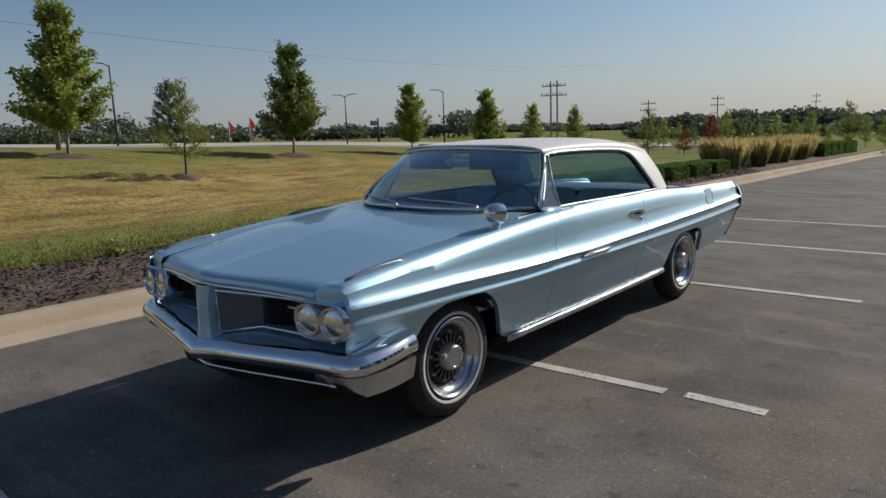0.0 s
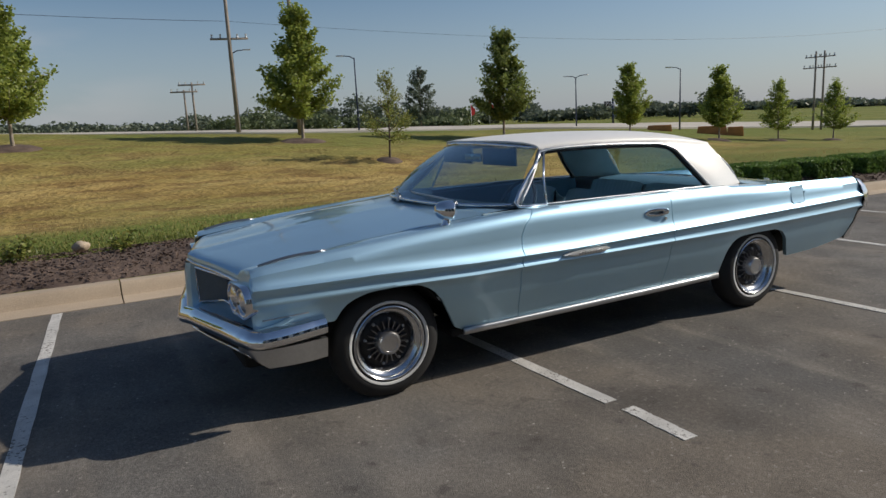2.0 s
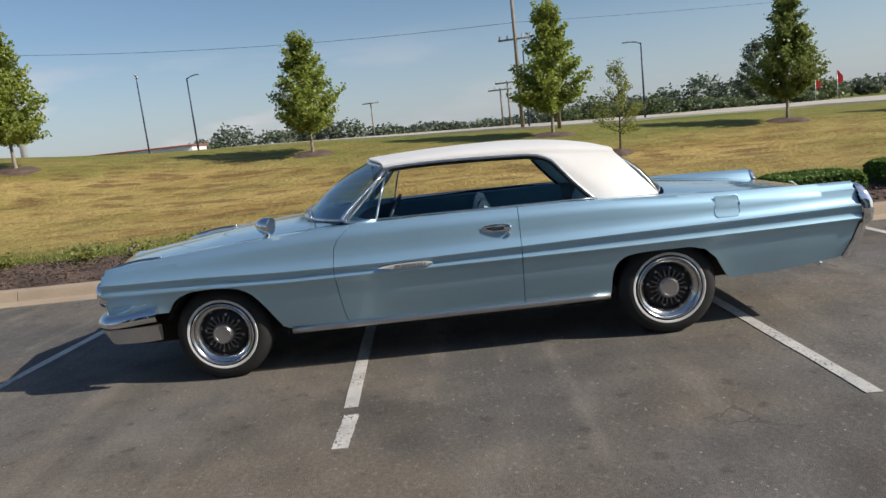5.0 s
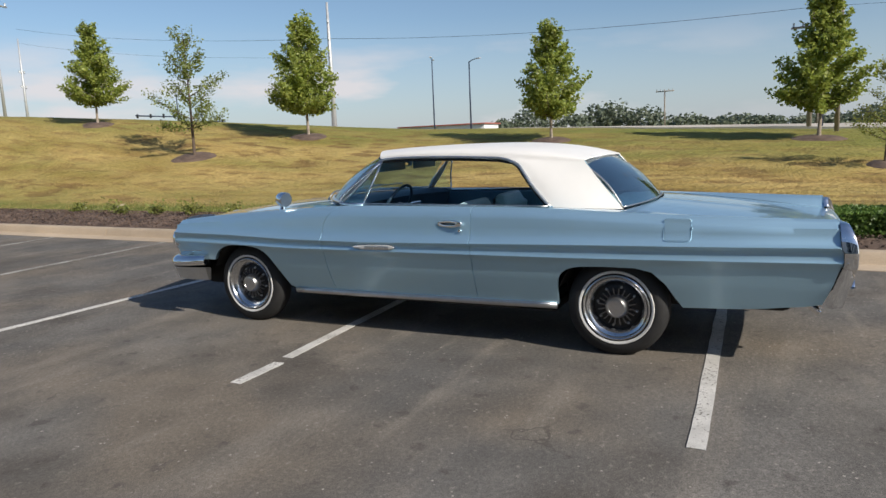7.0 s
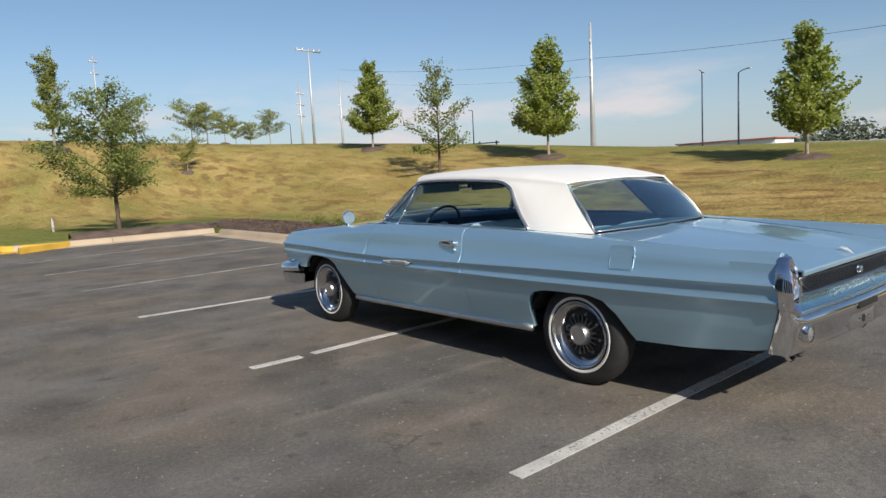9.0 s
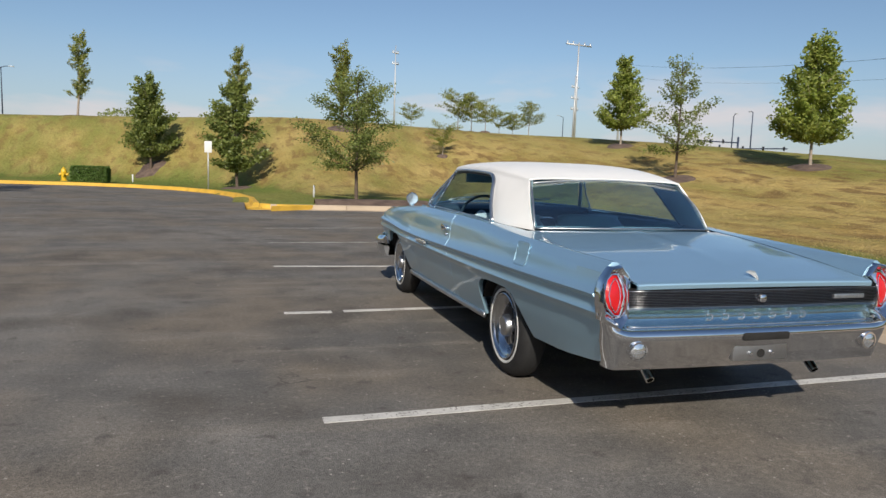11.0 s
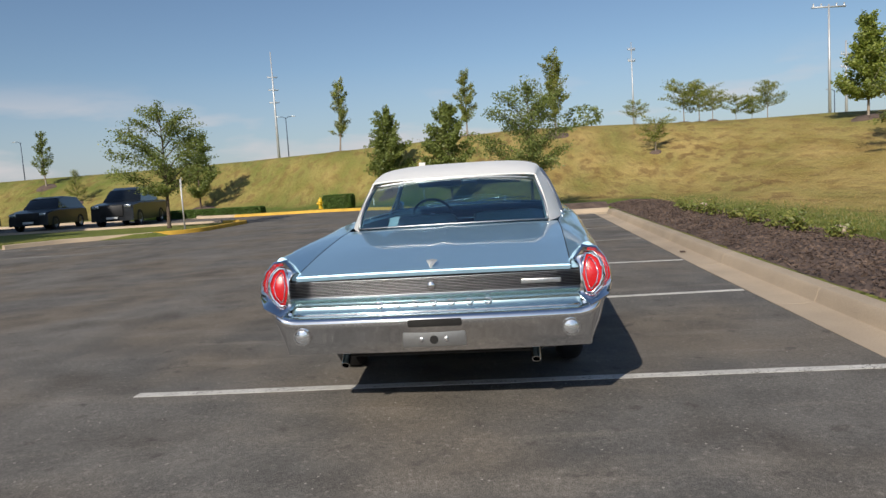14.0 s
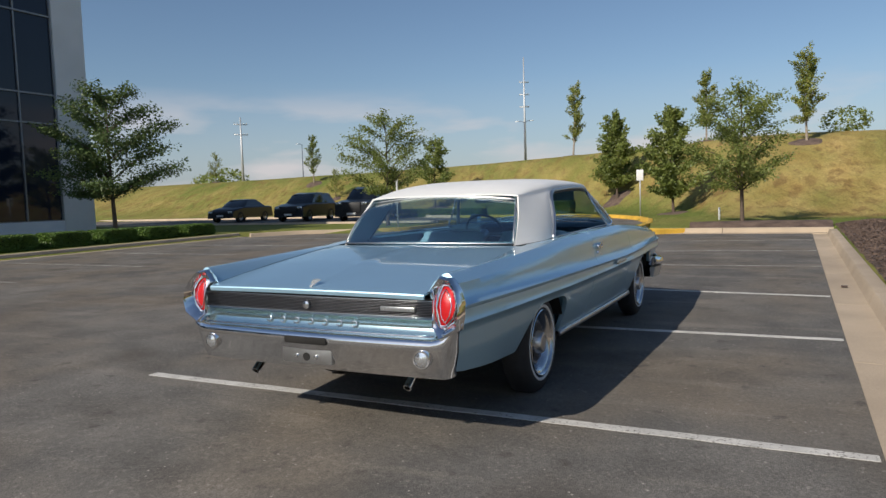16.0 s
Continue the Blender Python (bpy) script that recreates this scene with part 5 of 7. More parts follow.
# prow between the two grille openings
bm = bmesh.new()
rows = []
for z, w, y in ((0.80, 0.07, -2.458), (0.74, 0.056, -2.468), (0.66, 0.05, -2.470), (0.58, 0.056, -2.472), (0.53, 0.075, -2.478)):
    rows.append([(-w * 1.5, y + 0.13, z), (-w, y + 0.012, z), (-w * 0.5, y - 0.004, z), (0, y - 0.012, z), (w * 0.5, y - 0.004, z), (w, y + 0.012, z), (w * 1.5, y + 0.13, z)])
grid(bm, rows)
bmesh.ops.recalc_face_normals(bm, faces=bm.faces)
part("prow", bm, PAINT, car, "blue centre prow of the nose")
for sgn in (1, -1):
    # grille opening: blue inner panel, chrome frame, deep dark mesh
    bm = bmesh.new()
    x0, x1 = 0.085, 0.60

    def gy(x):
        return hood_front(x) + 0.012
    sweep(bm, [(sgn * x0, gy(x0), 0.56), (sgn * x0, gy(x0), 0.775), (sgn * 0.4, gy(0.4), 0.775), (sgn * 0.60, gy(0.60), 0.773)], 0.009, 8)
    sweep(bm, [(sgn * x0, gy(x0), 0.565), (sgn * 0.3, gy(0.3) + 0.06, 0.60), (sgn * 0.60, gy(0.6) + 0.03, 0.598)], 0.008, 8)
    gf = part("grille_frame", bm, CHROME, car, "chrome grille frame")
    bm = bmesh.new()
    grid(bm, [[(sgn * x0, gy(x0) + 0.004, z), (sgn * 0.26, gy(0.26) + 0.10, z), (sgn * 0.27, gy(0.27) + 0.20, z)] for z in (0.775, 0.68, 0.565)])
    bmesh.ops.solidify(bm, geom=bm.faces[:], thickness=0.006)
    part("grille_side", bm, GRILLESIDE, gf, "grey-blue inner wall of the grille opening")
    bm = bmesh.new()
    grid(bm, [[(sgn * x, -2.17, z) for x in (0.24, 0.45, 0.84)] for z in (0.79, 0.68, 0.56)])
    bmesh.ops.solidify(bm, geom=bm.faces[:], thickness=0.006)
    part("grille_back", bm, BLACK, gf, "black grille backing")
    for i in range(9):
        z = 0.615 + i * 0.017
        bm = bmesh.new()
        sweep(bm, [(sgn * x, -2.235 - 0.03 * (1 - x), z) for x in np.linspace(0.27, 0.60, 7)], flat=(0.006, 0.003), sides=6)
        part("grille_bar", bm, GRILLE, gf)
    if sgn > 0:
        bm = bmesh.new()
        box(bm, (0.45, -2.275, 0.704), (0.57, -2.265, 0.717), 0.004)
        part("badge", bm, BRUSHED, gf, "bright badge in the grille, unreadable")
    # paired headlamps in one bezel
    cs = ((0.672, -2.325), (0.828, -2.311))
    bm = bmesh.new()
    z0 = 0.696
    ring = []
    for k in range(40):
        a = 2 * math.pi * k / 40
        ca, sa = math.cos(a), math.sin(a)
        ring.append((0.672 if ca < 0 else 0.828, ca, sa))

    def bez_y(x, d):
        return -2.325 + 0.09 * max(0, x - 0.672) + d
    rows = [[(sgn * (cx + r * ca), bez_y(cx + r * ca, d), z0 + r * sa * 1.02) for cx, ca, sa in ring] for r, d in ((0.082, 0.12), (0.088, 0.02), (0.087, -0.010), (0.083, -0.016), (0.077, -0.004))]
    grid(bm, rows, close=True)
    bmesh.ops.recalc_face_normals(bm, faces=bm.faces)
    bez = part("headlamp_bezel", bm, CHROME, car, "chrome bezel round a headlamp pair", angle=50)
    bm = bmesh.new()
    rows2 = [[(sgn * (cx + r * ca), bez_y(cx + r * ca, d), z0 + r * sa * 1.02) for cx, ca, sa in ring] for r, d in ((0.077, -0.004), (0.02, 0.012), (0.001, 0.012))]
    grid(bm, rows2, close=True)
    part("bezel_plate", bm, RIBM, bez)
    for cx, cy in cs:
        m = pose(sgn * cx, cy + 0.002, z0, 90, 0, sgn * 8)
        bm = bmesh.new()
        lathe(bm, [(0.070, -0.02), (0.076, 0.004), (0.074, 0.014), (0.066, 0.014), (0.063, 0.004)], m, 28)
        hl = part("headlamp", bm, CHROME, bez, "round sealed-beam headlamp")
        bm = bmesh.new()
        lathe(bm, [(0.0, 0.020), (0.02, 0.019), (0.045, 0.013), (0.064, 0.004)], m, 28)
        part("lens", bm, LENS, hl)
    # the fender's rolled brow above the lamps, running on from the bonnet's lip
    bm = bmesh.new()
    tops = flank(-2.27)[:6]
    rows = []
    for x, z in tops:
        yl, zl = hood_front(min(x, 0.86)), hood_z(0.69, -2.34) - 0.056
        zl = min(zl, z - 0.012)
        rows.append([(sgn * x, -2.268, z), (sgn * x, -2.268 * 0.4 + yl * 0.6, z - 0.004), (sgn * (x - 0.002), yl - 0.004, z * 0.55 + zl * 0.45), (sgn * (x - 0.004), yl - 0.002, zl), (sgn * (x - 0.012), yl + 0.03, zl - 0.004), (sgn * (x - 0.02), -2.20, zl - 0.006)])
    grid(bm, rows)
    bmesh.ops.recalc_face_normals(bm, faces=bm.faces)
    part("fender_brow", bm, PAINT, car, "rolled blue brow above the headlamps")
    # fender nose running into the bezel's outer side
    bm = bmesh.new()
    rim = flank(-2.27)[5:-2]
    rows = []
    for x, z in rim:
        a = math.atan2(min(z, 0.79) - z0, 0.10)
        bx, bz = 0.828 + 0.086 * math.cos(a), z0 + 0.088 * math.sin(a)
        by = bez_y(bx, 0.02)
        rows.append([(sgn * x, -2.269, z), (sgn * (x - 0.004), -2.280, z), (sgn * (x * 0.5 + bx * 0.5), by * 0.5 - 2.286 * 0.5, z * 0.5 + bz * 0.5), (sgn * bx, by, bz), (sgn * (bx - 0.02), by + 0.1, bz)])
    grid(bm, rows)
    bmesh.ops.recalc_face_normals(bm, faces=bm.faces)
    part("nose_panel", bm, PAINT, car, "blue nose panel")
    bm = bmesh.new()
    sweep(bm, [(sgn * (flank_x(y, 0.60) + 0.002), y, 0.600 + 0.03 * (y + 2.25)) for y in np.linspace(-2.24, -2.0, 8)], flat=(0.002, 0.004), sides=8)
    part("side_marker_trim", bm, BRUSHED, car, "chrome fender trim")

# wheels
TR, TW = 0.333, 0.17
bm = bmesh.new()
box(bm, (0.074, -0.0026, -0.052), (0.124, 0.0026, -0.022), 0.0)
FIN = bpy.data.meshes.new("fin")
bm.to_mesh(FIN)
bm.free()
FIN.materials.append(RIBM)


def wheel(name, x, y, sgn, turn=0.0):
    m = pose(x, y, TR - 0.004, 0, sgn * 90, 0) @ pose(0, 0, 0, 0, 0, 11)
    w = new(name)
    w.parent = car
    tagged(w, "finned alloy wheel with a whitewall tyre")
    h = TW / 2
    bm = bmesh.new()
    lathe(bm, [(0.195, h - 0.03), (0.214, h + 0.002), (0.255, h + 0.010), (0.285, h + 0.006), (0.312, h - 0.012), (0.327, h - 0.032), (TR, h - 0.05), (TR, -h + 0.05), (0.326, -h + 0.03), (0.28, -h), (0.21, -h + 0.01), (0.195, -h + 0.02)], m, 56)
    part("tyre", bm, RUBBER, w, "black tyre")
    bm = bmesh.new()
    lathe(bm, [(0.228, h + 0.003), (0.231, h + 0.0095), (0.237, h + 0.0115), (0.244, h + 0.012), (0.248, h + 0.008)], m, 56)
    part("whitewall", bm, WHITEWALL, w, "narrow white tyre band")
    bm = bmesh.new()
    lathe(bm, [(0.214, h - 0.008), (0.218, h + 0.010), (0.212, h + 0.014), (0.204, h + 0.008), (0.198, h - 0.004), (0.190, h - 0.008), (0.178, h - 0.016), (0.166, h - 0.034), (0.156, h - 0.052), (0.150, h - 0.062)], m, 56)
    part("rim", bm, RIM, w, "polished deep rim")
    bm = bmesh.new()
    lathe(bm, [(0.152, h - 0.06), (0.140, h - 0.050), (0.10, h - 0.042), (0.0, h - 0.042)], m, 48)
    part("drum", bm, BLACK, w, "black brake drum face")
    for i in range(20):
        ob = new("fin", FIN)
        ob.parent = w
        ob.matrix_basis = m @ pose(0, 0, h, 0, 0, 18 * i)
    bm = bmesh.new()
    lathe(bm, [(0.0, h + 0.016), (0.046, h + 0.016), (0.048, h + 0.020), (0.060, h + 0.018), (0.068, h + 0.008), (0.072, h - 0.010), (0.078, h - 0.035), (0.080, h - 0.045)], m, 32)
    part("centre_cap", bm, ALU, w, "grey centre cap")
    for i in range(8):
        a = 2 * math.pi * (i + 0.5) / 8
        bm = bmesh.new()
        lathe(bm, [(0.0, 0.012), (0.006, 0.011), (0.009, 0.004), (0.010, -0.02)], m @ pose(0.131 * math.cos(a), 0.131 * math.sin(a), h - 0.045), 10)
        part("wheel_nut", bm, GALV, w)
    return w


for sgn in (1, -1):
    wheel("wheel", sgn * 0.758, FA, sgn)
    wheel("wheel", sgn * 0.758, RA, sgn)

# floor pan and underbody
bm = bmesh.new()
box(bm, (-0.80, -1.10, 0.26), (0.80, 1.15, 0.32), 0.02)
box(bm, (-0.58, -2.30, 0.24), (0.58, -1.10, 0.50), 0.05)
box(bm, (-0.58, 1.15, 0.30), (0.58, 2.60, 0.50), 0.05)
for yy in (FA, RA):
    sweep(bm, [(-0.70, yy, 0.30), (0.70, yy, 0.30)], 0.045, 10)
part("underbody", bm, UNDER, car, "dark underbody")
bm = bmesh.new()
box(bm, (-0.60, -2.19, 0.48), (0.60, -1.0, 0.78), 0.04)
part("engine_bay", bm, UNDER, car, "closed engine bay")

# interior
bm = bmesh.new()
box(bm, (-0.80, -0.95, 0.33), (0.80, 1.13, 0.38), 0.01)
part("cabin_floor", bm, CARPET, car, "dark blue carpet")
for sgn in (1, -1):
    bm = bmesh.new()
    grid(bm, [[(sgn * 0.80, y, 0.985), (sgn * 0.775, y, 0.97), (sgn * 0.76, y, 0.80), (sgn * 0.74, y, 0.70), (sgn * 0.78, y, 0.65), (sgn * 0.78, y, 0.36)] for y in np.linspace(-0.85, 1.13, 12)])
    bmesh.ops.solidify(bm, geom=bm.faces[:], thickness=0.01)
    part("door_card", bm, VINYL, car, "blue vinyl door card")
bm = bmesh.new()
grid(bm, [[(x, -0.98 + 0.36 * (abs(x) / 0.8) ** 2.6 + dy * (1 - 0.35 * (abs(x) / 0.8) ** 2.6), z) for x in np.linspace(-0.78, 0.78, 25)] for dy, z in ((0.02, 1.012), (0.18, 1.02), (0.34, 1.01), (0.40, 0.98), (0.38, 0.88), (0.34, 0.76), (0.25, 0.66))])
bmesh.ops.solidify(bm, geom=bm.faces[:], thickness=0.01)
dash = part("dashboard", bm, DASH, car, "dark blue padded dashboard")
bm = bmesh.new()
sweep(bm, [(x, -0.57 + 0.10 * (abs(x) / 0.8) ** 2.6, 0.90) for x in np.linspace(-0.72, 0.72, 21)], flat=(0.008, 0.02), sides=8)
part("dash_trim", bm, CHROME, dash, "chrome dashboard trim")
m = pose(0.37, -0.32, 0.945, 62, 0, 0)
sw = new("steering_wheel")
sw.parent = car
tagged(sw, "thin dark blue steering wheel with a chrome horn ring")
bm = bmesh.new()
sweep(bm, [m @ Vector((0.195 * math.cos(2 * math.pi * i / 36), 0.195 * math.sin(2 * math.pi * i / 36), 0)) for i in range(36)], 0.012, 8, closed=True)
part("rim", bm, DASH, sw)
bm = bmesh.new()
for a in (0, 180):
    sweep(bm, [m @ Vector((0.0, 0, -0.03)), m @ Vector((0.19 * math.cos(radians(a)), 0.19 * math.sin(radians(a)) - 0.02, 0))], 0.011, 8)
lathe(bm, [(0.0, 0.0), (0.045, -0.005), (0.05, -0.03), (0.03, -0.25), (0.0, -0.25)], m, 18)
part("spokes", bm, BRUSHED, sw)


def seat(x0, x1, y, back_h, lean, label, depth=0.52):
    s = new("seat")
    s.parent = car
    tagged(s, label)
    bm = bmesh.new()
    box(bm, (x0, y - depth, 0.46), (x1, y, 0.64), 0.06, 4)
    part("cushion", bm, VINYL, s)
    n = max(4, int((x1 - x0) / 0.045))
    bm = bmesh.new()
    rows = []
    for j in range(n * 3 + 1):
        u = j / (n * 3)
        x = x0 + (x1 - x0) * u
        e = 1 - abs(2 * u - 1) ** 6
        puff = 0.008 * abs(math.sin(math.pi * j / 3))
        rows.append([(x, y - 0.03 - puff, 0.60), (x, y + 0.04 - puff, 0.75), (x, y + 0.10 - puff, back_h - 0.06), (x, y + 0.125, back_h - 0.02 * (1 - e)), (x, y + 0.17 * e + 0.10 * (1 - e), back_h - 0.015 - 0.03 * (1 - e)), (x, y + 0.20, back_h - 0.10), (x, y + 0.16, 0.70), (x, y + 0.10, 0.55)])
    grid(bm, rows, close=True)
    bmesh.ops.holes_fill(bm, edges=bm.edges)
    bmesh.ops.recalc_face_normals(bm, faces=bm.faces)
    part("backrest", bm, VINYL_L, s)


seat(0.08, 0.68, 0.25, 1.0, 0, "blue bucket seat with pleated backrest")
seat(-0.68, -0.08, 0.25, 1.0, 0, "blue bucket seat with pleated backrest")
seat(0.02, 0.66, 1.13, 0.965, 0, "light blue pleated rear seat")
seat(-0.66, -0.02, 1.13, 0.965, 0, "light blue pleated rear seat")
bm = bmesh.new()
grid(bm, [[(x, 1.30, 0.93), (x, 1.34, 0.955), (x, 1.69 - 0.125 * (abs(x) / 0.668) ** 2.2, 0.965)] for x in np.linspace(-0.66, 0.66, 21)])
bmesh.ops.solidify(bm, geom=bm.faces[:], thickness=0.01)
part("parcel_shelf", bm, VINYL, car, "dark blue parcel shelf")
bm = bmesh.new()
grid(bm, [[(x * 0.93, y, z - 0.022) for x, y, z in roof_row(v)] for v in ROOF_Y[1:-1:2]])
bmesh.ops.solidify(bm, geom=bm.faces[:], thickness=0.006)
part("headlining", bm, VINYL_L, car, "light blue headlining")
for sgn in (1, -1):
    bm = bmesh.new()
    rows = [[(x - sgn * 0.03, y, z) for x, y, z in col] for col in pillar(sgn)]
    grid(bm, rows)
    part("pillar_trim", bm, VINYL_L, car, "light blue inner pillar trim")
    bm = bmesh.new()
    box(bm, (sgn * 0.08 if sgn > 0 else -0.50, -0.40, 1.235), (sgn * 0.50 if sgn > 0 else -0.08, -0.385, 1.355), 0.006)
    part("sun_visor", bm, VINYL, car, "folded-down blue sun visor")
bm = bmesh.new()
box(bm, (-0.11, -0.44, 1.255), (0.11, -0.415, 1.315), 0.01)
sweep(bm, [(0, -0.43, 1.30), (0, -0.44, 1.37)], 0.006, 6)
part("rear_view_mirror", bm, CHROME, car, "chrome rear view mirror")
# wipers


def on_screen(u, v, off=0.018):
    return screen_base(u).lerp(screen_top(u), v) + Vector((0.4 * off * u, -off, 0.6 * off))


for u in (0.66, -0.06):
    bm = bmesh.new()
    sweep(bm, [screen_base(u) + Vector((0, -0.05, -0.01)), screen_base(u) + Vector((0, -0.03, 0.02)), on_screen(u - 0.2, 0.06, 0.035), on_screen(u - 0.42, 0.09, 0.026)], [0.012, 0.008, 0.006, 0.005], 6)
    sweep(bm, [on_screen(u - 0.42 + d, 0.09 - 0.10 * d) for d in np.linspace(-0.24, 0.24, 7)], 0.005, 6)
    part("wiper", bm, BRUSHED, car, "bright windscreen wiper")
# spot-lamp shaped door mirror on the fender
bm = bmesh.new()
mm = pose(0.835, -1.115, 1.046, 83, 0, -14)
sweep(bm, [(0.84, -1.13, 0.945), (0.838, -1.125, 0.965), (0.836, -1.115, 1.005)], [0.036, 0.026, 0.024], 12)
lathe(bm, [(0.0, 0.075), (0.025, 0.070), (0.045, 0.050), (0.056, 0.02), (0.060, -0.015), (0.060, -0.03), (0.056, -0.036)], mm, 26)
mir = part("wing_mirror", bm, CHROME, car, "round chrome wing mirror on the fender")
# glass in dark steel: a darker reflection is put into its colour
bm = bmesh.new()
lathe(bm, [(0.0, -0.033), (0.056, -0.034)], mm, 26)
part("mirror_glass", bm, RIBM, mir)


# ---- planting ----
def quads(centres, size, flat=0.5, rng=None, long=1.5):
    """Small rhombic leaves, one round each centre, turned at random."""
    rng = rng or np.random.default_rng(1)
    n = len(centres)
    a = rng.normal(size=(n, 3))
    a[:, 2] *= flat
    a /= np.linalg.norm(a, axis=1)[:, None]
    b = np.cross(a, rng.normal(size=(n, 3)))
    b /= np.linalg.norm(b, axis=1)[:, None] + 1e-9
    s = size * rng.uniform(0.65, 1.35, size=(n, 1))
    c = np.asarray(centres)
    v = np.stack([c - a * s * long / 2, c + b * s * 0.5, c + a * s * long / 2, c - b * s * 0.5], 1).reshape(-1, 3)
    return v, np.arange(4 * n).reshape(-1, 4)


def leaf_mesh(name, centres, size, material, rng, flat=0.5, long=1.5):
    v, f = quads(centres, size, flat, rng, long)
    me = bpy.data.meshes.new(name)
    me.from_pydata(v.tolist(), [], f.tolist())
    me.materials.append(material)
    return me


def tree(kind, x, y, h, seed, label, group="trees on the bank", z=None, leaf=None, count=None, ring=True):
    """One tree: a tapered trunk, limbs that fork from it, and leaves in clumps along the limbs."""
    rng = np.random.default_rng(seed)
    K = {
        "maple": dict(base=0.24, shape=((0, 0.55), (0.10, 0.95), (0.24, 1.0), (0.48, 0.74), (0.75, 0.38), (0.93, 0.14), (1, 0.03)), width=0.275, limbs=46, rise=0.75, leaf=LEAF_A, n=14000, size=0.0185, spread=0.062, bark=PALE_BARK),
        "oak": dict(base=0.20, shape=((0, 0.5), (0.2, 1.0), (0.5, 0.85), (0.8, 0.5), (1, 0.12)), width=0.26, limbs=26, rise=0.7, leaf=LEAF_B, n=12000, size=0.018, spread=0.062, bark=BARK),
        "locust": dict(base=0.30, shape=((0, 0.75), (0.25, 1.0), (0.55, 0.95), (0.8, 0.75), (1, 0.30)), width=0.40, limbs=20, rise=0.55, leaf=LEAF_B, n=12500, size=0.0110, spread=0.075, bark=BARK),
        "thin": dict(base=0.27, shape=((0, 0.8), (0.2, 1.0), (0.45, 0.75), (0.8, 0.35), (1, 0.08)), width=0.34, limbs=20, rise=0.6, leaf=LEAF_B, n=5200, size=0.0125, spread=0.06, bark=BARK),
        "column": dict(base=0.26, shape=((0, 0.5), (0.3, 1.0), (0.6, 0.85), (0.85, 0.5), (1, 0.1)), width=0.155, limbs=18, rise=0.9, leaf=LEAF_C, n=4500, size=0.0135, spread=0.05, bark=PALE_BARK),
        "young": dict(base=0.38, shape=((0, 0.6), (0.4, 1.0), (0.8, 0.95), (1, 0.5)), width=0.46, limbs=14, rise=0.35, leaf=LEAF_C, n=3000, size=0.021, spread=0.13, bark=PALE_BARK),
    }[kind]
    ground = ground_z(x, y) if z is None else z
    root = thing("tree", label, "tree", group, at=(x, y, ground - 0.03))
    base, top = K["base"] * h, h
    bend = rng.normal(0, 0.012 * h, 2)

    def stem(t):
        return Vector((bend[0] * math.sin(t * 2.6), bend[1] * math.sin(t * 2.1), t * h * 0.95))
    bm = bmesh.new()
    r0 = 0.0125 * h if kind != "locust" else 0.015 * h
    ts = [0, 0.03, 0.10, 0.25, 0.45, 0.65, 0.85, 1.0]
    sweep(bm, [stem(t) for t in ts], [r0 * k for k in (1.5, 1.1, 0.95, 0.82, 0.6, 0.4, 0.22, 0.06)], 8)
    pts = []
    n_l = K["limbs"]
    for i in range(n_l):
        f = (i + rng.uniform(0, 0.9)) / n_l
        hh = f ** 0.9
        az_ = i * 2.399 + rng.normal(0, 0.35)
        reach = K["width"] * h * lerp(K["shape"], hh) * rng.uniform(0.72, 1.12)
        zc = base + (top - base) * hh
        start = stem(max(K["base"] * 0.9, min(0.9, (zc - reach * K["rise"]) / h)))
        end = Vector((stem(min(zc / h, 1)).x + reach * math.cos(az_), stem(min(zc / h, 1)).y + reach * math.sin(az_), zc))
        mid = start.lerp(end, 0.5) + Vector((0, 0, -0.06 * reach if kind != "locust" else 0.10 * reach))
        sweep(bm, [start, mid, end], [r0 * 0.36, r0 * 0.22, r0 * 0.07], 5)
        m_ = max(8, int((count or K["n"]) / n_l * (0.35 + reach / (K["width"] * h))))
        u = rng.beta(2.2, 1.2, m_)
        line = np.array([start, mid, end])
        p = (1 - u)[:, None] ** 2 * line[0] + (2 * u * (1 - u))[:, None] * line[1] + (u ** 2)[:, None] * line[2]
        # twigs: leaves gather in small clumps beside the limb
        k = max(3, m_ // 60)
        twig = np.clip(rng.normal(0, 1, (k, 3)), -1.7, 1.7) * K["spread"] * h * 0.75 * np.array([1, 1, 0.40 if kind in ("locust", "young") else 0.6])
        p = p + twig[rng.integers(0, k, m_)] * (0.35 + 0.65 * u[:, None]) + np.clip(rng.normal(0, 1, (m_, 3)), -1.5, 1.5) * K["spread"] * h * np.array([0.30, 0.30, 0.16 if kind in ("locust", "young") else 0.26])
        pts.append(p)
    part("trunk", bm, K["bark"], root, angle=60)
    cen = np.concatenate(pts)
    cen = cen[cen[:, 2] > base * 0.72]
    me = leaf_mesh("crown", cen, K["size"] * h, leaf or K["leaf"], rng)
    cr = new("crown", me)
    cr.parent = root
    if ring:
        rr = 0.17 * h
        bm = bmesh.new()
        rows = []
        for r_, dz in ((0.0, 0.07), (0.35, 0.055), (0.7, 0.03), (1.0, -0.05)):
            rows.append([(rr * r_ * math.cos(a) * (1 + 0.12 * math.sin(3 * a + seed)) , rr * r_ * math.sin(a) * (1 + 0.10 * math.sin(2 * a + seed)), 0.03 + dz + ground_z(x + rr * r_ * math.cos(a), y + rr * r_ * math.sin(a)) - ground) for a in np.linspace(0, 2 * math.pi, 25)[:-1]])
        grid(bm, rows, close=True)
        ob = part("mulch_ring", bm, MULCH)
        ob.location = (x, y, ground)
        tagged(ob, "dark bark mulch ring round a tree trunk", "mulch", "mulch rings")
    return root


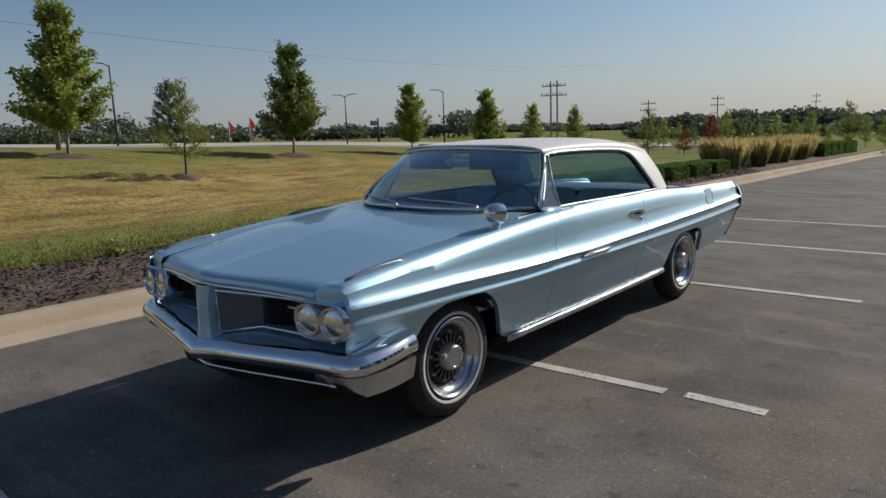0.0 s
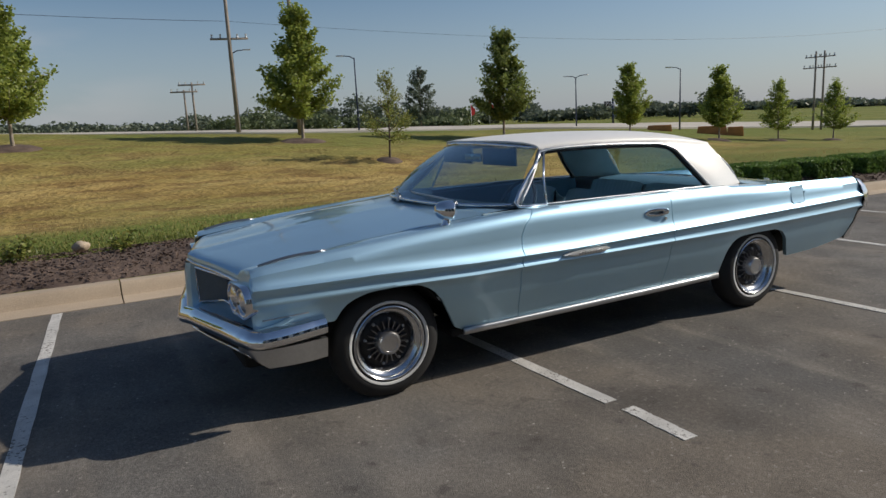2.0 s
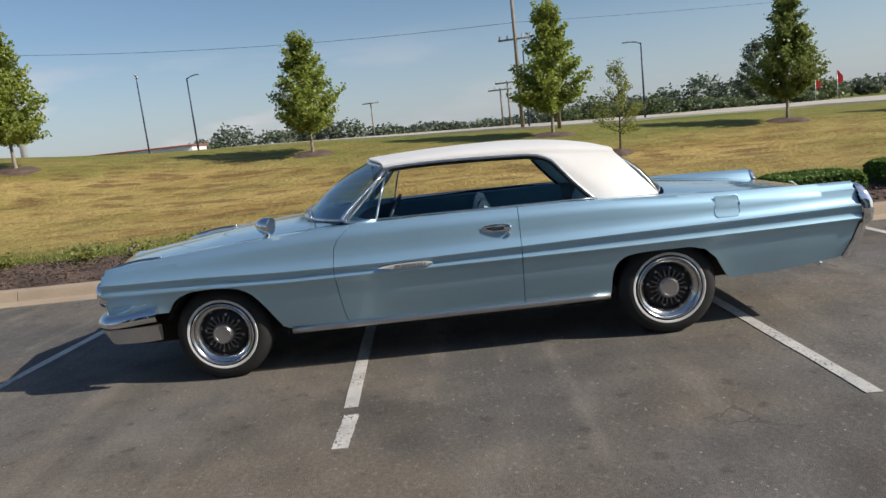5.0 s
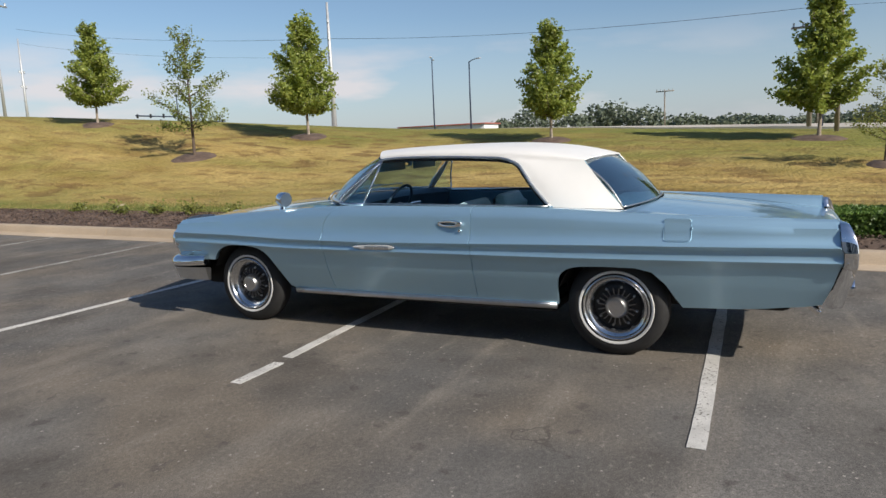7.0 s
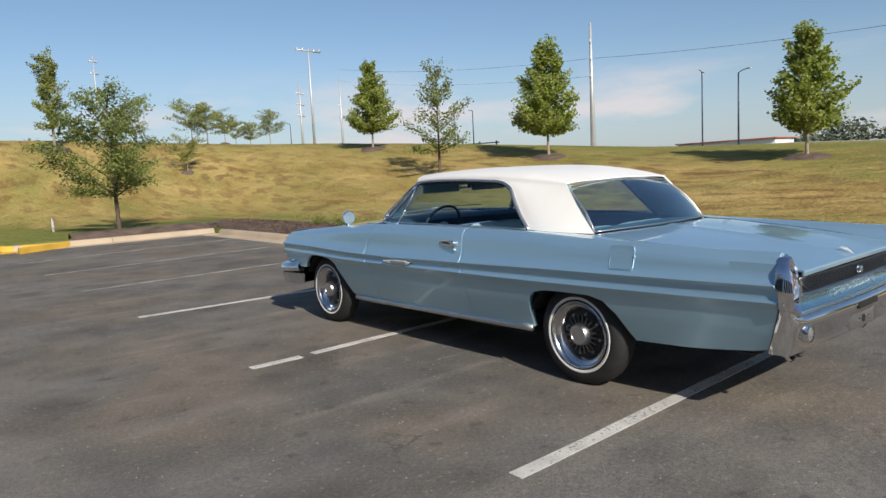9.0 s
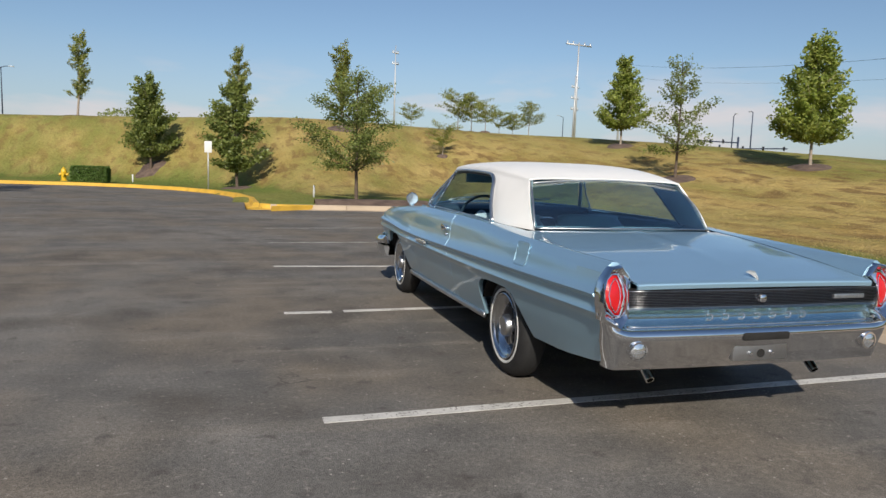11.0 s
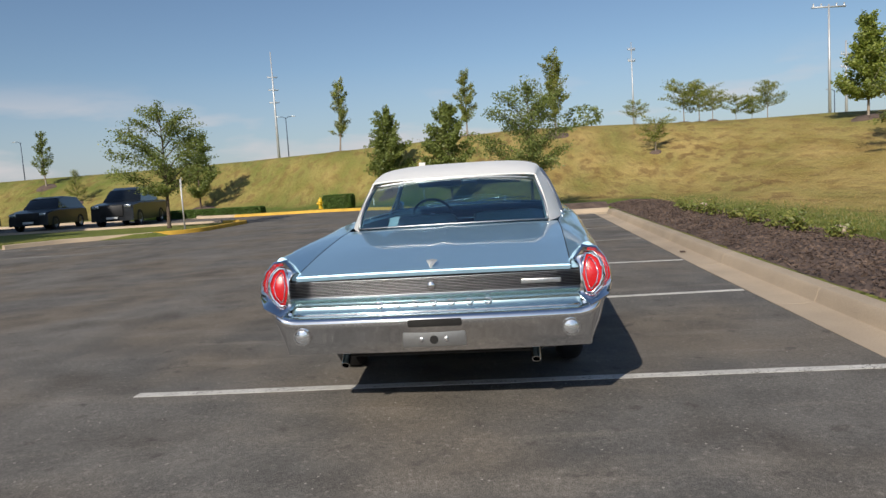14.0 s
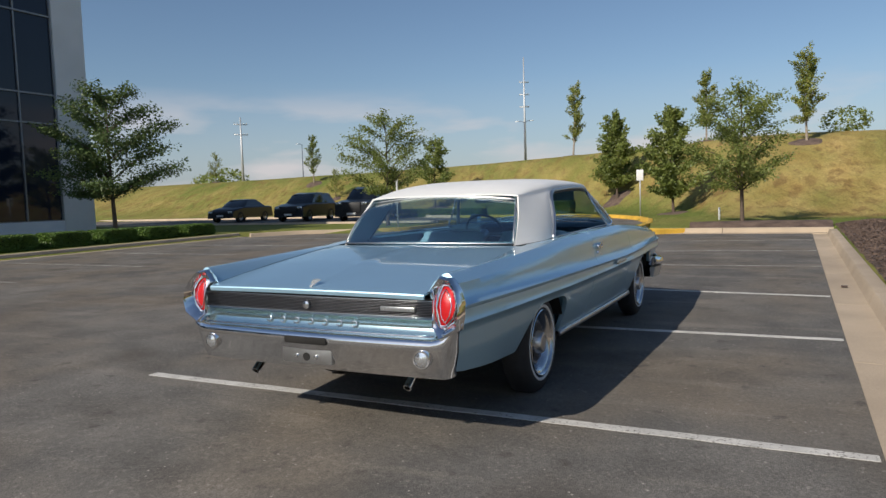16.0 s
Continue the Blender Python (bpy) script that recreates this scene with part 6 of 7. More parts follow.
L_M = "young maple with a dense green oval crown on the bank"
tree("maple", -17.4, 3.55, 4.25, 11, L_M)
tree("maple", -17.2, 11.1, 3.95, 12, L_M, leaf=LEAF_B)
tree("maple", -17.2, 17.3, 3.0, 13, L_M)
tree("maple", -17.0, 22.35, 3.3, 14, L_M)
tree("maple", -17.0, 26.4, 2.9, 15, L_M, count=7000)
tree("maple", -17.0, 30.6, 3.0, 16, L_M, count=7000)
tree("maple", -17.4, -4.4, 3.95, 17, L_M)
tree("maple", -16.8, -14.0, 4.55, 18, L_M)
tree("maple", -14.65, -23.2, 4.1, 19, L_M)
tree("thin", -13.2, 4.7, 2.5, 21, "slender young tree with sparse leaves on the bank", leaf=LEAF_C, count=4600)
tree("thin", -12.5, -15.7, 4.42, 22, "open-crowned thin tree on the dry bank")
tree("locust", -0.95, -15.62, 4.1, 23, "airy locust tree beside the lot's front kerb", ring=False)
tree("oak", 2.68, -26.97, 5.0, 24, "dense dark green young oak on the lawn")
tree("oak", 7.4, -36.3, 5.3, 25, "dense dark green young oak on the lawn")
tree("column", 13.2, -46.75, 5.8, 26, "narrow half-bare tree with yellowing leaves")
tree("column", -2.77, -32.0, 4.6, 27, "narrow tree with yellowing leaves on the bank", count=6000)
tree("column", 2.65, -39.8, 4.5, 34, "narrow tree with yellowing leaves on the crest", count=6000)
tree("locust", 12.95, -18.7, 4.8, 28, "airy locust tree in the planted island", ring=False)
tree("oak", 20.8, -37.8, 5.3, 29, "green tree on the far slope", count=6500)
tree("column", 35.0, -42.2, 4.3, 30, "narrow green tree behind the parked cars", leaf=LEAF_B)
tree("thin", 30.85, -39.6, 2.5, 31, "small thin tree behind the parked cars", leaf=LEAF_C)
tree("locust", 19.9, -11.0, 5.7, 32, "spreading tree before the office building, backlit shade painted into its leaves", group="", leaf=LEAF_D, count=19000, ring=False)
tree("thin", 47.7, -43.3, 3.0, 33, "small yellow-green tree on the far slope", group="", leaf=LEAF_C)
for i, (x, y, h) in enumerate(((-8.06, -38.0, 1.65), (-7.04, -27.0, 1.75), (-10.16, -34.5, 2.6), (-10.95, -34.3, 2.4), (-13.7, -36.7, 1.75), (-11.1, -32.2, 1.85), (-14.5, -36.4, 1.65), (-14.3, -33.3, 2.15))):
    tree("young", x, y, h, 40 + i, "small flat-topped tree with yellowing leaves on the crest", "trees on the crest")
# younger trees far along the kerb
for i in range(16):
    a = radians(7 + i * 1.15)
    d = 44 + 26 * ((i * 7) % 5) / 5
    x, y = 3 - d * math.sin(a), -4 + d * math.cos(a)
    tree("maple" if i % 3 else "oak", x, y, 1.9 + 0.35 * (i % 4), 60 + i, "young tree in a far planting", "far young trees", count=2600, ring=False, leaf=LEAF_R if i == 11 else None)
tree("maple", -11.6, 33.0, 1.75, 90, "small red-leaved tree in the distance", "", leaf=LEAF_R, count=2500, ring=False)


def wood(name, yaw0, yaw1, d, top, label, seed, material=FAR, step=5.0):
    """A far wood: many ragged clumps of leaves on the horizon."""
    rng = np.random.default_rng(seed)
    cen = []
    n = int(radians(yaw1 - yaw0) * d / step)
    for i in range(n):
        a = radians(yaw0 + (yaw1 - yaw0) * (i + rng.uniform(-0.3, 0.3)) / n)
        dd = d * rng.uniform(0.93, 1.1)
        hgt = top * rng.uniform(0.55, 1.15) * (0.8 + 0.3 * math.sin(i * 0.37 + seed))
        c = np.array([-dd * math.sin(a), dd * math.cos(a), 0])
        m_ = 900
        p = rng.normal(size=(m_, 3))
        p /= np.linalg.norm(p, axis=1)[:, None]
        p *= rng.uniform(0.45, 1.05, (m_, 1)) * (1 + 0.25 * np.sin(p[:, :1] * 7 + i) * np.cos(p[:, 1:2] * 6 + p[:, 2:] * 5)) * np.array([step * 0.8, step * 0.8, hgt * 0.5])
        p[:, 2] += hgt * 0.5
        base = ground_z(c[0], c[1])
        cen.append(p + c + np.array([0, 0, base]))
    me = leaf_mesh(name, np.concatenate(cen), d * 0.0036, material, rng)
    tagged(new(name, me), label, "woodland", kind="stuff")


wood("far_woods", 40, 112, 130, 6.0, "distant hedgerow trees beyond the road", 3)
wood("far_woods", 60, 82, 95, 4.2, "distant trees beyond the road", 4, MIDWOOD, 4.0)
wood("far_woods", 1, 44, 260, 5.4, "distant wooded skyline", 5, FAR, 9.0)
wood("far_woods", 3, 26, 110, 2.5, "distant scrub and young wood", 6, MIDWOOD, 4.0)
tree("oak", -58, 28, 6.2, 95, "round tree beyond the road, haze painted into its leaves", "", leaf=FAR, ring=False, count=7000)
for i, (x, y, s) in enumerate(((-4.6, -36.0, 1.1), (13.0, -62.0, 1.6), (75, -72, 3.2), (80, -74, 2.8), (4.5, -62.0, 1.8))):
    rng = np.random.default_rng(i)
    p = rng.normal(size=(700, 3))
    p /= np.linalg.norm(p, axis=1)[:, None]
    p = p * rng.uniform(0.6, 1, (700, 1)) * np.array([s * 1.2, s * 1.2, s * 0.7]) + np.array([0, 0, s * 0.5])
    ob = new("bush", leaf_mesh("bush", p, 0.10 * s, LEAF_B, rng))
    ob.location = (x, y, ground_z(x, y))
    tagged(ob, "dark round bush on the crest", "bush", "bushes on the crest")

# mulch bed along the kerb
bm = bmesh.new()
rows = []
for y in np.arange(FRONT_Y - 2.2, 40, 0.35):
    row = []
    for k in range(9):
        u = k / 8
        x0 = KERB_X - 0.545
        w = 1.75 + 0.22 * noise.noise((y * 0.35, 0, 5)) + 0.1 * noise.noise((y * 1.7, 0, 9))
        z = lot_z(y) + 0.118 + 0.10 * math.sin(math.pi * min(1, u * 1.02)) ** 0.7 + 0.03 * noise.noise((y * 2.1, u * 4, 1)) - (0.03 if k == 8 else 0)
        row.append((x0 - w * u, y, z + (0.06 * u)))
    rows.append(row)
grid(bm, rows)
tagged(part("mulch_bed", bm, MULCH), "dark bark mulch bed behind the kerb", "mulch bed", kind="structure")
bm = bmesh.new()
rows = []
for x in np.arange(KERB_X - 0.5, 0.6, 0.3):
    w = 1.5 * (1 if x < -1.3 else max(0.25, 1 - ((x + 1.3) / 2.0) ** 2)) + 0.12 * noise.noise((x, 3, 1))
    rows.append([(x, FRONT_Y - 0.545 - w * k / 6, lot_z(FRONT_Y) + 0.122 + 0.16 * math.sin(math.pi * min(k / 6, 1)) ** 0.8 + 0.025 * noise.noise((x * 2, k, 4)) + 0.035 * k / 6) for k in range(7)])
grid(bm, rows)
tagged(part("mulch_bed", bm, MULCH), "dark bark mulch bed at the lot's front", "mulch bed", kind="structure")
rng = np.random.default_rng(8)
cen = np.stack([KERB_X - 0.57 - 1.6 * rng.uniform(0, 1, 30000), rng.uniform(FRONT_Y - 1.5, 18, 30000), np.zeros(30000)], 1)
cen[:, 2] = [lot_z(y) + 0.15 + 0.10 * math.sin(math.pi * min(1, (KERB_X - 0.55 - x) / 1.75)) ** 0.7 + 0.06 * (KERB_X - 0.55 - x) / 1.75 for x, y, _ in cen]
me = leaf_mesh("bark_chips", cen, 0.020, MULCH, rng, flat=0.25, long=2.4)
tagged(new("bark_chips", me), "loose dark bark chips", "mulch", kind="stuff")


def blades(name, n, place, hgt, material, label, seed, w=0.010):
    """Standing blades of grass as narrow leaning triangles; place(rng) gives x, y, z."""
    rng = np.random.default_rng(seed)
    v, f = [], []
    for i in range(n):
        x, y, z = place(rng)
        a, hh = rng.uniform(0, 6.283), hgt * rng.uniform(0.5, 1.3)
        dx, dy = math.cos(a), math.sin(a)
        lx, ly = rng.normal(0, 0.35 * hh, 2)
        k = len(v)
        v += [(x - dx * w, y - dy * w, z - 0.02), (x + dx * w, y + dy * w, z - 0.02), (x + lx, y + ly, z + hh)]
        f.append((k, k + 1, k + 2))
    me = bpy.data.meshes.new(name)
    me.from_pydata(v, [], f)
    me.materials.append(material)
    tagged(new(name, me), label, "grass", kind="stuff")


def on_edge(rng):
    x, y = -4.72 - abs(rng.normal(0, 0.85)), rng.uniform(-13, 24)
    return x, y, ground_z(x, y) + 0.02


def on_bank(rng):
    x, y = -5.2 - 9 * rng.uniform(0, 1) ** 1.4, rng.uniform(-20, 22)
    return x, y, ground_z(x, y)


blades("grass_edge", 60000, on_edge, 0.034, GRASSY, "green grass fringe beside the bed", 20)
blades("dry_grass", 90000, on_bank, 0.03, DRYGRASS, "short sunburnt grass on the bank", 21, 0.007)


def shrub(x, y, s, seed, material, label):
    rng = np.random.default_rng(seed)
    base = lot_z(y) + 0.24
    root = thing("shrub", label, "shrub", "small shrubs in the bed", at=(x, y, base))
    bm = bmesh.new()
    p = []
    for i in range(9):
        a = rng.uniform(0, 6.28)
        e = Vector((math.cos(a) * s * rng.uniform(0.3, 1.0), math.sin(a) * s * rng.uniform(0.3, 1.0), s * rng.uniform(0.4, 1.0)))
        sweep(bm, [(0, 0, -0.05), e * 0.5 + Vector((0, 0, 0.04)), e], [0.006, 0.004, 0.002], 5)
        u = rng.uniform(0.35, 1.05, 34)
        p.append(np.outer(u, np.array(e)) + rng.normal(0, 0.07 * s / 0.3 * 0.6, (34, 3)))
    part("stem", bm, BARK, root)
    ob = new("leaves", leaf_mesh("leaves", np.concatenate(p), 0.036 * (s / 0.30) ** 0.5, material, rng))
    ob.parent = root


for i, (x, y, s) in enumerate(((-4.45, -2.6, 0.24), (-4.4, -3.7, 0.31), (-4.35, -4.5, 0.25), (-4.3, -5.3, 0.28), (-4.4, -6.5, 0.26), (-4.35, -7.5, 0.30), (-4.3, -8.4, 0.24), (-4.2, -9.4, 0.29), (-4.4, -10.9, 0.25), (-4.55, -0.9, 0.18))):
    shrub(x, y, s, 100 + i, LEAF_C, "small yellow-green shrub in the mulch bed")
for i, (x, y) in enumerate(((-4.75, -4.75), (-4.6, -3.05), (-4.7, -9.9))):
    bm = bmesh.new()
    bmesh.ops.create_icosphere(bm, subdivisions=3, radius=0.10)
    for v in bm.verts:
        v.co *= 1 + 0.35 * noise.noise(v.co * 9 + Vector((i, 0, 0)))
        v.co.z *= 0.7
    ob = part("stone", bm, CONCRETE)
    ob.location = (x, y, lot_z(y) + 0.33)
    tagged(ob, "pale stone lying in the bed", "stone", "stones in the bed")


def hedge(x, y, lx, ly, h, seed, z=None, label="clipped dark green box hedge in the bed", group="box hedges"):
    rng = np.random.default_rng(seed)
    n = int(11000 * lx * ly * 0.9 + 2500)
    p = rng.uniform(-1, 1, (n, 3))
    # leaves on the outside of a rounded block
    q = p.copy()
    k = rng.integers(0, 3, n)
    q[np.arange(n), k] = np.sign(q[np.arange(n), k]) * rng.uniform(0.84, 1.02, n)
    r = np.linalg.norm(q, axis=1)
    q = q / np.maximum(1, r / 1.5)[:, None]
    p = q * np.array([lx / 2, ly / 2, h / 2]) + np.array([0, 0, h / 2])
    base = lot_z(y) + 0.16 if z is None else z
    root = thing("hedge", label, "hedge", group, at=(x, y, base))
    ob = new("leaves", leaf_mesh("leaves", p, 0.034, HEDGE, rng, flat=1.0))
    ob.parent = root
    # dark block within the leaves: the hedge's inner shade is painted on it
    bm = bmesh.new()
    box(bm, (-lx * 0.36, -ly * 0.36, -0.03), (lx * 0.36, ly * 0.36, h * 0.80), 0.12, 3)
    part("hedge_shade_core", bm, HEDGE_IN, root)


for i in range(10):
    hedge(-4.15, 1.97 + i * 1.55, 0.95, 1.05, 0.32 if i < 3 else 0.40, 200 + i)
for i in range(5):
    hedge(-4.1, 28.5 + i * 1.4, 0.9, 1.1, 0.6, 220 + i)
for i in range(6):
    hedge(14.2 + i * 1.6, -29.9 - 0.5 * i, 1.5, 0.8, 0.5, 230 + i, z=ground_z(14, -30.5) - 0.05, label="low clipped hedge behind the drive", group="low hedges")
hedge(9.6, -31.6, 1.6, 1.2, 0.8, 240, z=ground_z(9.6, -31.6), label="round dark bush near the hydrant", group="low hedges")
for i in range(5):
    hedge(17.6, -12.5 + i * 1.7, 0.9, 1.3, 0.45, 250 + i, z=lot_z(-12) + 0.1, label="low dark hedge along the building's lawn", group="low hedges")


def grass_clump(x, y, h, seed):
    rng = np.random.default_rng(seed)
    root = thing("ornamental_grass", "tall tan feather grass clump in the bed", "grass clump", "feather grass clumps", at=(x, y, lot_z(y) + 0.2))
    for nm, cnt, hh, mt, lean in (("blades", 460, 0.66, GRASSY, 0.6), ("plumes", 300, 1.0, STRAW, 0.5)):
        v, f = [], []
        for i in range(cnt):
            a, b = rng.uniform(0, 6.283, 2)
            rr = 0.22 * h * math.sqrt(rng.uniform())
            x0, y0 = rr * math.cos(a), rr * math.sin(a)
            k = hh * h * rng.uniform(0.7, 1.05)
            ex, ey = x0 + lean * k * rng.uniform(0.1, 1) * math.cos(a + rng.normal(0, 0.4)), y0 + lean * k * rng.uniform(0.1, 1) * math.sin(a + rng.normal(0, 0.4))
            w = 0.006 if nm == "blades" else 0.004
            dx, dy = w * math.cos(b), w * math.sin(b)
            j = len(v)
            mx_, my_ = x0 * 0.4 + ex * 0.6, y0 * 0.4 + ey * 0.6
            v += [(x0 - dx, y0 - dy, 0), (x0 + dx, y0 + dy, 0), (mx_ + dx * 1.2, my_ + dy * 1.2, k * 0.7), (mx_ - dx * 1.2, my_ - dy * 1.2, k * 0.7), (ex, ey, k)]
            f += [(j, j + 1, j + 2, j + 3), (j + 3, j + 2, j + 4)]
            if nm == "plumes":
                t = len(v)
                w2 = 0.022
                v += [(mx_ - dx / w * w2 * 0.3, my_ - dy / w * w2 * 0.3, k * 0.66), (mx_ + dx / w * w2, my_ + dy / w * w2, k * 0.82), (ex, ey, k * 1.04), (mx_ - dx / w * w2, my_ - dy / w * w2, k * 0.82)]
                f.append((t, t + 1, t + 2, t + 3))
        me = bpy.data.meshes.new(nm)
        me.from_pydata(v, [], f)
        me.materials.append(mt)
        ob = new(nm, me)
        ob.parent = root


for i in range(20):
    grass_clump(-4.0 - 0.7 * (i % 2) + 0.15 * math.sin(i * 5.1), 17.6 + i * 0.53 + 0.18 * math.sin(i * 2.3), 0.86 + 0.12 * math.sin(i * 1.7), 300 + i)

# ---- road, poles and signs ----
bm = bmesh.new()
rows = []
for yaw in np.arange(18, 133, 3):
    r = smooth([(a, b) for a, b, _ in CREST], yaw)
    a = radians(yaw)
    rows.append([(-(r + o) * math.sin(a), (r + o) * math.cos(a), ground_z(-(r + o) * math.sin(a), (r + o) * math.cos(a)) + dz) for o, dz in ((4.0, -0.05), (4.0, 0.10), (4.4, 0.12), (12.0, 0.16), (12.4, 0.28), (12.8, 0.28), (12.8, -0.1))])
grid(bm, rows)
tagged(part("road", bm, ROADM), "pale concrete road behind the bank", "road", kind="structure")


def pole(name, x, y, h, r, material, label, cat, arms=(), base=None, tip=0.5, group=""):
    """A tapered pole with cross arms: (height, half length, yaw, thickness)."""
    z = ground_z(x, y) if base is None else base
    root = thing(name, label, cat, group, at=(x, y, z - 0.2))
    bm = bmesh.new()
    sweep(bm, [(0, 0, 0), (0, 0, h * 0.5), (0, 0, h)], [r, r * (1 + tip) / 2, r * tip], 12)
    part("post", bm, material, root)
    for hh, half, yaw, t in arms:
        bm = bmesh.new()
        c, s = math.cos(radians(yaw)), math.sin(radians(yaw))
        sweep(bm, [(-half * c, -half * s, hh), (half * c, half * s, hh)], t, 6)
        part("cross_arm", bm, material, root)
        for q in (-0.9, -0.45, 0.45, 0.9):
            bm = bmesh.new()
            lathe(bm, [(0.0, 0.16), (0.05, 0.14), (0.03, 0.06), (0.05, 0.0)], pose(q * half * c, q * half * s, hh + t), 8)
            part("insulator", bm, GALV, root)
    return root


def street_lamp(x, y, h, yaws, label="tall dark street lamp with a cobra head"):
    root = thing("street_lamp", label, "street lamp", "street lamps", at=(x, y, ground_z(x, y) - 0.2))
    bm = bmesh.new()
    sweep(bm, [(0, 0, 0), (0, 0, h * 0.5), (0, 0, h)], [0.05, 0.042, 0.03], 10)
    part("post", bm, DARKPOLE, root)
    for yaw in yaws:
        c, s = math.cos(radians(yaw)), math.sin(radians(yaw))
        bm = bmesh.new()
        sweep(bm, [(0, 0, h - 0.05), (0.22 * c, 0.22 * s, h + 0.06), (0.55 * c, 0.55 * s, h + 0.10)], 0.024, 8)
        part("arm", bm, DARKPOLE, root)
        bm = bmesh.new()
        vs = box(bm, (-0.18, -0.06, -0.03), (0.18, 0.06, 0.03), 0.025, 2)
        bmesh.ops.transform(bm, matrix=pose(0.68 * c, 0.68 * s, h + 0.10, 0, 0, yaw), verts=bm.verts)
        part("lamp_head", bm, GALV, root)


pole("utility_pole", -19.7, 4.15, 7.6, 0.075, WOODPOLE, "weathered wooden utility pole behind a maple", "utility pole", ((7.2, 1.1, 70, 0.05),), tip=0.65, group="utility poles")
pole("utility_pole", -27.5, 3.65, 8.4, 0.10, WOODPOLE, "weathered wooden utility pole with two cross arms", "utility pole", ((4.35, 0.8, 75, 0.05), (7.9, 0.5, 75, 0.05)), tip=0.65, group="utility poles")
street_lamp(-27.5, 9.43, 3.75, (250,))
street_lamp(-30.0, 4.25, 4.05, (75,))
street_lamp(-30.0, -12.8, 3.95, (70,))
street_lamp(-35.0, -17.55, 4.8, (200, 20))
street_lamp(-25.0, 28.5, 3.7, (240,))
street_lamp(-30.0, 24.9, 3.3, (200, 20))
street_lamp(-27.7, -56.0, 3.9, (20,))
street_lamp(-32.0, -36.9, 3.4, (65,))
street_lamp(-30.0, -32.6, 3.3, (245,))
street_lamp(19.5, -53.0, 4.0, (10, 190))
street_lamp(47.8, -56.7, 4.5, (0,))
pole("monopole", -29.6, -21.6, 7.75, 0.17, GALV, "tall pale steel power pole with short arms", "power pole", ((5.6, 0.42, 30, 0.05), (6.6, 0.42, 30, 0.05), (4.6, 0.42, 30, 0.05)), tip=0.4, group="steel power poles")
pole("monopole", -38.1, -63.3, 10.2, 0.16, GALV, "tall pale steel power pole", "power pole", ((5.6, 0.5, 30, 0.05), (7.0, 0.5, 30, 0.05)), tip=0.35, group="steel power poles")
pole("monopole", -18.4, -35.3, 6.6, 0.09, GALV, "pale steel power pole with a broad top arm", "power pole", ((6.45, 1.0, 10, 0.05),), tip=0.5, group="steel power poles")
pole("monopole", -27.3, -53.0, 7.5, 0.13, GALV, "tall pale steel power pole with short arms", "power pole", ((5.4, 0.6, 30, 0.05), (6.4, 0.6, 30, 0.05), (4.4, 0.6, 30, 0.05)), tip=0.4, group="steel power poles")
pole("monopole", -11.5, -59.1, 9.3, 0.11, GALV, "slender pale steel power pole", "power pole", ((7.6, 0.4, 30, 0.05), (8.6, 0.4, 30, 0.05)), tip=0.3, group="steel power poles")
pole("monopole", 37.6, -101.9, 20.5, 0.26, GALV, "tall lattice-like steel power pole", "power pole", ((14.5, 0.8, 30, 0.09), (16.5, 0.8, 30, 0.09), (12.5, 0.8, 30, 0.09)), tip=0.3, group="steel power poles")
pole("monopole", 61.0, -61.0, 9.2, 0.2, GALV, "far steel power pole with cross arms", "power pole", ((7.0, 0.9, 60, 0.06), (8.3, 0.9, 60, 0.06)), tip=0.4, group="steel power poles")
for x, y, h in ((-25.0, 40.9, 5.3), (-25.0, 41.8, 5.4), (-25.0, 58.0, 4.5), (-25.0, 76.3, 5.5), (-25.3, 122.8, 6.8), (-16.0, 140.0, 6.0), (-8.5, 150.0, 6.0)):
    pole("utility_pole", x, y, h, 0.08, WOODPOLE, "far wooden power pole with double cross arms", "utility pole", ((h * 0.80, 0.75, 20, 0.04), (h * 0.93, 0.65, 20, 0.04)), tip=0.7, group="far utility poles")
for x, y, h in ((-66, -7.6, 4.4), (-46.9, 4.25, 3.4), (-46.8, 4.8, 3.9)):
    pole("utility_pole", x, y, h, 0.085, WOODPOLE, "far wooden pole beyond the road", "utility pole", ((h * 0.96, 0.9, 75, 0.06),), tip=0.7, group="far utility poles")


def wire(a, b, sag, r=0.009):
    bm = bmesh.new()
    a, b = Vector(a), Vector(b)
    sweep(bm, [a.lerp(b, t) - Vector((0, 0, sag * 4 * t * (1 - t))) for t in np.linspace(0, 1, 25)], r, 5)
    tagged(part("power_line", bm, BLACK), "thin dark overhead power line", "cable", "power lines")


wire((-38.1, -63.3, 13.9), (-29.6, -21.6, 7.85), 0.5)
wire((-38.1, -63.3, 12.6), (-29.6, -21.6, 6.8), 0.5, 0.006)
wire((-29.6, -21.6, 7.85), (-27.5, 3.65, 6.3), 0.35)
wire((-27.5, 3.65, 6.3), (-30.0, 60.0, 7.4), 0.9, 0.006)

# orange barriers along the road's verge
ORANGE = mat("orange_plastic", (0.62, 0.25, 0.08), 0.6, 0, 0.1, 4)
for x, y, w, h in ((-22.9, 24.75, 0.65, 0.30), (-21.0, 26.55, 0.75, 0.42), (-20.15, 27.3, 0.40, 0.46)):
    bm = bmesh.new()
    box(bm, (-w, -0.12, -0.1), (w, 0.12, h), 0.02)
    for v in bm.verts:
        v.co.x *= 1.0 if v.co.z < h * 0.5 else 0.92
        v.co.y *= 1.0 if v.co.z < h * 0.5 else 0.45
    ob = part("road_barrier", bm, ORANGE)
    ob.location, ob.rotation_euler = (x, y, ground_z(x, y)), (0, 0, radians(43))
    tagged(ob, "low orange plastic road barrier on the verge", "barrier", "orange barriers")

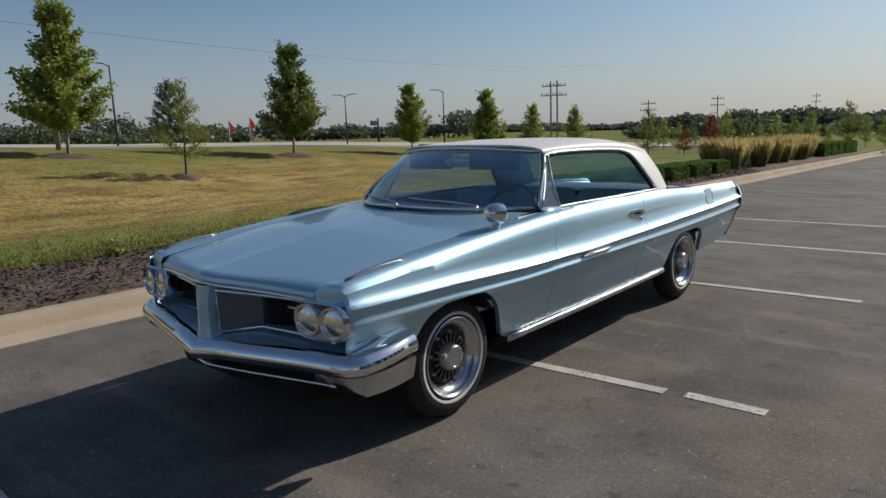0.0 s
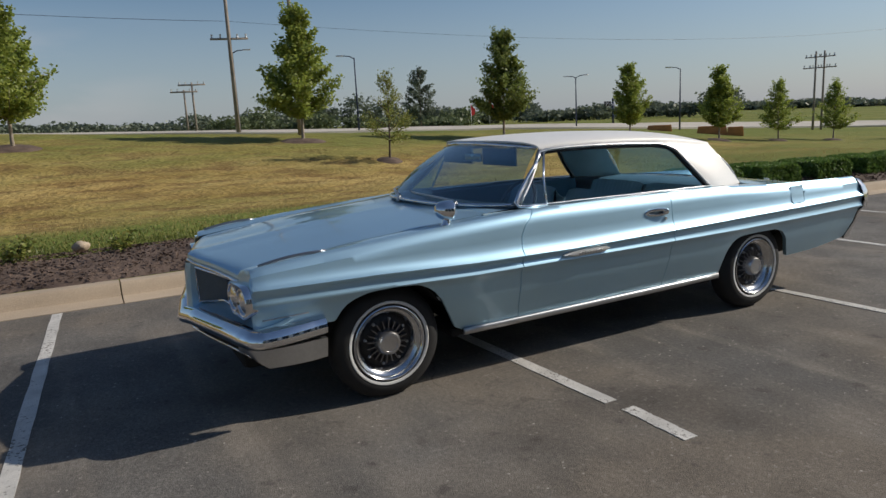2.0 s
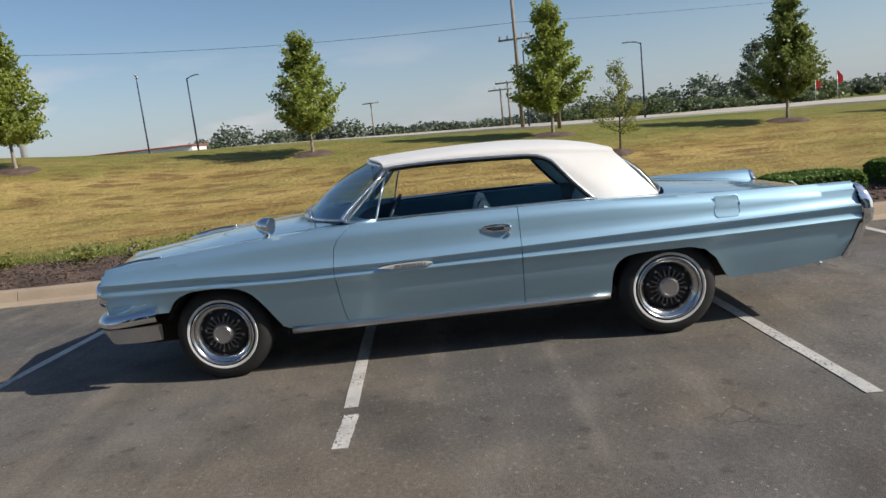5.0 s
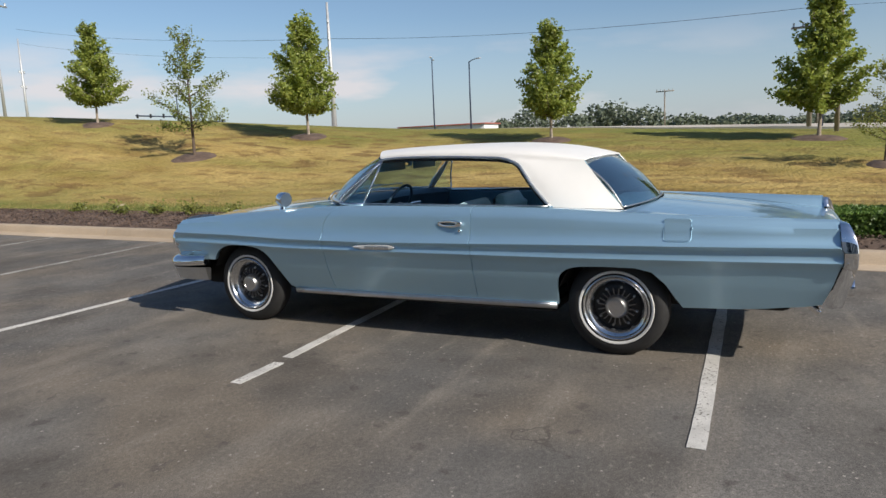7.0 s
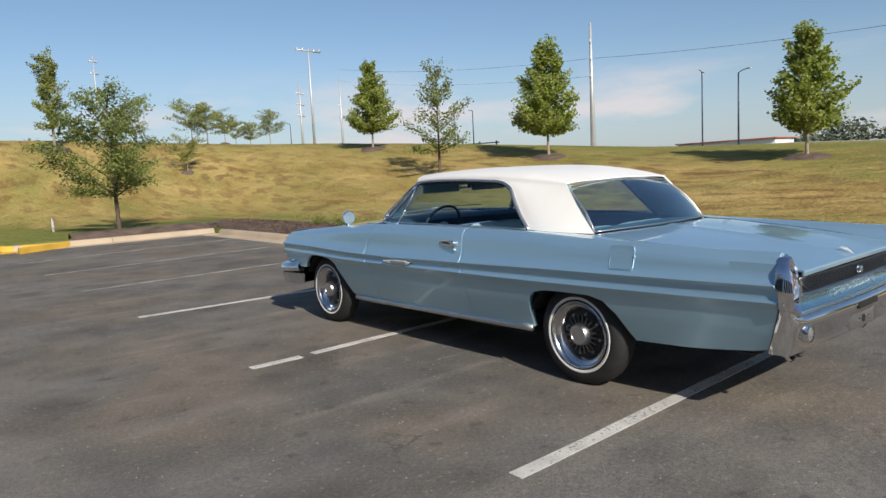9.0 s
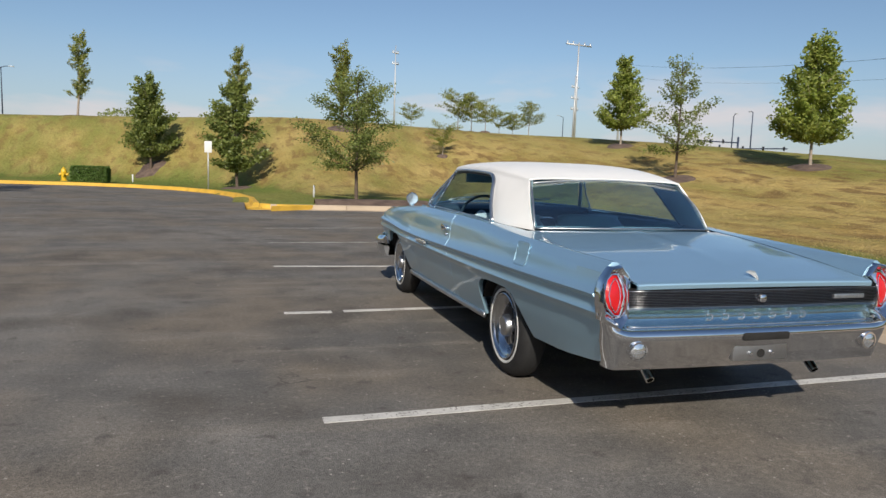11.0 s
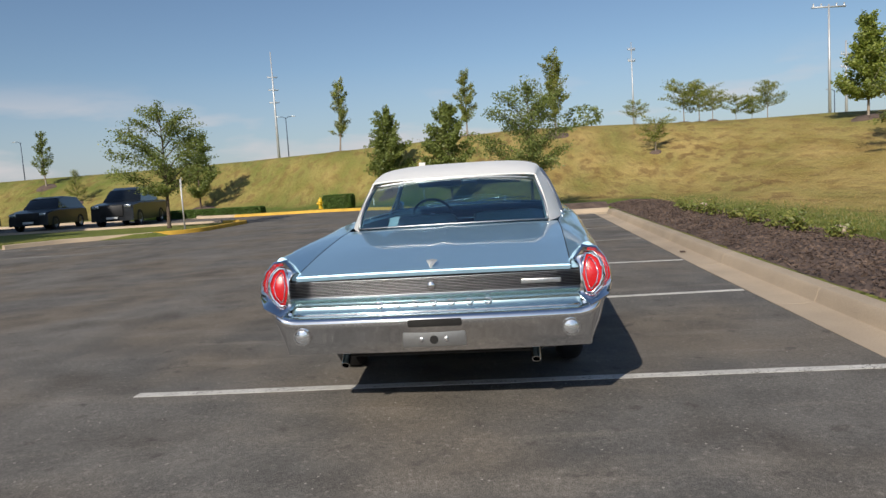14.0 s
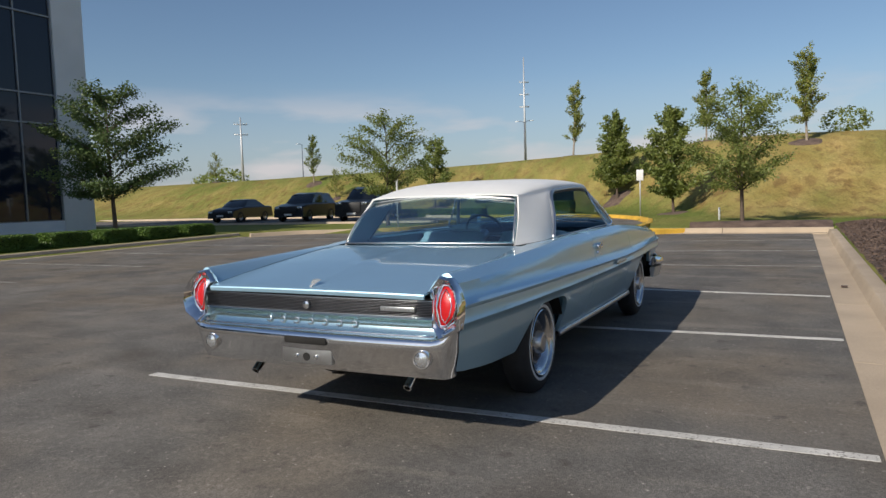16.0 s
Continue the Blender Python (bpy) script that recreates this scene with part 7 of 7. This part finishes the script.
# traffic signals
for x, y, yaw, hh, k in ((-36.0, -41.1, -37, 2.3, 0.8), (-34.9, -41.9, 143, 1.6, 1.25), (-34.2, -42.4, -37, 1.45, 1.0), (-34.0, 31.5, 300, 2.2, 0.45)):
    z = ground_z(x, y)
    root = thing("traffic_signal", "dark traffic signal mast with hanging lights", "traffic signal", "traffic signals", at=(x, y, z - 0.2))
    bm = bmesh.new()
    c, s = math.cos(radians(yaw)), math.sin(radians(yaw))
    sweep(bm, [(0, 0, 0), (0, 0, hh)], 0.08, 8)
    sweep(bm, [(0, 0, hh * 0.8), (4.0 * k * c, 4.0 * k * s, hh * 0.86)], 0.05, 8)
    part("mast", bm, DARKPOLE, root)
    for q in (1.4 * k, 2.6 * k, 3.8 * k):
        bm = bmesh.new()
        e = 0.55
        box(bm, (q * c - 0.12 * e, q * s - 0.12 * e, hh * 0.83 - 0.25 * e), (q * c + 0.12 * e, q * s + 0.12 * e, hh * 0.83 + 0.35 * e), 0.03)
        part("signal_head", bm, BLACK, root)

FLAG = mat("red_cloth", (0.62, 0.03, 0.03), 0.8, 0, 0.1, 8)
for x, y, z in ((-51.0, 29.7, 2.2), (-47.5, 29.5, 2.4)):
    root = thing("banner_flag", "small red advertising flag on a thin pole", "flag", "red flags", at=(x, y, ground_z(x, y) - 0.1))
    bm = bmesh.new()
    sweep(bm, [(0, 0, 0), (0, 0, z)], 0.03, 6)
    part("staff", bm, GALV, root)
    bm = bmesh.new()
    grid(bm, [[(0.02, 0, z - 0.9), (0.1, 0.35, z - 0.75)], [(0.02, 0, z - 0.3), (0.05, 0.42, z - 0.35)], [(0.0, 0, z + 0.15), (0.04, 0.05, z + 0.12)]])
    bmesh.ops.solidify(bm, geom=bm.faces[:], thickness=0.02)
    part("cloth", bm, FLAG, root)

# sign post, markers, hydrant
def post_sign(x, y, h, label, yaw=0.0):
    z = ground_z(x, y)
    root = thing("road_sign", label, "sign", "small signs", at=(x, y, z - 0.1))
    bm = bmesh.new()
    sweep(bm, [(0, 0, 0), (0, 0, h)], 0.028, 8)
    part("post", bm, GALV, root)
    bm = bmesh.new()
    box(bm, (-0.15, 0.03, h - 0.42), (0.15, 0.04, h + 0.06), 0.004)
    bmesh.ops.rotate(bm, matrix=Matrix.Rotation(radians(yaw), 3, "Z"), verts=bm.verts)
    part("plate", bm, WHITEWALL, root, "white sign plate")


post_sign(3.86, -25.4, 2.1, "white sign on a slim steel post on the lawn")
post_sign(11.6, -17.28, 1.9, "white sign on a slim steel post in the island", 117)
for x, y in ((0.0, -19.2), (7.9, -33.0)):
    bm = bmesh.new()
    sweep(bm, [(0, 0, -0.1), (0, 0, 0.42)], 0.035, 10)
    ob = part("marker_post", bm, WHITEWALL)
    ob.location = (x, y, ground_z(x, y))
    tagged(ob, "short white plastic marker post in the lawn", "marker post", "marker posts")
HYD = mat("hydrant_yellow", (0.75, 0.47, 0.02), 0.4, 0, 0.08, 6)
root = thing("fire_hydrant", "yellow cast iron fire hydrant on the lawn", "hydrant", at=(11.1, -33.0, ground_z(11.1, -33.0) - 0.03))
bm = bmesh.new()
lathe(bm, [(0.0, 0), (0.17, 0), (0.17, 0.05), (0.12, 0.07), (0.115, 0.42), (0.15, 0.44), (0.15, 0.48), (0.13, 0.50)], steps=20)
part("barrel", bm, HYD, root)
bm = bmesh.new()
lathe(bm, [(0.135, 0.50), (0.125, 0.58), (0.08, 0.65), (0.035, 0.67), (0.035, 0.73), (0.0, 0.73)], steps=20)
part("bonnet", bm, HYD, root)
for a in (0, 90, 180):
    bm = bmesh.new()
    lathe(bm, [(0.06, 0.08), (0.06, 0.17), (0.075, 0.17), (0.075, 0.22), (0.0, 0.22)], pose(0, 0, 0.36, 0, 90, 0) if a == 0 else (pose(0, 0, 0.36, -90, 0, 0) if a == 90 else pose(0, 0, 0.36, 0, -90, 0)), 14)
    part("outlet", bm, HYD, root)

# two small dark flat blocks set in the kerb's gutter
for y in (-4.1, 5.8):
    bm = bmesh.new()
    box(bm, (KERB_X - 0.20, y - 0.05, lot_z(y) + 0.012), (KERB_X - 0.13, y + 0.05, lot_z(y) + 0.022), 0.004)
    tagged(part("gutter_block", bm, MULCH), "small dark flat block in the gutter", "litter", "gutter litter")


# ---- office building ----
WALLW = mat("white_precast_wall", (0.72, 0.73, 0.75), 0.8, 0, 0.05, 0.6, 0.2, 40)
DARKGLASS = mat("dark_mirror_glass", (0.012, 0.018, 0.035), 0.03, 0.0, 0.02, 1, spec=0.4)
FRAMEM = mat("dark_window_aluminium", (0.24, 0.25, 0.27), 0.45, 0.6, 0.04, 3)
BX, BY0, BY1, BH = 24.2, -13.3, 38.0, 12.5
bld = thing("office_building", "white precast office building with dark blue glass bays", "building", at=(0, 0, 0))
gz = lot_z(-12) + 0.05
bays = []
y = BY0 + 1.35
while y + 3.2 < BY1:
    bays.append(y)
    y += 4.6
walls = [(BY0, bays[0])] + [(b + 2.95, bays[i + 1] if i + 1 < len(bays) else BY1) for i, b in enumerate(bays)]
for a, b in walls:
    bm = bmesh.new()
    box(bm, (BX, a + 0.004, gz - 0.4), (BX + 0.4, b - 0.004, BH), 0.01)
    part("wall_panel", bm, WALLW, bld)
bm = bmesh.new()
box(bm, (BX + 0.41, BY0, gz - 0.4), (BX + 20, BY1, BH - 0.05), 0.02)
part("wall", bm, WALLW, bld, "white building block")
bm = bmesh.new()
box(bm, (BX - 0.05, BY0 - 0.05, BH), (BX + 20.05, BY1 + 0.05, BH + 0.35), 0.03)
part("roof", bm, WALLW, bld, "white parapet")
for b in bays:
    bm = bmesh.new()
    box(bm, (BX + 0.02, b + 0.004, gz - 0.4), (BX + 0.38, b + 2.946, gz + 0.75), 0.01)
    part("wall_panel", bm, WALLW, bld)
    rows_z = (gz + 0.754, 4.75, 5.9, 9.0, 10.2, BH - 0.004)
    for k in range(5):
        for j in range(2):
            bm = bmesh.new()
            y0 = b + 0.03 + j * 1.47
            box(bm, (BX + 0.12, y0 + 0.03, rows_z[k] + 0.03), (BX + 0.15, y0 + 1.41, rows_z[k + 1] - 0.03), 0.002, 1)
            part("window_pane", bm, DARKGLASS, bld)
    bm = bmesh.new()
    for k in range(6):
        box(bm, (BX + 0.04, b + 0.01, rows_z[k] - 0.035), (BX + 0.17, b + 2.94, rows_z[k] + 0.035), 0.004, 1)
    for j in range(3):
        box(bm, (BX + 0.045, b + 0.012 + j * 1.455 - (0.0 if j < 2 else 0.05), gz + 0.75), (BX + 0.172, b + 0.07 + j * 1.455 - (0.0 if j < 2 else 0.05), BH - 0.01), 0.004, 1)
    part("window_frame", bm, FRAMEM, bld)
bm = bmesh.new()
grid(bm, [[(19.4, y, lot_z(y) + 0.145), (21.2, y, lot_z(y) + 0.15)] for y in np.arange(-14, 40, 2.0)])
bmesh.ops.solidify(bm, geom=bm.faces[:], thickness=0.05)
tagged(part("pavement", bm, CONCRETE), "pale concrete walk before the building", "walk", kind="structure")

BAND = mat("faded_red_band", (0.40, 0.12, 0.10), 0.7, 0, 0.1, 3)
# low shop with a red band beyond the road
root = thing("filling_station", "low white building with a red band beyond the road", "building", at=(-62.6, -29.6, ground_z(-62.6, -29.6)))
bm = bmesh.new()
box(bm, (-2, -5, -0.5), (2, 5, 1.3), 0.03)
part("wall", bm, WALLW, root)
bm = bmesh.new()
box(bm, (-2.2, -5.2, 1.3), (2.2, 5.2, 1.42), 0.03)
part("roof_band", bm, BAND, root, "red canopy band")


# ---- parked cars in the distance ----
DARKCAR = mat("dark_grey_car_paint", (0.012, 0.014, 0.018), 0.32, 0.0, 0.03, 2, coat=0.25, spec=0.3)
CARGLASS = mat("dark_car_windows", (0.008, 0.01, 0.012), 0.04, 0, 0.02, 2, spec=0.7)


def far_car(kind, x, y, label):
    root = thing("parked_car", label, "car", "parked cars", at=(x, y, lot_z(y)), turn=191)
    L, W, H, hood, belt = {"sedan": (4.8, 1.84, 1.45, 0.98, 0.95), "suv": (4.75, 1.9, 1.72, 1.10, 1.08), "pickup": (5.3, 2.0, 1.93, 1.22, 1.2)}[kind]
    # side outline from nose to tail: (share of length, height)
    out = {"sedan": ((-0.5, 0.60), (-0.485, 0.74), (-0.30, 0.92), (-0.20, 0.97), (0.30, 0.98), (0.42, 1.0), (0.485, 0.95), (0.5, 0.65)),
           "suv": ((-0.5, 0.68), (-0.49, 0.92), (-0.33, 1.06), (-0.22, 1.10), (0.40, 1.10), (0.47, 1.08), (0.49, 0.95), (0.5, 0.65)),
           "pickup": ((-0.5, 0.75), (-0.495, 1.08), (-0.36, 1.18), (-0.24, 1.22), (0.14, 1.22), (0.16, 1.20), (0.495, 1.20), (0.5, 0.70))}[kind]
    roofl = {"sedan": ((-0.20, 0.97), (-0.06, 1.40), (0.05, 1.45), (0.16, 1.43), (0.34, 0.98)), "suv": ((-0.22, 1.08), (-0.09, 1.62), (0.05, 1.72), (0.36, 1.66), (0.46, 1.10)), "pickup": ((-0.24, 1.2), (-0.12, 1.78), (-0.02, 1.92), (0.22, 1.90), (0.28, 1.2))}[kind]
    bm = bmesh.new()
    xs = (-1.0, -0.97, -0.85, -0.5, 0, 0.5, 0.85, 0.97, 1.0)
    rows = []
    for u, z in out:
        rows.append([(W / 2 * s, L * u * (1 - 0.02 * abs(s) ** 4), 0.28 + (z - 0.28) * (0.90 if abs(s) == 1 else (0.97 if abs(s) == 0.97 else 1))) for s in xs])
    grid(bm, rows)
    for sg in (1, -1):
        lo_ = [(sg * W / 2, L * u * 0.98, 0.28) for u, z in out]
        hi_ = [(sg * W / 2, L * u * 0.98, 0.28 + (z - 0.28) * 0.90) for u, z in out]
        grid(bm, [lo_, hi_])
    for k in (0, -1):
        u, z = out[k]
        grid(bm, [[(W / 2 * s, L * u, 0.28) for s in xs], [(W / 2 * s, L * u * (1 - 0.02 * abs(s) ** 4), 0.28 + (z - 0.28) * (0.90 if abs(s) == 1 else 1)) for s in xs]])
    bmesh.ops.recalc_face_normals(bm, faces=bm.faces)
    part("body", bm, DARKCAR, root, angle=62)
    bm = bmesh.new()
    rows = [[(W / 2 * s * (0.94 - 0.20 * (z - roofl[0][1]) / (H - roofl[0][1])), L * u, z - (0.03 if abs(s) == 1 else 0)) for s in (-1, -0.9, -0.4, 0.4, 0.9, 1)] for u, z in roofl]
    grid(bm, rows)
    for sg in (1, -1):
        grid(bm, [[(sg * W / 2 * 0.94, L * u, roofl[0][1] - 0.05) for u, z in roofl], [(sg * W / 2 * (0.94 - 0.20 * (z - roofl[0][1]) / (H - roofl[0][1])), L * u, z - 0.03) for u, z in roofl]])
    part("cabin_glass", bm, CARGLASS, root, angle=62)
    bm = bmesh.new()
    a, b = roofl[1], roofl[-2]
    grid(bm, [[(W / 2 * s * 0.745, L * u, z + 0.012 - (0.035 if abs(s) == 1 else 0)) for s in (-1, -0.9, 0, 0.9, 1)] for u, z in roofl[1:-1]])
    part("roof", bm, DARKCAR, root)
    wr = {"sedan": 0.33, "suv": 0.36, "pickup": 0.40}[kind]
    for sg in (1, -1):
        for yy in (-0.32, 0.29):
            m = pose(sg * (W / 2 - 0.09), L * yy, wr, 0, sg * 90, 0)
            bm = bmesh.new()
            lathe(bm, [(wr * 0.62, 0.10), (wr * 0.95, 0.11), (wr, 0.07), (wr, -0.1)], m, 24)
            w = part("wheel", bm, RUBBER, root)
            bm = bmesh.new()
            lathe(bm, [(0.0, 0.085), (wr * 0.3, 0.09), (wr * 0.55, 0.075), (wr * 0.63, 0.10)], m, 20)
            part("rim", bm, ALU, w)
        bm = bmesh.new()
        box(bm, (sg * W * 0.30, -L * 0.502, out[1][1] - 0.16), (sg * W * 0.46, -L * 0.475, out[1][1] - 0.02), 0.02)
        part("headlamp", bm, LENS, root)
    bm = bmesh.new()
    box(bm, (-W * 0.27, -L * 0.507, 0.50), (W * 0.27, -L * 0.485, out[1][1] - 0.04), 0.02)
    part("grille", bm, GRILLE, root)
    bm = bmesh.new()
    box(bm, (-W * 0.13, -L * 0.512, 0.38), (W * 0.13, -L * 0.5, 0.49), 0.004)
    part("number_plate", bm, WHITEWALL, root, "blank pale number plate")


far_car("sedan", 30.2, -28.2, "dark grey sedan parked beyond the drive")
far_car("suv", 24.6, -28.0, "dark sport utility car parked beyond the drive")
far_car("pickup", 19.7, -27.6, "dark pickup truck parked beyond the drive")
